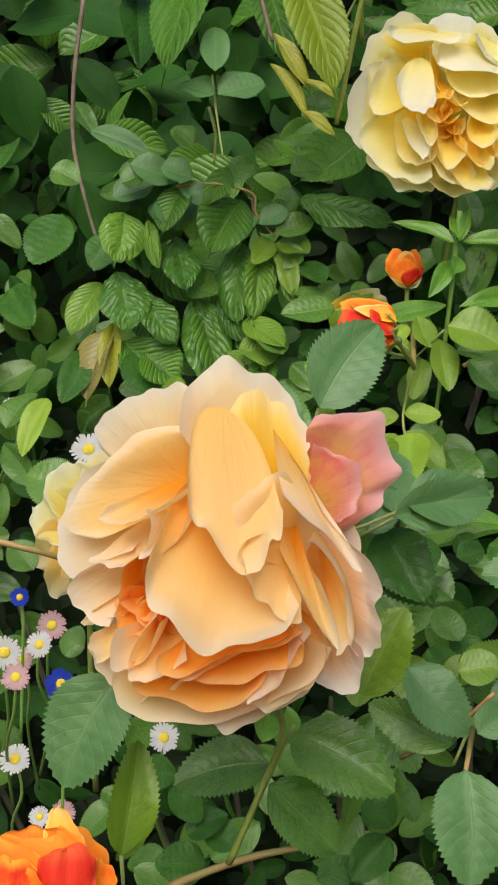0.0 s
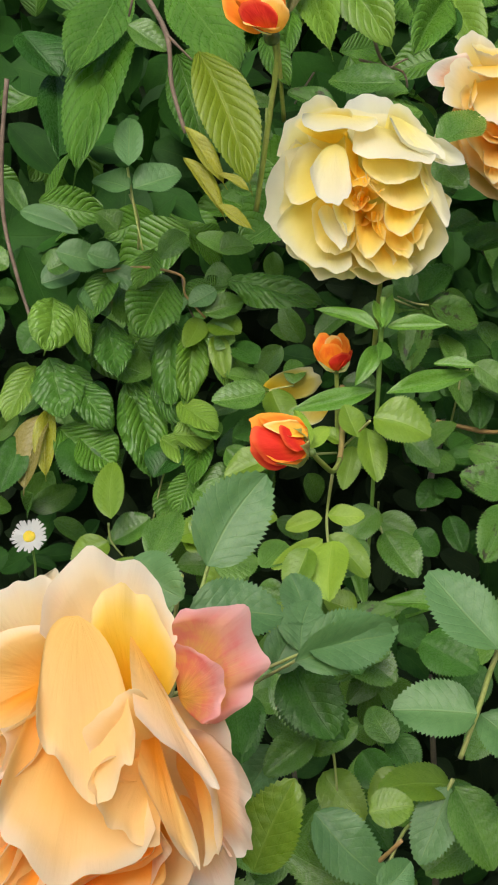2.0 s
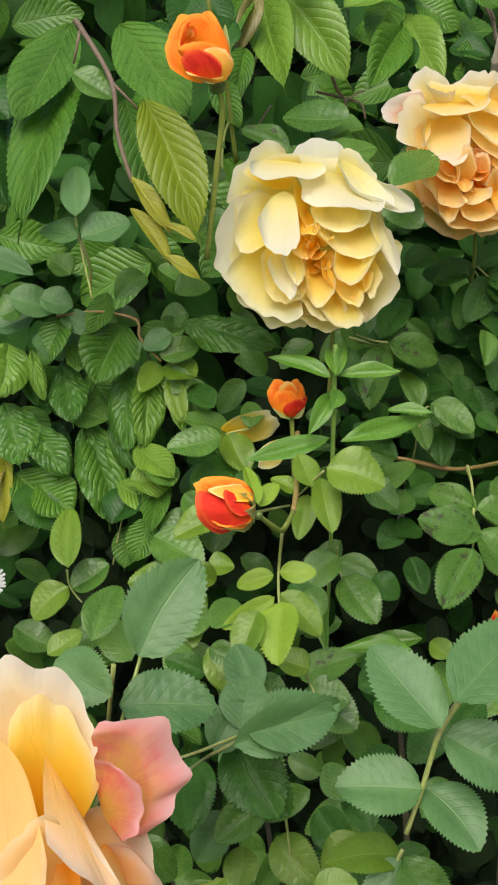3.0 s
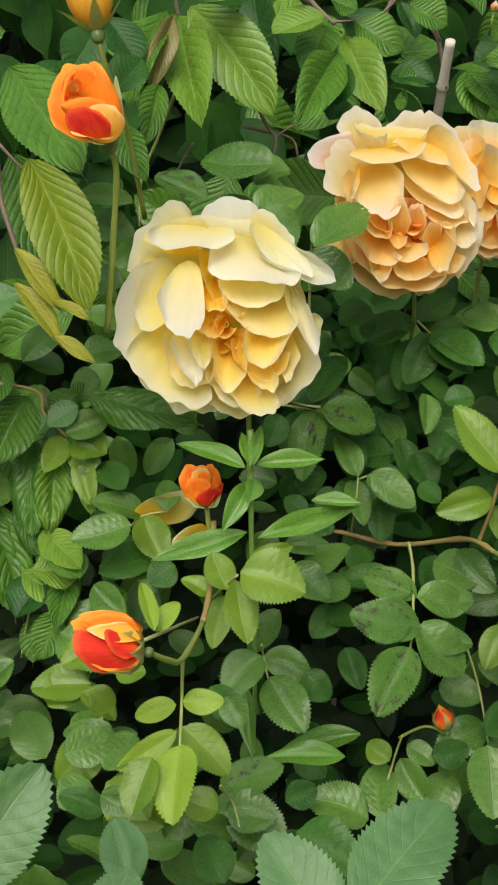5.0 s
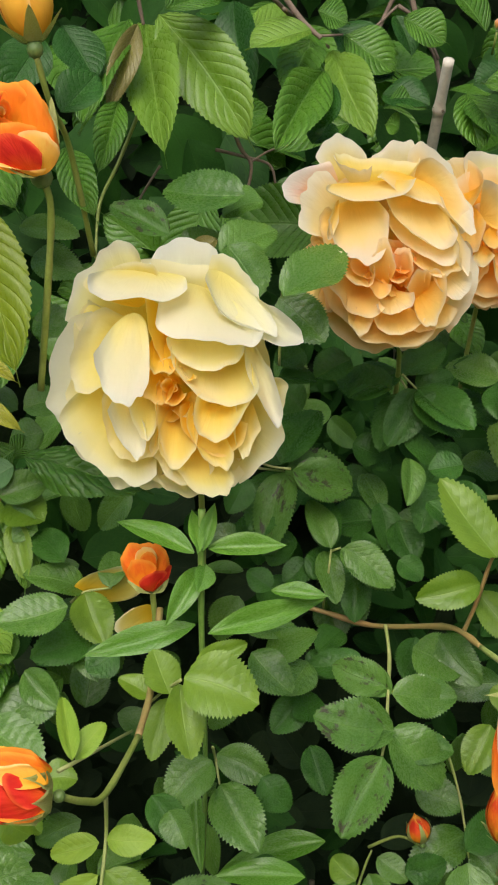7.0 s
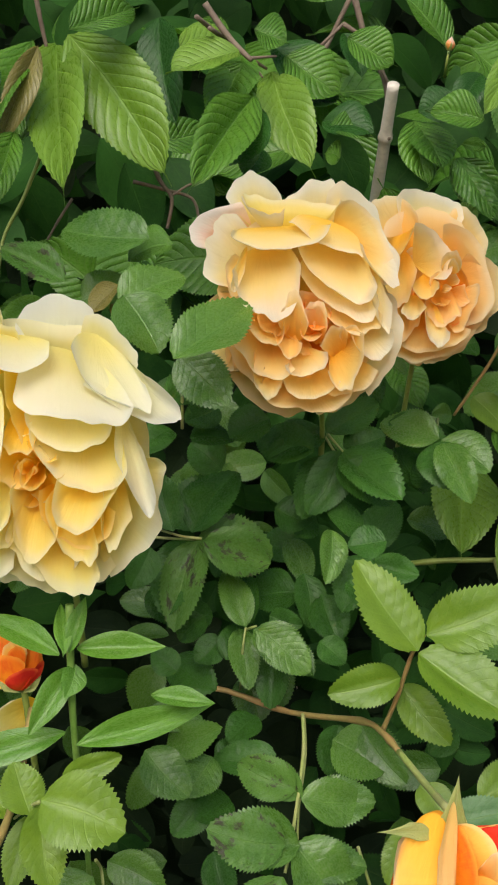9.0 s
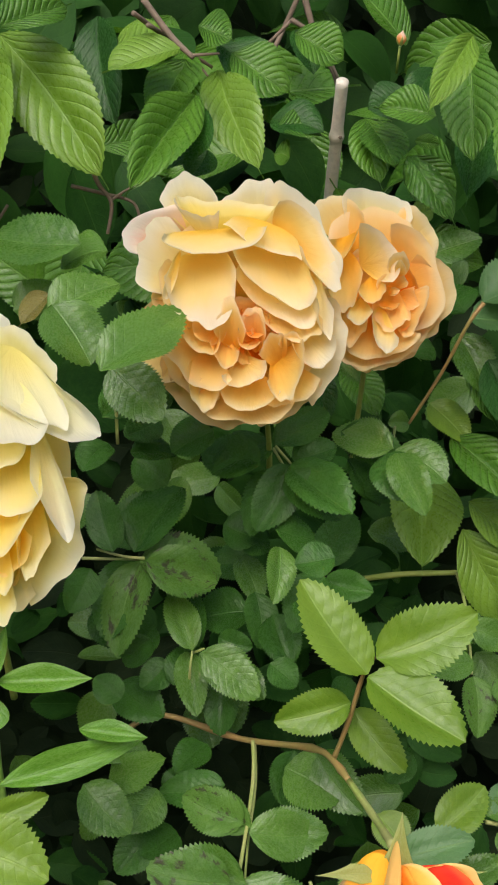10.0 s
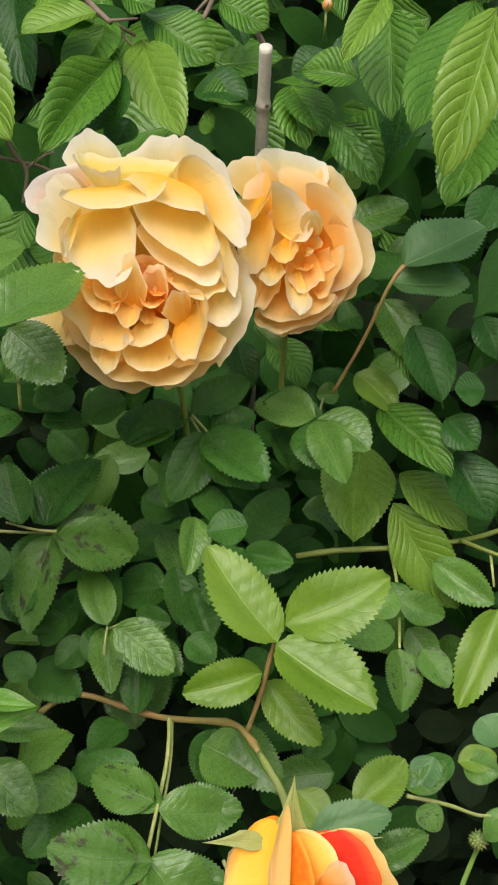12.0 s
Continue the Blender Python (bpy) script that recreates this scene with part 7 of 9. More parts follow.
# the rose bush, right
s = thing("rose_leaf_spray", "bright young rose leaf with five toothed leaflets", "rose leaves", "rose leaf sprays")
tube("stalk", [(309.8, 840.0, 1012.7), (316.3, 838.0, 1029.3), (321.9, 836.0, 1047.0), (326.6, 834.0, 1055.7)], 1.10, 0.77, "redstem", s)
leaf(s, "light", (323.6, 827.9, 1051.1), (301.9, 838.2, 1085.5), 22.7, (0.32, -0.83, 0.45))
leaf(s, "light", (326.2, 827.6, 1057.7), (363.2, 828.4, 1073.3), 24.3, (-0.19, -0.85, 0.49))
leaf(s, "light", (322.6, 822.1, 1053.4), (354.2, 808.1, 1032.4), 25.4, (0.19, -0.66, 0.73))
leaf(s, "light", (317.5, 835.7, 1037.4), (289.2, 828.4, 1035.4), 16.5, (0.17, -0.81, 0.56))
leaf(s, "light", (317.9, 848.2, 1029.3), (336.0, 832.1, 1011.1), 16.1, (-0.07, -0.78, 0.62))
s = thing("rose_leaf_spray", "mid green rose leaf deep in the bush", "rose leaves", "rose leaf sprays")
tube("stalk", [(249.8, 909.6, 1001.9), (252.6, 888.5, 1028.0), (254.5, 891.1, 1039.1)], 0.70, 0.49, "stalk", s)
leaf(s, "rose", (260.2, 873.7, 1045.1), (281.7, 869.4, 1026.5), 17.8, (0.15, -0.91, 0.39))
leaf(s, "rose", (251.0, 898.0, 1036.3), (255.5, 876.7, 1017.2), 14.1, (0.01, -0.66, 0.75))
leaf(s, "rose", (254.6, 890.6, 1039.2), (245.5, 907.9, 1060.2), 14.7, (0.00, -0.77, 0.64))
leaf(s, "rose", (252.5, 928.8, 1001.4), (258.2, 917.1, 982.1), 21.3, (0.18, -0.82, 0.55))
leaf(s, "dark", (242.4, 904.5, 1030.0), (230.8, 897.3, 1021.2), 14.9, (0.02, -0.79, 0.61))
leaf(s, "dark", (235.4, 909.5, 1038.7), (223.1, 904.8, 1028.7), 15.0, (-0.07, -0.87, 0.49))
s = thing("rose_leaf_spray", "spotted dark rose leaf", "rose leaves", "rose leaf sprays")
tube("stalk", [(236.8, 898.0, 1078.6), (228.0, 896.6, 1080.5), (217.8, 893.0, 1085.3)], 0.70, 0.49, "stalk", s)
leaf(s, "spot", (237.4, 894.2, 1078.9), (265.6, 901.2, 1065.2), 22.0, (0.39, -0.84, 0.38))
leaf(s, "dark", (232.0, 900.0, 1080.7), (251.8, 922.7, 1105.1), 24.4, (-0.01, -0.73, 0.69))
leaf(s, "spot", (234.5, 905.7, 1075.9), (223.7, 880.4, 1044.8), 20.9, (0.01, -0.78, 0.63))
leaf(s, "dark", (225.5, 888.1, 1084.9), (218.8, 900.5, 1108.1), 15.6, (0.05, -0.87, 0.48))
leaf(s, "dark", (214.6, 892.9, 1077.3), (206.5, 881.1, 1062.8), 15.6, (0.37, -0.81, 0.45))
s = thing("rose_leaf_spray", "rose leaf hanging below the buff roses, darkened for their shade", "rose leaves", "rose leaf sprays")
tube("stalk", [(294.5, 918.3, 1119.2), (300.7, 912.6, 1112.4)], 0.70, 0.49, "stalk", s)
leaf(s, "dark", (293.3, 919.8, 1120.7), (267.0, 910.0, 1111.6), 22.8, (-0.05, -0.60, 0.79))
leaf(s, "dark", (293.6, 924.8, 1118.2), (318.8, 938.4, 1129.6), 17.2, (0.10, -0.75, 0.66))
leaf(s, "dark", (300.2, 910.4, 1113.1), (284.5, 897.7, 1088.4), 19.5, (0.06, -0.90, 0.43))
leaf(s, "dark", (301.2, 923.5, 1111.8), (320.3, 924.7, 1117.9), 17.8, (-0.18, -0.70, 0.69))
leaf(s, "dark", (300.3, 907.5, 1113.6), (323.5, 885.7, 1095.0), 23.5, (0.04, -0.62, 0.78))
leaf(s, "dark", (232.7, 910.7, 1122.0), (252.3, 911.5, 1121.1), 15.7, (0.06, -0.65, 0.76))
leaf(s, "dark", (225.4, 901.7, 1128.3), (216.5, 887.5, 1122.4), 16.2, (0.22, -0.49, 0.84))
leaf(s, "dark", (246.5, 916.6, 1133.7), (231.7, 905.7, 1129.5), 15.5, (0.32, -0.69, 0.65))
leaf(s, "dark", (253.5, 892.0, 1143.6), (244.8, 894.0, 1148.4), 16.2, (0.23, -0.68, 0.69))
s = thing("rose_leaf_spray", "rose leaf beside the buff roses", "rose leaves", "rose leaf sprays")
tube("stalk", [(354.4, 998.7, 1110.8), (348.3, 957.6, 1106.7)], 0.70, 0.49, "stalk", s)
leaf(s, "rose", (346.8, 935.3, 1111.2), (320.6, 949.9, 1117.7), 20.0, (-0.28, -0.76, 0.59))
leaf(s, "rose", (346.3, 925.6, 1111.7), (355.7, 900.5, 1090.5), 17.2, (-0.07, -0.66, 0.75))
leaf(s, "rose", (347.6, 936.7, 1110.9), (367.9, 923.1, 1099.1), 22.0, (0.03, -0.63, 0.78))
leaf(s, "dark", (327.1, 954.5, 1104.2), (342.7, 946.0, 1084.6), 17.8, (0.48, -0.59, 0.64))
leaf(s, "rose", (361.1, 995.5, 1110.8), (350.0, 992.5, 1112.0), 11.2, (0.28, -0.90, 0.34))
s = thing("rose_leaf_spray", "rose leaves deep in the bush, green darkened for shade", "rose leaves", "rose leaf sprays")
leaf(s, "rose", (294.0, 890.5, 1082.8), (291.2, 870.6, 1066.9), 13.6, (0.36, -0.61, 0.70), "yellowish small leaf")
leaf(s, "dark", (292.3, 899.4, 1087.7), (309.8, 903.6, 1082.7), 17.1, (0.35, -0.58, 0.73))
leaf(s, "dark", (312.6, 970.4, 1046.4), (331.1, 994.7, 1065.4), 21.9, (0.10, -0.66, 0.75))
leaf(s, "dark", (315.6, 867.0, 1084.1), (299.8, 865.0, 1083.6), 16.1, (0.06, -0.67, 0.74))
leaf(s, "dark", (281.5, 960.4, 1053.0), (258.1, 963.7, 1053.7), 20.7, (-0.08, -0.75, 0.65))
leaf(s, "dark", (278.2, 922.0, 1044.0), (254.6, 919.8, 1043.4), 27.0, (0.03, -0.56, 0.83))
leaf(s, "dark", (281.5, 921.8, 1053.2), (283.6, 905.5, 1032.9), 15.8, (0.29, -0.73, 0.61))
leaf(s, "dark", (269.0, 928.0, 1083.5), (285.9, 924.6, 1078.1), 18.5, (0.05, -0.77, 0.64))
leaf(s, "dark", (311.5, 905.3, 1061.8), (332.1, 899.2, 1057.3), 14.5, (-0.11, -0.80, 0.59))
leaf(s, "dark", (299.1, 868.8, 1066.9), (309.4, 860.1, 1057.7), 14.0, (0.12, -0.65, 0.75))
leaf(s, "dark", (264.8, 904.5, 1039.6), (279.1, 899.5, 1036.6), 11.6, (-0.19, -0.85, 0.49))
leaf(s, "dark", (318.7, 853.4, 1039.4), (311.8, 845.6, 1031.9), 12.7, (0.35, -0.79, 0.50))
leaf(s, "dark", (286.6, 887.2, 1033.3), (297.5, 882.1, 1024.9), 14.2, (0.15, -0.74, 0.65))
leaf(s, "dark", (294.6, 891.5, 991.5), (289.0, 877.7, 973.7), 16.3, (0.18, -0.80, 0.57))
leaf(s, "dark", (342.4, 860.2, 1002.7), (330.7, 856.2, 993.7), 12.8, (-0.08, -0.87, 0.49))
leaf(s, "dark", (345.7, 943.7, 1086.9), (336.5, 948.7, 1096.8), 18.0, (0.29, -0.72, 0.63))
s = thing("rose_leaf_spray", "pair of smooth green rose leaves on a red stalk", "rose leaves", "rose leaf sprays")
tube("stalk", [(387.4, 932.0, 1173.7), (380.3, 932.0, 1164.8), (369.9, 942.0, 1143.1), (355.8, 952.0, 1119.1)], 1.00, 0.70, "redstem", s)
leaf(s, "blue", (389.1, 946.8, 1172.5), (424.1, 952.5, 1191.0), 33.3, (-0.32, -0.55, 0.77))
leaf(s, "blue", (384.2, 951.9, 1165.8), (417.2, 950.0, 1161.0), 28.5, (0.08, -0.59, 0.80))
leaf(s, "rose", (380.4, 963.6, 1157.8), (391.6, 949.2, 1131.8), 20.0, (-0.00, -0.88, 0.48))
leaf(s, "dark", (385.5, 971.0, 1165.9), (374.8, 985.3, 1180.2), 23.8, (0.04, -0.69, 0.72))
leaf(s, "rose", (371.8, 996.9, 1191.7), (399.1, 1000.1, 1198.1), 19.5, (-0.04, -0.81, 0.58))
leaf(s, "light", (368.3, 976.3, 1123.8), (385.0, 965.3, 1107.4), 19.3, (0.17, -0.73, 0.66))
leaf(s, "dark", (373.5, 989.3, 1148.6), (362.5, 986.6, 1147.0), 19.5, (0.08, -0.73, 0.68))
s = thing("rose_leaf_spray", "rose leaf with a brown dried half", "rose leaves", "rose leaf sprays")
tube("stalk", [(278.7, 878.2, 1001.8), (278.7, 858.4, 994.0), (275.3, 839.6, 981.0), (273.9, 817.8, 975.9)], 0.70, 0.49, "stalk", s)
leaf(s, "spot", (277.5, 833.5, 988.4), (253.1, 849.0, 997.9), 15.7, (-0.23, -0.75, 0.62))
leaf(s, "dark", (266.6, 860.5, 993.4), (239.2, 860.0, 992.3), 17.0, (-0.02, -0.61, 0.79))
leaf(s, "rose", (279.0, 837.8, 985.9), (305.7, 834.4, 986.3), 20.2, (-0.10, -0.70, 0.70))
leaf(s, "rose", (275.5, 807.0, 982.9), (241.2, 803.5, 990.1), 22.3, (0.21, -0.77, 0.60))
leaf(s, "rose", (274.7, 812.0, 972.8), (300.0, 808.5, 972.7), 17.0, (-0.11, -0.78, 0.61))
leaf(s, "rose", (303.5, 876.6, 997.8), (319.5, 855.3, 982.8), 20.2, (-0.27, -0.68, 0.68))
leaf(s, "dark", (289.7, 878.4, 983.2), (298.4, 870.3, 974.4), 13.7, (0.09, -0.69, 0.72))
s = thing("rose_leaf_spray", "rose leaves round the nodding bud", "rose leaves", "rose leaf sprays")
tube("stalk", [(328.1, 835.4, 968.1), (340.5, 823.4, 981.0), (349.3, 826.7, 987.3)], 0.70, 0.49, "stalk", s)
leaf(s, "blue", (330.2, 820.0, 981.0), (359.2, 821.0, 987.6), 16.9, (-0.11, -0.78, 0.62))
leaf(s, "light", (347.7, 834.3, 982.8), (367.8, 845.4, 995.5), 17.2, (-0.03, -0.72, 0.69))
leaf(s, "rose", (350.5, 833.2, 960.5), (373.2, 832.0, 971.8), 13.7, (-0.34, -0.71, 0.62))
leaf(s, "light", (326.5, 858.9, 978.5), (336.2, 848.0, 967.2), 15.2, (-0.01, -0.72, 0.69))
leaf(s, "rose", (367.5, 842.4, 984.3), (383.3, 846.9, 992.3), 12.3, (-0.12, -0.74, 0.66))
leaf(s, "dark", (386.2, 851.1, 992.2), (372.0, 844.6, 982.8), 12.2, (-0.05, -0.79, 0.62))
s = thing("rose_leaf_spray", "small spotted rose leaves on a hanging stalk", "rose leaves", "rose leaf sprays")
tube("stalk", [(380.4, 983.0, 1035.8), (380.6, 958.0, 1024.5), (375.8, 918.0, 1010.4)], 0.90, 0.63, "stalk", s)
tube("stalk", [(335.4, 998.0, 1030.8), (356.4, 993.0, 1033.7), (383.7, 988.0, 1034.6), (415.2, 978.0, 1038.9), (432.2, 968.0, 1045.8)], 1.70, 1.19, "stem", s)
tube("stalk", [(413.9, 978.0, 1039.0), (423.9, 968.0, 1036.2), (432.3, 958.0, 1034.5)], 1.20, 0.84, "stem", s)
tube("stalk", [(426.1, 968.0, 1036.0), (425.4, 958.0, 1021.3)], 0.80, 0.56, "stalk", s)
leaf(s, "spot", (372.5, 893.8, 1020.1), (372.0, 877.7, 1000.6), 16.7, (0.21, -0.76, 0.62))
leaf(s, "rose", (378.3, 937.7, 1026.1), (398.9, 934.3, 1017.9), 14.9, (0.04, -0.88, 0.47))
leaf(s, "rose", (369.7, 874.4, 1034.5), (346.5, 864.5, 1037.6), 14.4, (0.37, -0.66, 0.65))
leaf(s, "spot", (381.5, 891.5, 1019.9), (390.6, 879.9, 1008.2), 13.4, (-0.01, -0.71, 0.70))
leaf(s, "rose", (397.3, 959.7, 1035.1), (422.0, 943.6, 1018.8), 18.2, (-0.13, -0.80, 0.59))
leaf(s, "light", (416.5, 903.4, 1030.6), (394.5, 879.8, 999.0), 19.0, (0.09, -0.83, 0.55))
leaf(s, "rose", (375.7, 923.2, 1033.9), (362.2, 914.9, 1027.5), 14.7, (0.12, -0.72, 0.68))
leaf(s, "rose", (375.6, 944.2, 1032.1), (381.3, 933.8, 1019.3), 16.1, (0.41, -0.61, 0.68))
s = thing("rose_leaf_spray", "rose leaves low in the bush", "rose leaves", "rose leaf sprays")
leaf(s, "herb", (225.7, 781.8, 1057.5), (248.3, 778.3, 1054.7), 8.0, (0.00, -0.61, 0.80))
leaf(s, "rose", (210.6, 856.9, 1013.8), (236.4, 857.7, 1011.6), 13.2, (0.07, -0.84, 0.54))
leaf(s, "rose", (214.6, 833.4, 1011.3), (232.8, 823.6, 997.1), 18.6, (0.22, -0.65, 0.73))
leaf(s, "dark", (237.1, 859.7, 1001.2), (226.3, 861.4, 1005.9), 12.9, (0.16, -0.75, 0.64))
leaf(s, "dark", (224.6, 880.8, 1023.5), (213.7, 883.6, 1032.8), 13.3, (0.25, -0.81, 0.53))
s = thing("rose_leaf_spray", "rose leaves by the seed head", "rose leaves", "rose leaf sprays")
tube("stalk", [(367.3, 841.5, 982.5), (382.6, 846.5, 975.2), (396.3, 852.9, 966.0), (406.0, 857.8, 963.7)], 0.90, 0.63, "stalk", s)
leaf(s, "rose", (392.4, 863.7, 983.1), (405.4, 858.9, 979.9), 13.4, (-0.10, -0.73, 0.67))
leaf(s, "light", (390.0, 862.6, 983.9), (405.8, 864.5, 984.2), 11.1, (0.07, -0.70, 0.71))
leaf(s, "spot", (371.4, 842.3, 977.1), (378.8, 837.8, 969.9), 10.6, (0.05, -0.82, 0.57))
leaf(s, "rose", (398.9, 855.1, 965.7), (406.7, 851.8, 957.5), 14.5, (0.31, -0.74, 0.59))
leaf(s, "blue", (379.4, 848.2, 994.2), (371.7, 842.7, 983.8), 12.3, (-0.16, -0.82, 0.55))
leaf(s, "blue", (402.2, 877.9, 994.9), (408.2, 871.4, 985.3), 16.2, (0.02, -0.82, 0.57))
# the cherry twigs of the hedge
s = thing("cherry_twig", "hanging cherry twig with ribbed leaves", "cherry branch", "cherry twigs")
tube("twig", [(81.8, 802.0, 1259.4), (85.6, 802.0, 1253.8), (98.5, 797.0, 1227.9), (100.5, 787.0, 1202.3), (106.3, 782.0, 1178.4)], 1.50, 1.05, "twig", s)
tube("twig", [(98.5, 797.0, 1227.9), (111.2, 787.0, 1213.7)], 0.80, 0.56, "twig", s)
tube("twig", [(84.2, 802.0, 1253.9), (79.5, 802.0, 1238.5)], 0.80, 0.56, "twig", s)
leaf(s, "cherry", (71.6, 860.6, 1248.2), (54.6, 748.4, 1168.0), 34.5, (0.11, -0.59, 0.80))
leaf(s, "cherry", (72.6, 847.9, 1265.8), (47.6, 793.9, 1206.3), 32.8, (-0.01, -0.74, 0.67))
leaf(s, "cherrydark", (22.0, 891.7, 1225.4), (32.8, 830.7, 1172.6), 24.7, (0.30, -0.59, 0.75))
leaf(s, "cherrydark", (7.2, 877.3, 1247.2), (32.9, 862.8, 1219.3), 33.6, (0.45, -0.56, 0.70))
leaf(s, "rose", (78.5, 800.7, 1234.6), (97.9, 799.3, 1221.1), 16.5, (0.30, -0.80, 0.52))
leaf(s, "limecherry", (114.4, 789.0, 1218.5), (139.1, 761.0, 1148.2), 29.3, (0.05, -0.75, 0.66))
leaf(s, "yellow", (106.6, 774.0, 1181.4), (127.7, 766.0, 1151.8), 9.8, (0.55, -0.8, 0.25))
leaf(s, "yellow", (121.9, 768.0, 1157.6), (138.3, 764.0, 1147.0), 6.0, (0.35, -0.7, 0.6))
leaf(s, "yellow", (105.2, 772.0, 1166.4), (126.8, 764.0, 1136.2), 11.2, (0.55, -0.8, 0.25))
leaf(s, "yellow", (120.6, 766.0, 1143.0), (139.6, 762.0, 1130.8), 6.5, (0.35, -0.7, 0.6))
leaf(s, "cherry", (97.0, 856.3, 1265.0), (137.0, 805.4, 1204.3), 35.4, (-0.16, -0.81, 0.57))
leaf(s, "cherry", (100.5, 824.5, 1222.7), (115.4, 795.9, 1165.9), 24.5, (-0.02, -0.89, 0.45))
leaf(s, "cherrydark", (143.1, 873.1, 1249.8), (159.8, 887.0, 1269.1), 20.5, (0.09, -0.85, 0.53))
s = thing("cherry_twig", "cherry twig tip with a young bronze leaf", "cherry branch", "cherry twigs")
tube("twig", [(172.7, 946.5, 1316.7), (173.6, 950.1, 1304.7), (174.7, 952.2, 1295.7)], 1.20, 0.84, "twig", s)
tube("stalk", [(168.6, 972.0, 1258.5), (154.5, 972.0, 1230.7), (144.4, 962.0, 1209.9), (141.6, 952.0, 1182.7)], 1.10, 0.77, "stem", s)
leaf(s, "cherrylight", (171.6, 992.8, 1302.9), (184.9, 908.9, 1228.5), 29.3, (-0.05, -0.67, 0.74))
leaf(s, "cherrylight", (180.0, 979.3, 1305.1), (226.3, 954.8, 1234.0), 38.1, (-0.02, -0.95, 0.31))
leaf(s, "brown", (173.0, 943.0, 1295.6), (158.0, 922.1, 1251.8), 14.0, (0.48, -0.85, 0.24))
leaf(s, "cherry", (166.5, 962.7, 1300.6), (144.6, 915.9, 1241.0), 27.9, (-0.12, -0.76, 0.64))
leaf(s, "cherry", (162.0, 929.7, 1258.3), (154.0, 895.4, 1225.7), 15.3, (0.19, -0.70, 0.69))
leaf(s, "cherry", (145.2, 865.1, 1235.0), (160.8, 839.0, 1206.2), 15.7, (0.13, -0.70, 0.70))
leaf(s, "cherrydark", (136.4, 939.6, 1296.0), (153.2, 924.3, 1265.4), 25.2, (0.23, -0.81, 0.53))
leaf(s, "cherrydark", (140.0, 861.1, 1279.8), (125.6, 844.4, 1257.1), 22.5, (0.26, -0.85, 0.46))
leaf(s, "cherry", (186.2, 945.1, 1301.7), (215.7, 974.1, 1315.6), 21.8, (0.35, -0.67, 0.66))
s = thing("cherry_twig", "cherry leaves over the roses, some lightened as if lit from above", "cherry branch", "cherry twigs")
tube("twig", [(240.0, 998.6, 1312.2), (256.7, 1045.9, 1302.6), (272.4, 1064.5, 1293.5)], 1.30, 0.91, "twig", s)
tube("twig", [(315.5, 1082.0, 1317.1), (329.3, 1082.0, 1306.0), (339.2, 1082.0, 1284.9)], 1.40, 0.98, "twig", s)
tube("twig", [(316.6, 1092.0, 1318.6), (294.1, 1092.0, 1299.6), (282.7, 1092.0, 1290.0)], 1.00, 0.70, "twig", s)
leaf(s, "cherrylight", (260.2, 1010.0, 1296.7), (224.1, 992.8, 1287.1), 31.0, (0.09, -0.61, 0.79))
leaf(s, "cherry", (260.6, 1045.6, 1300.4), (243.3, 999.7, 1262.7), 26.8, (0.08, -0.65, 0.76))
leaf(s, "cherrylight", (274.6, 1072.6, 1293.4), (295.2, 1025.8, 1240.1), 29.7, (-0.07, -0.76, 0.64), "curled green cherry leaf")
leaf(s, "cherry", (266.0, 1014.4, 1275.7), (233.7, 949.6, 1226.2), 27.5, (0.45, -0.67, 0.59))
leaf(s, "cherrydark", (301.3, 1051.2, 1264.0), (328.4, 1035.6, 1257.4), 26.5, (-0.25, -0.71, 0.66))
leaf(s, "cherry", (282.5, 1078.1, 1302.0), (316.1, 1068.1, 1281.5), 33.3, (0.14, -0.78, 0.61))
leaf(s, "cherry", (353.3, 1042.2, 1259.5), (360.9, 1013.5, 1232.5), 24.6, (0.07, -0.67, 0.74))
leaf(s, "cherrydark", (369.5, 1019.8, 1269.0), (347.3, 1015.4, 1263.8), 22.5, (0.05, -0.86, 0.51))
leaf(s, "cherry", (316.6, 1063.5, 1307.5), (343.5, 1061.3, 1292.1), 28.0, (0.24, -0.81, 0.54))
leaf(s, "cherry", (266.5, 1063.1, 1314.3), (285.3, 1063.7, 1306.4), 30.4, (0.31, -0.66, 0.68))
s = thing("cherry_twig", "cherry leaves behind the cane", "cherry branch", "cherry twigs")
tube("twig", [(245.8, 1004.9, 1307.4), (255.9, 1044.8, 1304.8), (259.8, 1054.9, 1300.0)], 1.20, 0.84, "twig", s)
tube("twig", [(259.8, 1054.9, 1300.0), (265.7, 1061.4, 1294.6), (270.1, 1060.4, 1288.6)], 0.90, 0.63, "twig", s)
leaf(s, "cherry", (369.2, 1040.1, 1240.6), (390.3, 1032.1, 1207.9), 25.4, (0.06, -0.96, 0.28))
leaf(s, "cherry", (349.5, 1043.0, 1261.4), (354.9, 1017.8, 1228.3), 22.1, (0.06, -0.79, 0.61))
leaf(s, "cherry", (379.6, 999.7, 1256.9), (350.6, 1004.3, 1262.1), 23.3, (-0.02, -0.80, 0.61))
leaf(s, "cherry", (304.2, 1040.5, 1259.0), (329.6, 1042.7, 1256.0), 23.2, (0.14, -0.70, 0.70))
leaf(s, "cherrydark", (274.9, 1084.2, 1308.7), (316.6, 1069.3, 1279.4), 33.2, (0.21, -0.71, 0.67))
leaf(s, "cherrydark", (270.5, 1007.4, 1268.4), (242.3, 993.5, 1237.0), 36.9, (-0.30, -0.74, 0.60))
leaf(s, "cherry", (260.6, 1032.7, 1294.6), (247.8, 1023.5, 1263.6), 25.8, (-0.14, -0.93, 0.34))
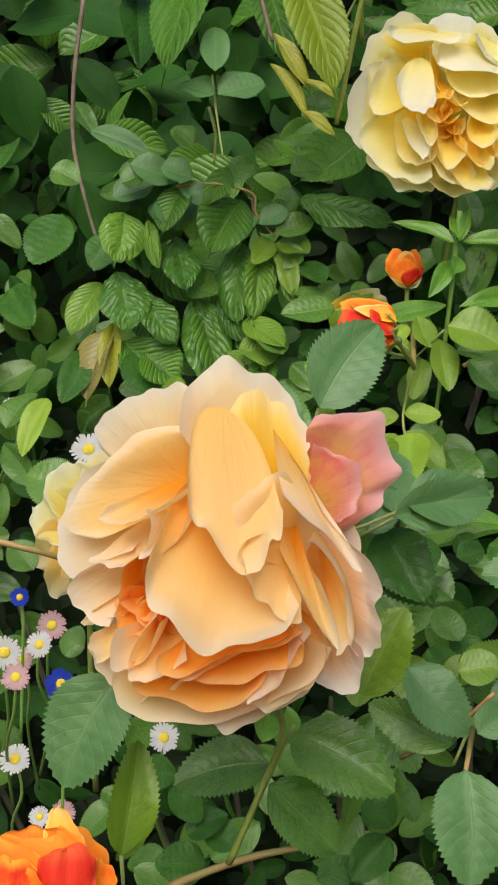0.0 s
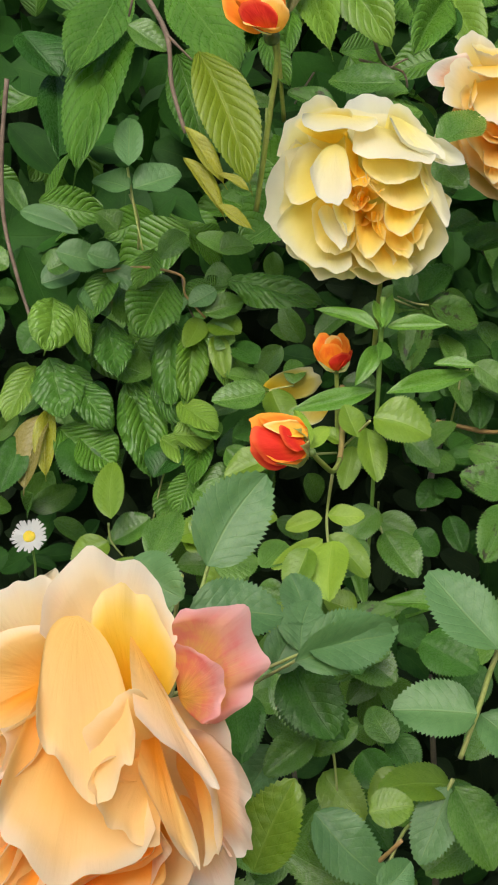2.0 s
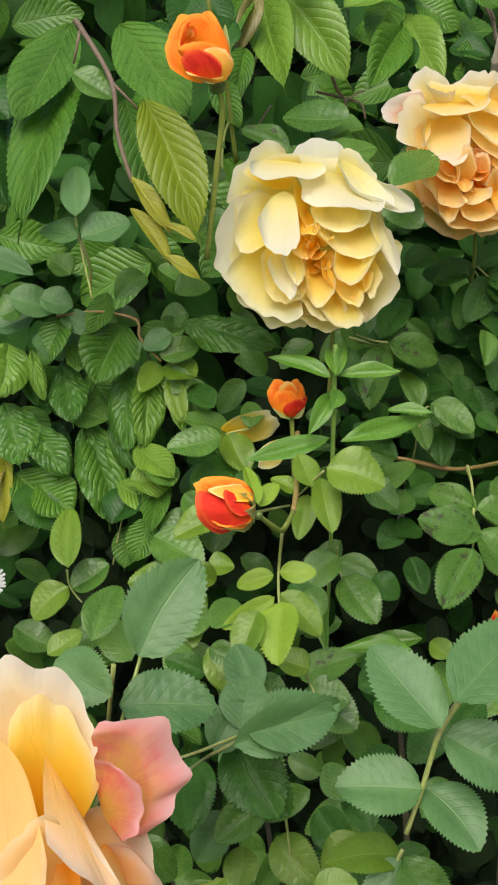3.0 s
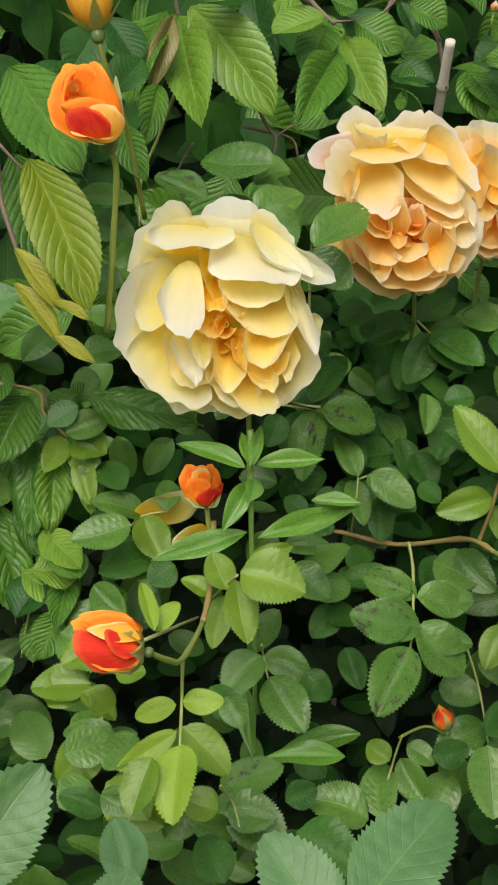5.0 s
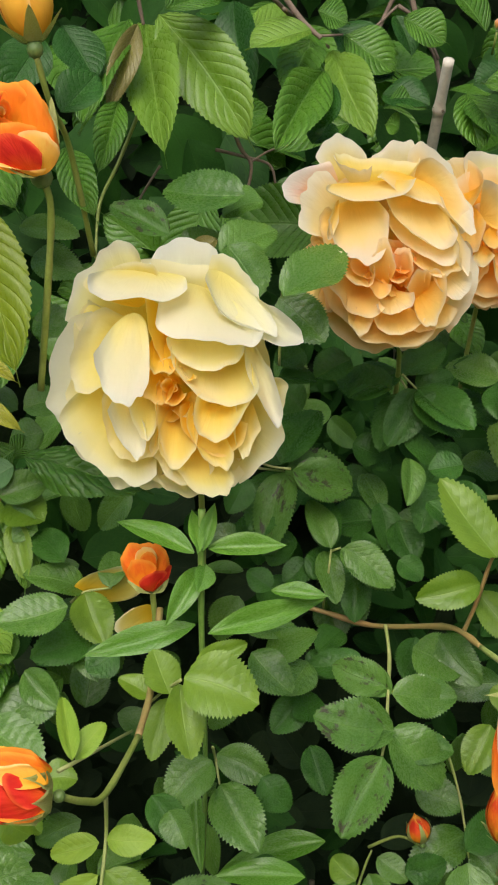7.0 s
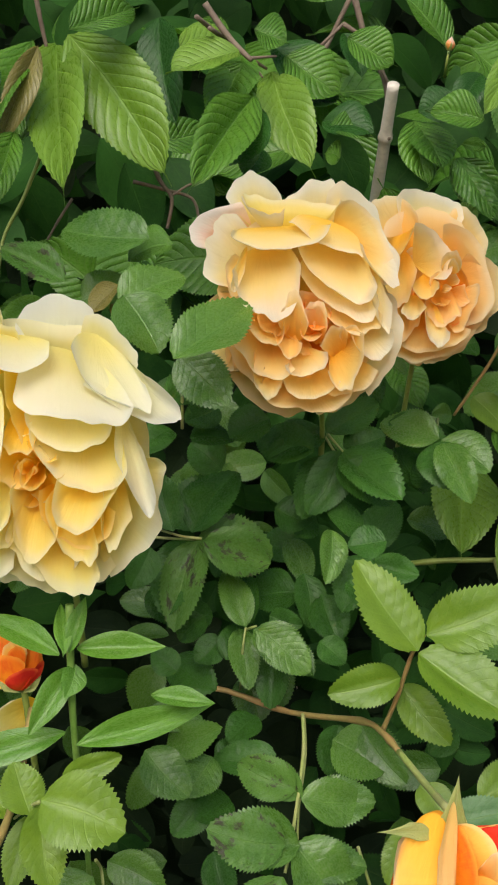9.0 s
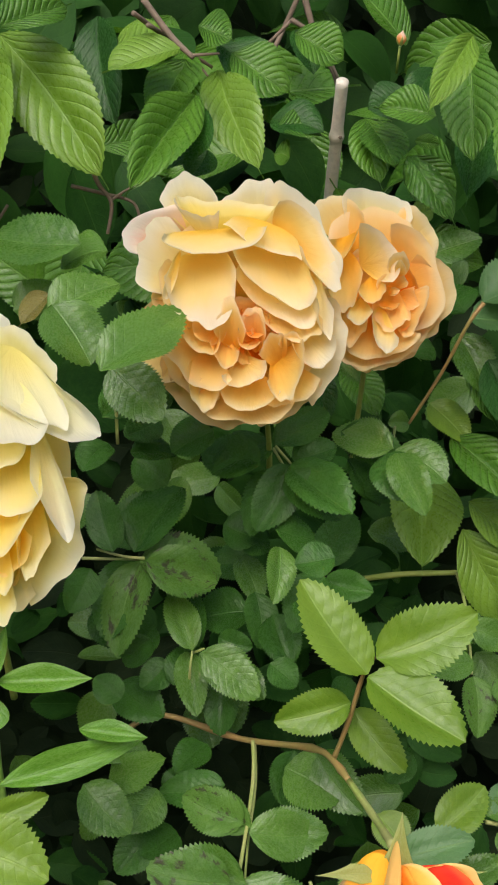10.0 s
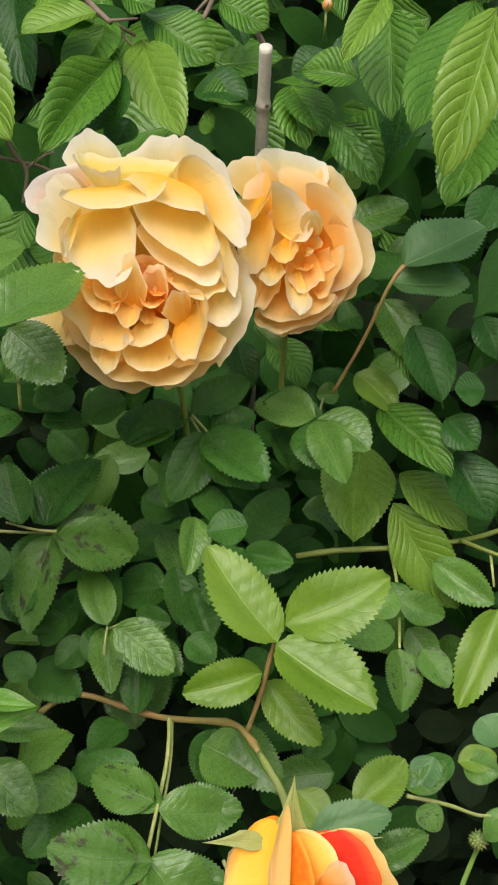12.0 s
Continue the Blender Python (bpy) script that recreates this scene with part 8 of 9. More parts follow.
leaf(s, "cherrylight", (227.2, 1032.3, 1303.5), (259.7, 1051.7, 1303.8), 30.7, (0.29, -0.50, 0.81))
leaf(s, "cherrylight", (369.0, 1023.7, 1209.8), (381.2, 1032.7, 1214.6), 12.0, (0.33, -0.76, 0.57))
leaf(s, "cherrydark", (269.1, 1030.4, 1249.9), (257.6, 1022.9, 1236.8), 21.0, (-0.18, -0.78, 0.60))
leaf(s, "cherry", (310.0, 1040.9, 1243.7), (301.8, 1040.2, 1246.9), 15.8, (0.23, -0.89, 0.38))
leaf(s, "cherrydark", (296.4, 1087.0, 1281.7), (311.3, 1073.9, 1273.3), 21.3, (-0.22, -0.70, 0.68))
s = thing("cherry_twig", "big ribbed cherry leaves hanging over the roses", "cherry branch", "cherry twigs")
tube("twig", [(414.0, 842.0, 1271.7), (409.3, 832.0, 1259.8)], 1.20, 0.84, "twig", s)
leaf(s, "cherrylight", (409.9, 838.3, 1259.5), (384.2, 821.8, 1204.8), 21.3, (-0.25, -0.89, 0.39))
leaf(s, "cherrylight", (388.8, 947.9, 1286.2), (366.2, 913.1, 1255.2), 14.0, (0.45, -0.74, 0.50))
leaf(s, "cherry", (419.4, 924.9, 1275.5), (383.6, 877.1, 1218.6), 26.4, (-0.15, -0.71, 0.69))
leaf(s, "cherry", (392.1, 977.5, 1282.6), (385.5, 943.3, 1231.9), 27.1, (-0.35, -0.75, 0.56))
leaf(s, "cherry", (422.9, 916.7, 1229.2), (397.4, 884.2, 1195.4), 24.7, (0.16, -0.77, 0.62))
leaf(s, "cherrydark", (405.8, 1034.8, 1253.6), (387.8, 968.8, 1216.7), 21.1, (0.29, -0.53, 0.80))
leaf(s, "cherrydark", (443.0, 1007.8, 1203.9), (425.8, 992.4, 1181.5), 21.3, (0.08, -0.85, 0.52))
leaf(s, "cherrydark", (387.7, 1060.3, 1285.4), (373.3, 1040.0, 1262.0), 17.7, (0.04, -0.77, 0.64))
s = thing("cherry_twig", "broad cherry leaves among the roses", "cherry branch", "cherry twigs")
leaf(s, "cherrylight", (373.2, 1026.6, 1079.1), (361.8, 976.6, 1037.3), 37.7, (0.16, -0.65, 0.74))
leaf(s, "cherry", (377.2, 968.9, 1108.4), (405.5, 932.9, 1081.6), 25.2, (-0.17, -0.67, 0.72))
leaf(s, "cherrylight", (382.4, 978.1, 1060.6), (412.5, 959.5, 1007.3), 27.9, (-0.00, -0.94, 0.33))
leaf(s, "cherrylight", (385.6, 976.7, 1074.5), (417.7, 970.0, 1043.5), 24.1, (0.31, -0.81, 0.50))
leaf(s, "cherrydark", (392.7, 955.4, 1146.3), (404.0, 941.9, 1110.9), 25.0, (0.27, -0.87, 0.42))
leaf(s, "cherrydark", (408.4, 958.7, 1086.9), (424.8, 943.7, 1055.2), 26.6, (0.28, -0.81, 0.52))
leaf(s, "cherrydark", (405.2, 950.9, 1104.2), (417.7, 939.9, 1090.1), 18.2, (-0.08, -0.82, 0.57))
leaf(s, "cherry", (330.5, 1013.4, 1138.6), (345.9, 985.2, 1116.2), 20.5, (-0.02, -0.63, 0.78))
leaf(s, "cherrydark", (314.7, 967.5, 1144.5), (320.8, 951.5, 1123.1), 15.6, (0.12, -0.78, 0.61))
leaf(s, "rose", (322.8, 974.3, 1149.7), (334.7, 968.6, 1136.5), 10.2, (0.38, -0.68, 0.63))
leaf(s, "cherrydark", (420.6, 944.2, 1148.9), (426.0, 933.4, 1130.2), 16.9, (-0.08, -0.87, 0.48))
leaf(s, "cherry", (386.8, 967.0, 1149.5), (393.8, 940.6, 1119.3), 12.6, (-0.08, -0.76, 0.65))
leaf(s, "cherrydark", (421.5, 942.4, 1117.0), (406.8, 942.1, 1118.1), 16.8, (0.06, -0.79, 0.60))
s = thing("cherry_twig", "cherry leaf under the pale rose", "cherry branch", "cherry twigs")
leaf(s, "crinkle", (118.2, 847.1, 1102.5), (175.7, 833.0, 1087.9), 25.3, (-0.03, -0.78, 0.63))
leaf(s, "cherrydark", (111.7, 850.7, 1236.6), (133.2, 829.6, 1207.6), 21.7, (0.18, -0.73, 0.66))
leaf(s, "cherrydark", (114.3, 892.2, 1270.2), (109.0, 868.2, 1247.9), 24.6, (-0.08, -0.67, 0.74))
leaf(s, "rose", (122.1, 863.6, 1201.8), (149.4, 856.5, 1197.5), 12.7, (-0.12, -0.81, 0.57))
leaf(s, "rose", (125.4, 874.9, 1189.5), (147.4, 865.2, 1181.7), 18.7, (-0.10, -0.74, 0.66))
leaf(s, "rose", (120.9, 882.1, 1159.3), (138.5, 877.9, 1154.4), 19.1, (-0.01, -0.78, 0.63))
leaf(s, "rose", (113.4, 876.6, 1118.4), (133.8, 883.5, 1121.7), 19.3, (0.16, -0.77, 0.62))
leaf(s, "rose", (119.3, 890.9, 1104.0), (101.8, 889.1, 1099.6), 18.6, (-0.04, -0.87, 0.49))
# the crinkled cherry leaves at the left
s = thing("cherry_twig", "crinkled dark cherry leaves low in the hedge", "cherry branch", "cherry twigs")
tube("twig", [(90.6, 877.0, 1104.2), (92.3, 877.0, 1089.4), (97.5, 877.0, 1075.9)], 0.80, 0.56, "twig", s)
leaf(s, "cherry", (67.9, 982.1, 1090.9), (51.0, 937.2, 1052.9), 34.9, (0.14, -0.67, 0.73))
leaf(s, "cherry", (95.9, 887.3, 1074.4), (92.9, 843.3, 1033.2), 20.3, (0.01, -0.68, 0.73))
leaf(s, "cherry", (79.3, 921.9, 1070.2), (73.3, 896.2, 1032.7), 23.5, (-0.21, -0.79, 0.57))
leaf(s, "light", (110.0, 853.6, 1071.3), (115.6, 840.0, 1048.2), 13.1, (0.01, -0.86, 0.51))
leaf(s, "cherry", (94.0, 830.6, 996.7), (81.6, 820.8, 972.6), 20.6, (-0.17, -0.88, 0.45))
leaf(s, "cherrylight", (83.6, 831.6, 1018.2), (110.1, 837.6, 1018.5), 23.2, (0.15, -0.69, 0.71))
leaf(s, "cherry", (26.2, 853.8, 1014.9), (48.6, 848.0, 995.8), 30.7, (0.30, -0.76, 0.58))
leaf(s, "cherry", (57.9, 869.2, 1047.2), (74.0, 837.4, 990.6), 23.4, (0.18, -0.84, 0.52))
leaf(s, "cherry", (26.1, 908.2, 1076.5), (58.1, 886.5, 1042.9), 26.3, (0.01, -0.83, 0.55))
leaf(s, "cherry", (45.9, 894.3, 1073.7), (23.8, 879.3, 1057.8), 26.6, (0.30, -0.87, 0.40))
leaf(s, "rose", (96.9, 815.5, 989.9), (124.0, 798.3, 977.9), 26.0, (-0.06, -0.64, 0.77))
leaf(s, "light", (112.4, 802.1, 967.4), (83.3, 799.6, 969.1), 20.3, (0.10, -0.76, 0.65))
leaf(s, "cherrydark", (71.2, 832.9, 992.8), (87.5, 844.6, 1014.4), 27.0, (-0.42, -0.63, 0.65))
leaf(s, "cherry", (107.9, 878.6, 1099.5), (87.8, 874.8, 1090.1), 19.7, (-0.14, -0.78, 0.61))
leaf(s, "cherrydark", (14.3, 915.5, 1037.2), (41.4, 885.9, 1020.8), 28.0, (-0.12, -0.57, 0.81))
leaf(s, "cherry", (17.6, 894.7, 1037.2), (44.8, 873.7, 1011.2), 25.9, (-0.00, -0.78, 0.63))
leaf(s, "cherry", (49.3, 926.6, 1068.2), (74.8, 900.0, 1029.7), 24.5, (0.14, -0.77, 0.62))
leaf(s, "cherry", (54.1, 860.4, 1110.6), (39.8, 837.5, 1085.9), 22.7, (-0.07, -0.71, 0.70))
leaf(s, "cherrylight", (86.6, 847.5, 1034.0), (112.6, 818.5, 1018.9), 19.6, (-0.19, -0.58, 0.79))
leaf(s, "cherry", (93.3, 860.7, 1054.4), (91.6, 840.6, 1029.4), 11.1, (-0.06, -0.78, 0.63))
leaf(s, "cherrylight", (75.3, 841.4, 1014.5), (103.7, 831.0, 1000.1), 18.3, (0.05, -0.76, 0.65))
leaf(s, "cherry", (100.7, 847.7, 1016.6), (94.9, 814.2, 989.9), 16.1, (0.19, -0.63, 0.75))
leaf(s, "cherry", (77.4, 861.0, 1121.3), (65.1, 846.1, 1098.9), 17.0, (-0.05, -0.82, 0.57))
leaf(s, "rose", (90.1, 932.7, 1127.6), (74.8, 911.8, 1116.8), 17.7, (0.45, -0.65, 0.62))
leaf(s, "rose", (57.8, 855.4, 1132.7), (45.7, 858.6, 1142.7), 18.4, (0.32, -0.71, 0.62))
leaf(s, "cherry", (103.6, 882.2, 1094.4), (118.1, 892.3, 1102.0), 14.4, (0.20, -0.76, 0.62))
leaf(s, "rose", (90.3, 881.9, 1092.2), (106.5, 880.3, 1087.9), 16.2, (0.12, -0.70, 0.71))
leaf(s, "rose", (73.1, 961.8, 1075.6), (58.7, 953.8, 1066.8), 24.1, (-0.09, -0.66, 0.74))
s = thing("rose_leaf_spray", "small rose leaf with three bluish leaflets", "rose leaves", "rose leaf sprays")
tube("stalk", [(74.8, 792.0, 1163.9), (76.7, 792.0, 1144.5), (79.7, 792.0, 1121.9)], 0.70, 0.49, "stalk", s)
leaf(s, "blue", (77.3, 779.8, 1163.5), (76.7, 800.5, 1190.2), 15.3, (0.07, -0.79, 0.61))
leaf(s, "blue", (76.1, 787.5, 1153.0), (56.8, 792.5, 1159.8), 19.8, (0.08, -0.69, 0.72))
leaf(s, "blue", (77.8, 784.8, 1153.0), (101.3, 795.3, 1160.6), 20.9, (0.08, -0.69, 0.72))
s = thing("rose_leaf_spray", "light green rose leaflets over the daisies", "rose leaves", "rose leaf sprays")
tube("stalk", [(43.0, 835.1, 967.1), (43.2, 837.1, 956.3), (50.1, 833.1, 947.8)], 0.70, 0.49, "stalk", s)
leaf(s, "light", (49.3, 809.9, 975.5), (47.3, 839.5, 1003.1), 18.0, (-0.09, -0.68, 0.72))
leaf(s, "light", (40.0, 847.9, 953.2), (18.8, 838.5, 938.8), 21.7, (-0.04, -0.81, 0.59))
leaf(s, "rose", (46.1, 827.6, 958.2), (67.8, 833.8, 969.0), 20.5, (-0.13, -0.72, 0.68))
leaf(s, "light", (127.8, 784.2, 979.5), (141.9, 783.4, 980.3), 14.7, (-0.08, -0.71, 0.70))
leaf(s, "light", (131.1, 713.5, 962.1), (153.6, 699.6, 948.6), 20.4, (-0.16, -0.81, 0.57))
leaf(s, "rose", (174.6, 787.2, 907.8), (201.1, 778.8, 887.1), 26.1, (0.16, -0.83, 0.54))
leaf(s, "rose", (164.0, 724.9, 942.1), (153.0, 716.6, 932.7), 15.6, (0.23, -0.85, 0.48))
leaf(s, "herb", (234.1, 794.8, 923.6), (194.9, 789.2, 929.3), 13.6, (0.20, -0.65, 0.73))
s = thing("rose_leaf_spray", "rose leaflets and a twig in the hedge shade", "rose leaves", "rose leaf sprays")
tube("twig", [(-16.6, 932.0, 1229.4), (-24.1, 932.0, 1185.1), (-26.5, 932.0, 1143.3), (-18.6, 922.0, 1107.3), (-10.4, 912.0, 1082.4)], 1.60, 1.12, "twig", s)
tube("stalk", [(69.5, 832.0, 1152.1), (73.0, 832.0, 1136.9), (71.1, 837.0, 1122.0)], 1.00, 0.70, "stalk", s)
leaf(s, "rose", (-28.9, 949.5, 1169.8), (-11.4, 930.4, 1146.4), 12.5, (0.20, -0.68, 0.71))
leaf(s, "blue", (-13.6, 923.1, 1148.6), (24.2, 907.5, 1134.4), 15.4, (-0.08, -0.77, 0.63))
leaf(s, "blue", (21.7, 851.6, 1123.6), (50.5, 855.6, 1117.1), 19.4, (0.23, -0.83, 0.51))
leaf(s, "blue", (9.5, 862.2, 1105.1), (32.2, 869.1, 1111.5), 23.3, (0.02, -0.72, 0.70))
leaf(s, "blue", (31.7, 870.2, 1101.7), (46.0, 860.3, 1088.3), 17.7, (-0.00, -0.81, 0.59))
leaf(s, "rose", (51.9, 871.3, 1104.8), (79.0, 865.3, 1091.2), 40.9, (0.13, -0.78, 0.61))
leaf(s, "dark", (-25.6, 884.1, 1096.1), (-39.3, 862.5, 1066.2), 29.7, (0.00, -0.81, 0.59))
leaf(s, "dark", (5.6, 881.4, 1082.2), (-6.6, 869.2, 1065.7), 21.9, (0.08, -0.83, 0.55))
leaf(s, "dark", (17.4, 884.0, 1085.5), (28.0, 869.4, 1058.6), 11.7, (0.10, -0.86, 0.51))
leaf(s, "cherrylight", (-3.2, 886.4, 1054.9), (-21.2, 865.0, 1022.1), 23.4, (-0.09, -0.81, 0.58))
leaf(s, "dark", (-11.9, 868.8, 1014.8), (-21.5, 843.4, 987.3), 20.4, (0.21, -0.75, 0.62))
leaf(s, "brown", (5.8, 869.0, 1028.4), (-11.4, 843.5, 987.2), 31.0, (-0.48, -0.64, 0.60))
leaf(s, "dark", (-58.2, 880.4, 1052.2), (-38.8, 853.6, 1030.0), 24.0, (-0.29, -0.73, 0.62))
leaf(s, "dark", (-58.7, 869.6, 1122.7), (-58.9, 900.9, 1144.8), 24.4, (-0.17, -0.57, 0.80))
leaf(s, "dark", (20.9, 857.9, 1015.7), (39.6, 838.9, 994.3), 30.6, (0.23, -0.62, 0.75))
leaf(s, "cherry", (5.4, 919.9, 1049.8), (27.8, 883.9, 1023.5), 25.0, (-0.24, -0.66, 0.71))
leaf(s, "rose", (-31.6, 885.1, 1123.1), (-14.3, 883.2, 1116.1), 21.1, (0.16, -0.78, 0.61))
leaf(s, "dark", (89.0, 846.4, 1019.6), (102.4, 837.5, 1007.3), 20.6, (-0.02, -0.82, 0.58))
# the cane and the small flowers
s = thing("bamboo_cane", "weathered grey-buff bamboo cane with a thick joint", "garden cane")
tube("cane", [(338.2, 1035.0, 1279.2), (336.3, 1049.6, 1262.6), (335.3, 1057.5, 1253.6), (334.5, 1064.1, 1246.1), (331.1, 1090.4, 1216.2), (317.1, 1199.6, 1092.2), (296.0, 1364.3, 905.3), (270.8, 1561.9, 680.9), (241.3, 1792.4, 419.2)], 3.2, 3.7, "bamboo", s, sides=14, wobble=0.04, knots=((0.25, 0.22), (0.23, 0.08)))
tube("bud_scar", [(336.4, 1056.0, 1252.8), (336.8, 1054.2, 1253.4), (337.2, 1053.4, 1253.8)], 1.8, 0.9, "twig", s, "dark bud scar on the joint")
daisy("small white daisy with a yellow centre", (-41.3, 800.0, 989.8), (-0.30, -1, 0.54), 11.3, "daisywhite", 26, ((-40.0, 806.0, 969.7), (-58.1, 830.0, 941.8), (-87.9, 890.0, 891.4),), 1)
daisy("small white daisy with a yellow centre", (-9.3, 856.0, 955.4), (-0.00, -1, 0.89), 21.9, "daisywhite", 26, ((-8.8, 862.0, 933.0), (-19.4, 886.0, 901.9), (-43.4, 946.0, 845.8),), 2)
daisy("small white daisy with a yellow centre", (-23.6, 700.0, 884.7), (0.25, -1, 0.32), 15.9, "daisywhite", 26, ((-25.6, 706.0, 864.9), (-32.3, 730.0, 833.4), (-58.2, 790.0, 771.4),), 3)
daisy("small white daisy with a yellow centre", (-6.3, 700.0, 888.9), (-0.22, -1, 0.54), 13.6, "daisywhite", 26, ((-9.4, 706.0, 869.2), (-9.9, 730.0, 838.0), (-31.8, 790.0, 776.7),), 4)
daisy("small white daisy with a yellow centre", (63.6, 620.0, 878.4), (0.18, -1, 0.77), 12.6, "daisywhite", 26, ((60.4, 626.0, 860.4), (54.1, 650.0, 829.6), (54.9, 710.0, 766.7),), 5)
daisy("small white daisy with a yellow centre", (-21.1, 700.0, 829.5), (0.03, -1, 0.85), 15.6, "daisywhite", 26, ((-20.2, 706.0, 808.5), (-32.9, 730.0, 773.5), (-38.1, 790.0, 704.1),), 6)
daisy("small white daisy with a yellow centre", (-0.1, 660.0, 820.7), (0.19, -1, 0.83), 9.8, "daisywhite", 26, ((-0.6, 666.0, 800.4), (-7.3, 690.0, 765.3), (-38.7, 750.0, 693.5),), 7)
daisy("pink-tipped daisy half closed on a thin stem", (-3.0, 720.0, 790.5), (0.08, -1, 0.46), 13.4, "daisypink", 26, ((-4.6, 726.0, 768.2), (-5.2, 750.0, 730.9), (-34.8, 810.0, 655.9),), 8)
daisy("pink-tipped daisy half closed on a thin stem", (-7.8, 660.0, 888.2), (0.14, -1, 0.73), 13.2, "daisypink", 26, ((-11.1, 666.0, 869.4), (-22.2, 690.0, 838.7), (-37.2, 750.0, 777.3),), 9)
daisy("pink-tipped daisy half closed on a thin stem", (-4.5, 720.0, 891.6), (0.26, -1, 0.40), 15.2, "daisypink", 26, ((-9.0, 726.0, 871.4), (-14.3, 750.0, 840.0), (-24.8, 810.0, 779.1),), 10)
daisy("pink-tipped daisy half closed on a thin stem", (-25.5, 740.0, 866.0), (-0.29, -1, 0.50), 13.0, "daisypink", 26, ((-24.4, 746.0, 844.8), (-32.3, 770.0, 811.5), (-42.7, 830.0, 747.0),), 11)
daisy("small bright blue flower among the daisies", (5.6, 690.0, 872.9), (0.1, -1, 0.4), 14.5, "bluepetal", 6, ((5.5, 695.0, 856.4), (0.8, 700.0, 794.6),), 40, "blue flower", "blue_flower")
daisy("small bright blue flower among the daisies", (-20.1, 720.0, 906.2), (0.1, -1, 0.4), 9.6, "bluepetal", 6, ((-20.4, 725.0, 889.7), (-25.8, 730.0, 826.6),), 41, "blue flower", "blue_flower")
seed_head((396.7, 860.0, 951.5), 8.0, ((395.1, 865.0, 940.8), (389.3, 865.0, 926.2), (385.2, 865.0, 908.8),))
s = thing("rose_leaf_spray", "dead brown leaf caught between the roses", "rose leaves", "rose leaf sprays")
leaf(s, "brown", (207.2, 901.8, 1191.2), (193.5, 898.2, 1179.4), 17.5, (-0.40, -0.64, 0.66))
leaf(s, "brown", (202.5, 907.4, 1182.9), (207.2, 902.6, 1173.9), 5.8, (0.32, -0.75, 0.57))
s = thing("rose_leaf_spray", "crowded rose leaves below the streaked bud", "rose leaves", "rose leaf sprays")
leaf(s, "rose", (120.6, 832.7, 995.7), (101.2, 819.0, 987.9), 18.6, (0.12, -0.62, 0.78))
leaf(s, "light", (103.4, 810.6, 967.1), (91.0, 796.0, 959.9), 20.4, (0.40, -0.65, 0.64))
leaf(s, "light", (111.7, 778.3, 974.3), (128.0, 775.0, 961.6), 15.0, (0.42, -0.60, 0.69))
leaf(s, "light", (128.1, 731.2, 970.3), (108.3, 724.2, 957.3), 19.6, (0.10, -0.93, 0.35))
leaf(s, "rose", (148.0, 698.4, 990.1), (137.0, 684.0, 982.6), 14.5, (0.16, -0.56, 0.82))
leaf(s, "rose", (131.2, 748.5, 967.4), (106.9, 751.6, 967.2), 11.8, (-0.11, -0.79, 0.60))
leaf(s, "dark", (130.3, 710.4, 950.1), (111.7, 711.7, 958.6), 12.8, (0.18, -0.84, 0.52))
leaf(s, "light", (158.4, 665.6, 996.3), (150.4, 651.8, 980.9), 15.4, (-0.19, -0.68, 0.71))
leaf(s, "rose", (135.8, 843.0, 1022.6), (146.8, 822.8, 1006.1), 17.6, (-0.14, -0.67, 0.73))
leaf(s, "dark", (135.8, 832.5, 1020.6), (117.8, 830.1, 1012.4), 15.4, (-0.08, -0.89, 0.44))
leaf(s, "cherry", (130.2, 831.6, 1003.6), (114.9, 823.0, 997.2), 14.1, (0.23, -0.81, 0.55))
leaf(s, "dark", (171.1, 791.9, 966.6), (183.9, 778.7, 950.8), 15.3, (-0.09, -0.80, 0.59))
s = thing("rose_leaf_spray", "dark rose leaves round the smallest bud", "rose leaves", "rose leaf sprays")
leaf(s, "rose", (310.0, 841.1, 913.4), (282.3, 821.9, 904.5), 20.4, (0.28, -0.71, 0.65))
leaf(s, "rose", (311.6, 844.0, 913.6), (325.0, 825.5, 899.9), 17.7, (-0.11, -0.64, 0.76))
leaf(s, "rose", (267.0, 828.0, 911.0), (280.2, 821.3, 902.6), 12.6, (0.02, -0.77, 0.64))
leaf(s, "dark", (270.7, 832.9, 882.2), (268.5, 820.7, 860.9), 16.1, (-0.07, -0.86, 0.50))
leaf(s, "light", (323.1, 847.2, 964.7), (310.6, 835.7, 946.3), 16.6, (-0.07, -0.82, 0.56))
leaf(s, "dark", (234.9, 853.8, 979.9), (222.7, 842.6, 967.6), 16.6, (0.11, -0.79, 0.61))
leaf(s, "dark", (210.4, 838.3, 906.8), (223.7, 828.1, 896.5), 16.5, (-0.04, -0.74, 0.67))
s = thing("cherry_twig", "long crinkled cherry leaves drooping with pointed tips", "cherry branch", "cherry twigs")
tube("stalk", [(47.7, 854.0, 1110.6), (70.3, 854.0, 1111.7), (92.2, 854.0, 1105.8), (93.9, 854.0, 1094.8), (104.6, 854.0, 1081.2)], 0.90, 0.63, "redstem", s)
tube("stalk", [(75.8, 854.0, 1012.1), (80.9, 854.0, 1006.7), (73.1, 854.0, 986.8), (66.3, 854.0, 963.1)], 0.70, 0.49, "stalk", s)
leaf(s, "cherry", (85.0, 862.7, 1103.2), (66.7, 841.5, 1068.7), 33.4, (0.15, -0.88, 0.46))
leaf(s, "crinklelight", (15.3, 866.8, 1096.6), (13.5, 837.7, 1069.4), 27.8, (0.25, -0.67, 0.70))
leaf(s, "crinklelight", (30.0, 861.1, 1092.4), (39.3, 843.0, 1063.7), 9.6, (0.19, -0.80, 0.57))
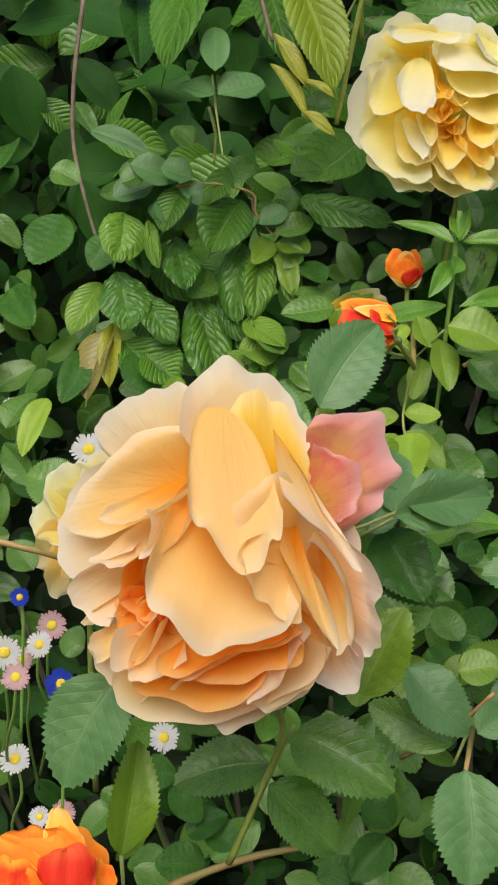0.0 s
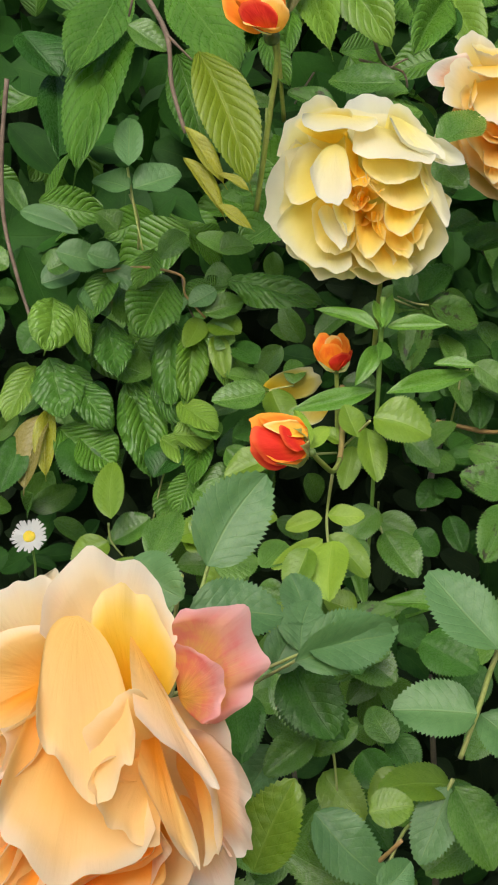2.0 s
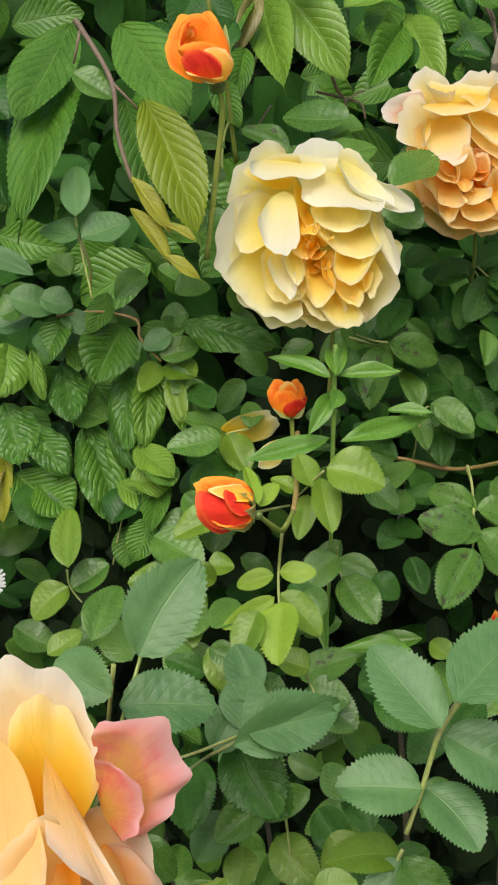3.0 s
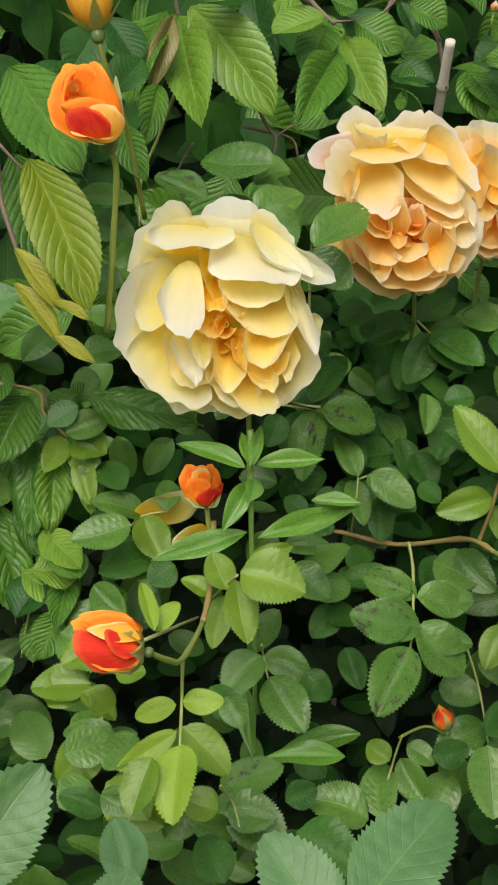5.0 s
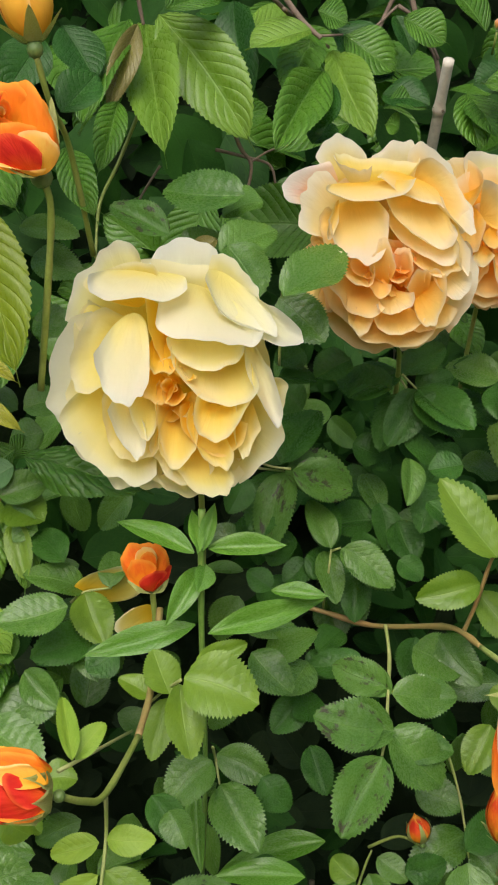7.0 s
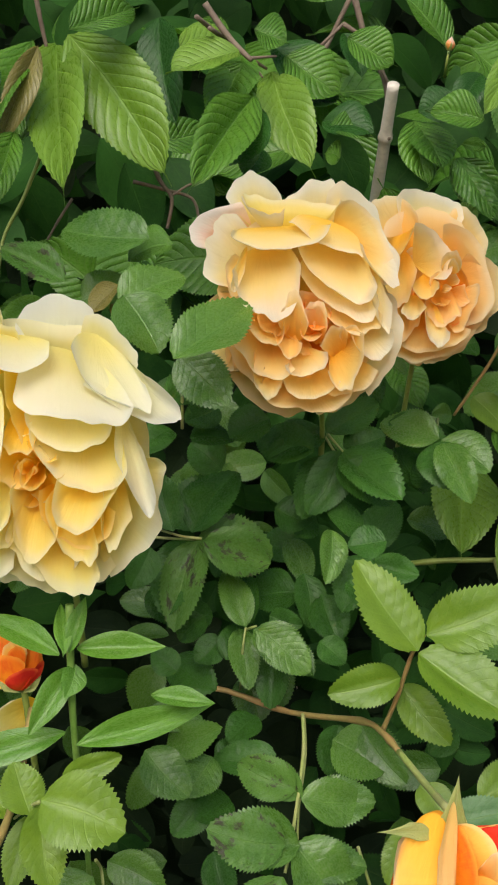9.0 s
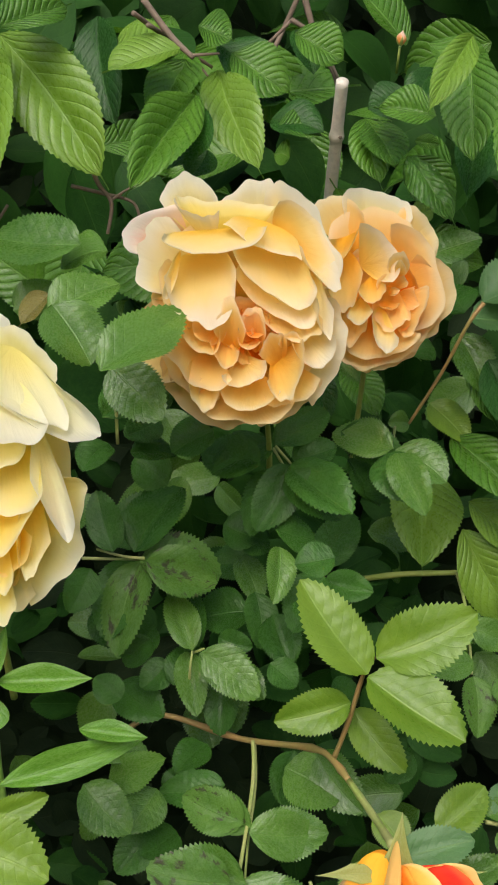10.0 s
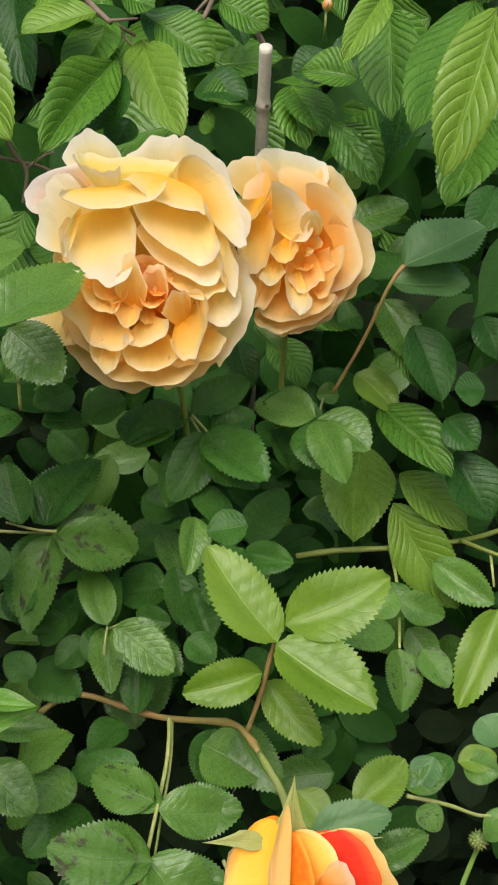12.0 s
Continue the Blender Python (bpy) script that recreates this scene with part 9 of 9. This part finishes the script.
leaf(s, "crinkle", (44.2, 870.7, 1083.1), (55.5, 834.1, 1048.2), 23.3, (-0.08, -0.70, 0.71))
leaf(s, "crinkle", (10.2, 864.0, 1062.2), (21.1, 840.3, 1026.9), 31.5, (0.04, -0.82, 0.57))
leaf(s, "crinkle", (25.3, 861.1, 1048.4), (49.0, 843.1, 1019.3), 22.0, (0.18, -0.76, 0.62))
leaf(s, "cherry", (13.1, 858.0, 1021.5), (44.3, 846.0, 990.7), 31.0, (0.19, -0.84, 0.52))
leaf(s, "crinkle", (55.5, 861.9, 1046.3), (69.0, 842.2, 987.6), 26.7, (0.25, -0.90, 0.36))
leaf(s, "crinkle", (85.4, 867.7, 1078.1), (82.8, 836.8, 1031.7), 25.1, (-0.15, -0.82, 0.55))
leaf(s, "crinklelight", (98.5, 862.8, 1077.9), (91.7, 841.4, 1030.2), 20.2, (0.33, -0.88, 0.34))
leaf(s, "crinklelight", (111.0, 869.4, 1070.6), (114.6, 835.4, 1044.2), 14.3, (-0.07, -0.62, 0.78))
leaf(s, "crinkle", (71.0, 869.2, 1046.4), (89.4, 835.6, 1025.1), 16.8, (-0.24, -0.61, 0.75))
leaf(s, "crinkle", (83.3, 860.3, 1028.8), (103.1, 843.9, 1007.2), 22.0, (0.20, -0.68, 0.70))
leaf(s, "crinkle", (76.5, 851.7, 1013.6), (103.6, 852.3, 999.7), 18.4, (0.18, -0.93, 0.31))
leaf(s, "crinklelight", (99.1, 864.6, 1000.3), (90.5, 839.8, 984.3), 14.2, (-0.09, -0.52, 0.85))
leaf(s, "cherry", (81.9, 861.9, 984.8), (73.9, 842.4, 962.2), 22.9, (-0.19, -0.71, 0.68))
leaf(s, "rose", (108.2, 863.8, 988.3), (96.4, 840.6, 970.3), 25.4, (0.10, -0.64, 0.76))
leaf(s, "rose", (50.2, 864.3, 1057.0), (70.3, 859.7, 1051.5), 26.8, (0.09, -0.57, 0.82))
leaf(s, "blue", (39.9, 850.4, 1121.6), (57.2, 853.6, 1114.8), 19.5, (0.36, -0.72, 0.59))
leaf(s, "blue", (35.7, 854.4, 1101.8), (50.0, 849.6, 1087.2), 20.0, (0.33, -0.75, 0.57))
leaf(s, "blue", (48.9, 854.8, 1111.1), (74.7, 849.2, 1102.3), 13.4, (0.02, -0.81, 0.58))
leaf(s, "blue", (77.8, 850.7, 1082.7), (95.0, 853.3, 1091.6), 17.0, (-0.23, -0.72, 0.66))
leaf(s, "blue", (112.0, 854.5, 1096.8), (95.9, 849.5, 1090.0), 16.1, (-0.06, -0.73, 0.68))
leaf(s, "rose", (105.0, 849.1, 1083.7), (126.9, 854.9, 1090.6), 15.9, (0.04, -0.82, 0.58))
leaf(s, "light", (105.9, 855.2, 1078.4), (124.7, 848.8, 1072.9), 24.3, (0.11, -0.45, 0.89))
leaf(s, "light", (100.9, 860.8, 1080.6), (93.4, 843.4, 1066.7), 14.2, (0.29, -0.67, 0.69))
leaf(s, "yellow", (8.2, 864.2, 1032.7), (6.5, 840.1, 994.0), 14.8, (-0.02, -0.85, 0.53))
leaf(s, "rose", (16.6, 850.0, 1113.0), (29.1, 854.0, 1118.2), 21.4, (-0.06, -0.72, 0.69))
s = thing("cherry_twig", "bare brown twigs in the hedge top", "cherry branch", "cherry twigs")
tube("twig", [(323.1, 1122.0, 1338.1), (310.5, 1122.0, 1315.3), (298.2, 1112.0, 1293.8), (290.5, 1112.0, 1276.4)], 1.60, 1.12, "twig", s)
tube("twig", [(323.0, 1092.0, 1332.3), (330.0, 1092.0, 1304.8), (337.8, 1087.0, 1288.3), (340.1, 1082.0, 1269.8)], 2.00, 1.40, "twig", s)
tube("twig", [(243.1, 1022.0, 1322.0), (254.7, 1022.0, 1304.7), (265.5, 1017.0, 1292.8)], 1.80, 1.26, "twig", s)
tube("twig", [(263.7, 1017.0, 1293.9), (278.0, 1022.0, 1294.6)], 0.90, 0.63, "twig", s)
leaf(s, "cherrydark", (318.5, 1125.6, 1318.3), (329.2, 1114.4, 1291.9), 21.4, (0.28, -0.84, 0.47))
leaf(s, "cherrydark", (218.0, 1039.4, 1319.4), (224.6, 1001.5, 1263.8), 27.0, (-0.30, -0.81, 0.51))
leaf(s, "cherry", (356.7, 1070.0, 1268.8), (363.6, 1050.3, 1258.0), 39.8, (-0.00, -0.48, 0.88))
leaf(s, "crinkle", (366.8, 1013.7, 1240.3), (385.2, 986.8, 1207.2), 18.9, (-0.10, -0.80, 0.59))
leaf(s, "cherry", (372.7, 1031.5, 1247.7), (386.0, 1028.5, 1245.2), 7.9, (-0.11, -0.88, 0.45))
s = thing("rose_leaf_spray", "dark green rose leaves low behind the near spray", "rose leaves", "rose leaf sprays")
tube("stalk", [(175.5, 642.0, 926.0), (164.3, 642.0, 925.3), (157.2, 642.0, 921.9)], 0.70, 0.49, "stalk", s)
tube("stalk", [(164.3, 642.0, 925.3), (165.5, 642.0, 906.2), (166.4, 642.0, 883.0)], 0.70, 0.49, "stalk", s)
leaf(s, "dark", (128.5, 652.3, 938.6), (127.6, 628.2, 918.1), 18.2, (0.26, -0.63, 0.73))
leaf(s, "rose", (142.4, 648.8, 947.4), (162.6, 631.5, 926.4), 25.4, (-0.04, -0.79, 0.61))
leaf(s, "rose", (176.0, 641.0, 927.0), (155.4, 639.0, 915.6), 12.9, (-0.17, -0.88, 0.45))
leaf(s, "rose", (157.6, 644.0, 921.3), (136.4, 636.1, 908.1), 16.4, (-0.05, -0.82, 0.57))
leaf(s, "blue", (140.9, 643.5, 917.4), (126.5, 636.6, 900.2), 17.2, (-0.23, -0.82, 0.52))
leaf(s, "light", (160.1, 647.7, 903.2), (176.5, 632.5, 890.5), 19.0, (-0.02, -0.66, 0.75))
leaf(s, "light", (146.6, 646.2, 900.1), (143.4, 633.9, 886.7), 15.0, (-0.14, -0.71, 0.69))
leaf(s, "rose", (186.1, 640.7, 900.8), (203.9, 639.3, 885.5), 21.1, (0.50, -0.59, 0.64))
leaf(s, "light", (195.7, 643.0, 904.1), (178.6, 637.0, 893.2), 15.2, (-0.23, -0.65, 0.72))
leaf(s, "dark", (179.7, 682.3, 931.5), (170.5, 697.9, 943.8), 16.8, (-0.07, -0.64, 0.76))
leaf(s, "rose", (193.0, 682.9, 897.8), (184.0, 697.3, 910.2), 15.5, (-0.04, -0.67, 0.75))
leaf(s, "rose", (104.6, 642.2, 909.2), (117.7, 637.9, 890.6), 15.8, (0.27, -0.88, 0.39))
leaf(s, "dark", (240.6, 692.4, 923.4), (256.0, 707.8, 932.0), 17.3, (0.25, -0.65, 0.72))
leaf(s, "rose", (208.5, 635.4, 892.7), (223.6, 644.6, 896.6), 13.1, (0.24, -0.69, 0.69))
# leaves added low beside the five-part leaf
s = thing("rose_leaf_spray", "crowded green rose leaves at the foot of a bluish leaf", "rose leaves", "rose leaf sprays")
tube("stalk", [(209.4, 602.0, 921.5), (202.6, 602.0, 909.7), (190.3, 602.0, 900.7), (180.1, 602.0, 876.5)], 0.90, 0.63, "stalk", s)
leaf(s, "light", (209.5, 608.0, 915.7), (183.0, 592.0, 924.8), 16.1, (0.1, -0.72, 0.68))
leaf(s, "blue", (208.1, 602.0, 918.8), (194.7, 590.0, 894.0), 18.0, (-0.2, -0.8, 0.55))
leaf(s, "rose", (209.4, 600.0, 920.0), (223.0, 588.0, 892.1), 22.2, (0.25, -0.7, 0.65))
leaf(s, "rose", (221.4, 618.0, 888.8), (198.9, 606.0, 880.0), 18.0, (0.1, -0.72, 0.68))
leaf(s, "dark", (208.6, 708.0, 937.3), (232.4, 692.0, 928.3), 24.3, (0.1, -0.72, 0.68))
leaf(s, "dark", (192.1, 698.0, 895.6), (201.9, 682.0, 883.0), 16.3, (0.1, -0.72, 0.68))
leaf(s, "rose", (240.0, 688.0, 901.4), (224.9, 672.0, 896.0), 15.4, (0.1, -0.72, 0.68))
leaf(s, "dark", (178.3, 688.0, 892.5), (192.0, 672.0, 878.1), 18.1, (-0.2, -0.75, 0.6))
leaf(s, "dark", (172.0, 678.0, 872.8), (188.2, 662.0, 859.2), 18.9, (0.1, -0.72, 0.68))
leaf(s, "rose", (156.4, 648.0, 878.8), (169.5, 632.0, 860.3), 20.3, (0.2, -0.75, 0.62))
leaf(s, "dark", (243.1, 738.0, 911.2), (224.0, 722.0, 895.1), 19.6, (0.1, -0.72, 0.68))
leaf(s, "dark", (218.7, 748.0, 889.8), (197.1, 732.0, 882.6), 17.2, (0.1, -0.72, 0.68))
s = thing("rose_leaf_spray", "rose leaves filling the foot of the bush, most darkened for shade", "rose leaves", "rose leaf sprays")
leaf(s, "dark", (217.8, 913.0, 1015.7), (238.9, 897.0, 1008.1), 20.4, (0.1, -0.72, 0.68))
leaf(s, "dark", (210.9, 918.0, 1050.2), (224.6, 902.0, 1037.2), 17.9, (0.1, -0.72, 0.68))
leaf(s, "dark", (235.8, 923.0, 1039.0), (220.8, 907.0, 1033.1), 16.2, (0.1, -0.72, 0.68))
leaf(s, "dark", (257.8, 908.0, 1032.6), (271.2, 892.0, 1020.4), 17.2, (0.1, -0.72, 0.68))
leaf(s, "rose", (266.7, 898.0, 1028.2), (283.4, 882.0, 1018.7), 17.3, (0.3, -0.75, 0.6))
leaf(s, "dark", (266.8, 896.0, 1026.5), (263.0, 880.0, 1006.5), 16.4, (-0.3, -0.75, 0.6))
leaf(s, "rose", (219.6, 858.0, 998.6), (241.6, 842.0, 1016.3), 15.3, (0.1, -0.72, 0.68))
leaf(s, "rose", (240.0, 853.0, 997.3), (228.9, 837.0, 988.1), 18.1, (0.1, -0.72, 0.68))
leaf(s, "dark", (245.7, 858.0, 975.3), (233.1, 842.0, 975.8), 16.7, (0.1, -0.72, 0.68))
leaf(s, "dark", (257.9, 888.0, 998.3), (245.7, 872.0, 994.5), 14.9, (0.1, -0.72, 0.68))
s = thing("cherry_twig", "thin bare brown twigs in the dark of the hedge", "cherry branch", "cherry twigs")
tube("twig", [(214.0, 985.0, 1251.0), (218.6, 985.0, 1235.8), (224.1, 985.0, 1226.4), (221.0, 985.0, 1212.1)], 1.20, 0.84, "twig", s)
tube("twig", [(205.1, 990.0, 1235.5), (220.0, 990.0, 1231.0), (233.7, 990.0, 1226.0), (236.5, 990.0, 1216.0)], 1.00, 0.70, "twig", s)
tube("twig", [(175.2, 985.0, 1228.6), (167.7, 985.0, 1218.6), (161.3, 985.0, 1209.3)], 0.80, 0.56, "twig", s)
tube("twig", [(222.8, 987.0, 1227.0), (231.5, 987.0, 1232.0), (237.1, 987.0, 1233.9)], 0.70, 0.49, "twig", s)
# petals dropped into the bush
s = thing("fallen_petal", "yellow rose petal fallen among green leaves", "rose petal", "fallen petals")
rimmed_petal(s, "butter", (136.6, 846.0, 1035.1), (144.1, 842.0, 1048.6), (166.1, 838.0, 1047.0), (160.2, 846.0, 1032.8), belly=0.08, ruffle=0.8, full=2.4, foot=0.4)
s = thing("fallen_petal", "pale buff rose petal fallen among green leaves", "rose petal", "fallen petals")
rimmed_petal(s, "butter", (173.7, 832.0, 1033.8), (164.8, 828.0, 1035.7), (157.5, 824.0, 1025.0), (168.3, 830.0, 1022.2), belly=0.08, ruffle=0.8, full=2.4, foot=0.4)
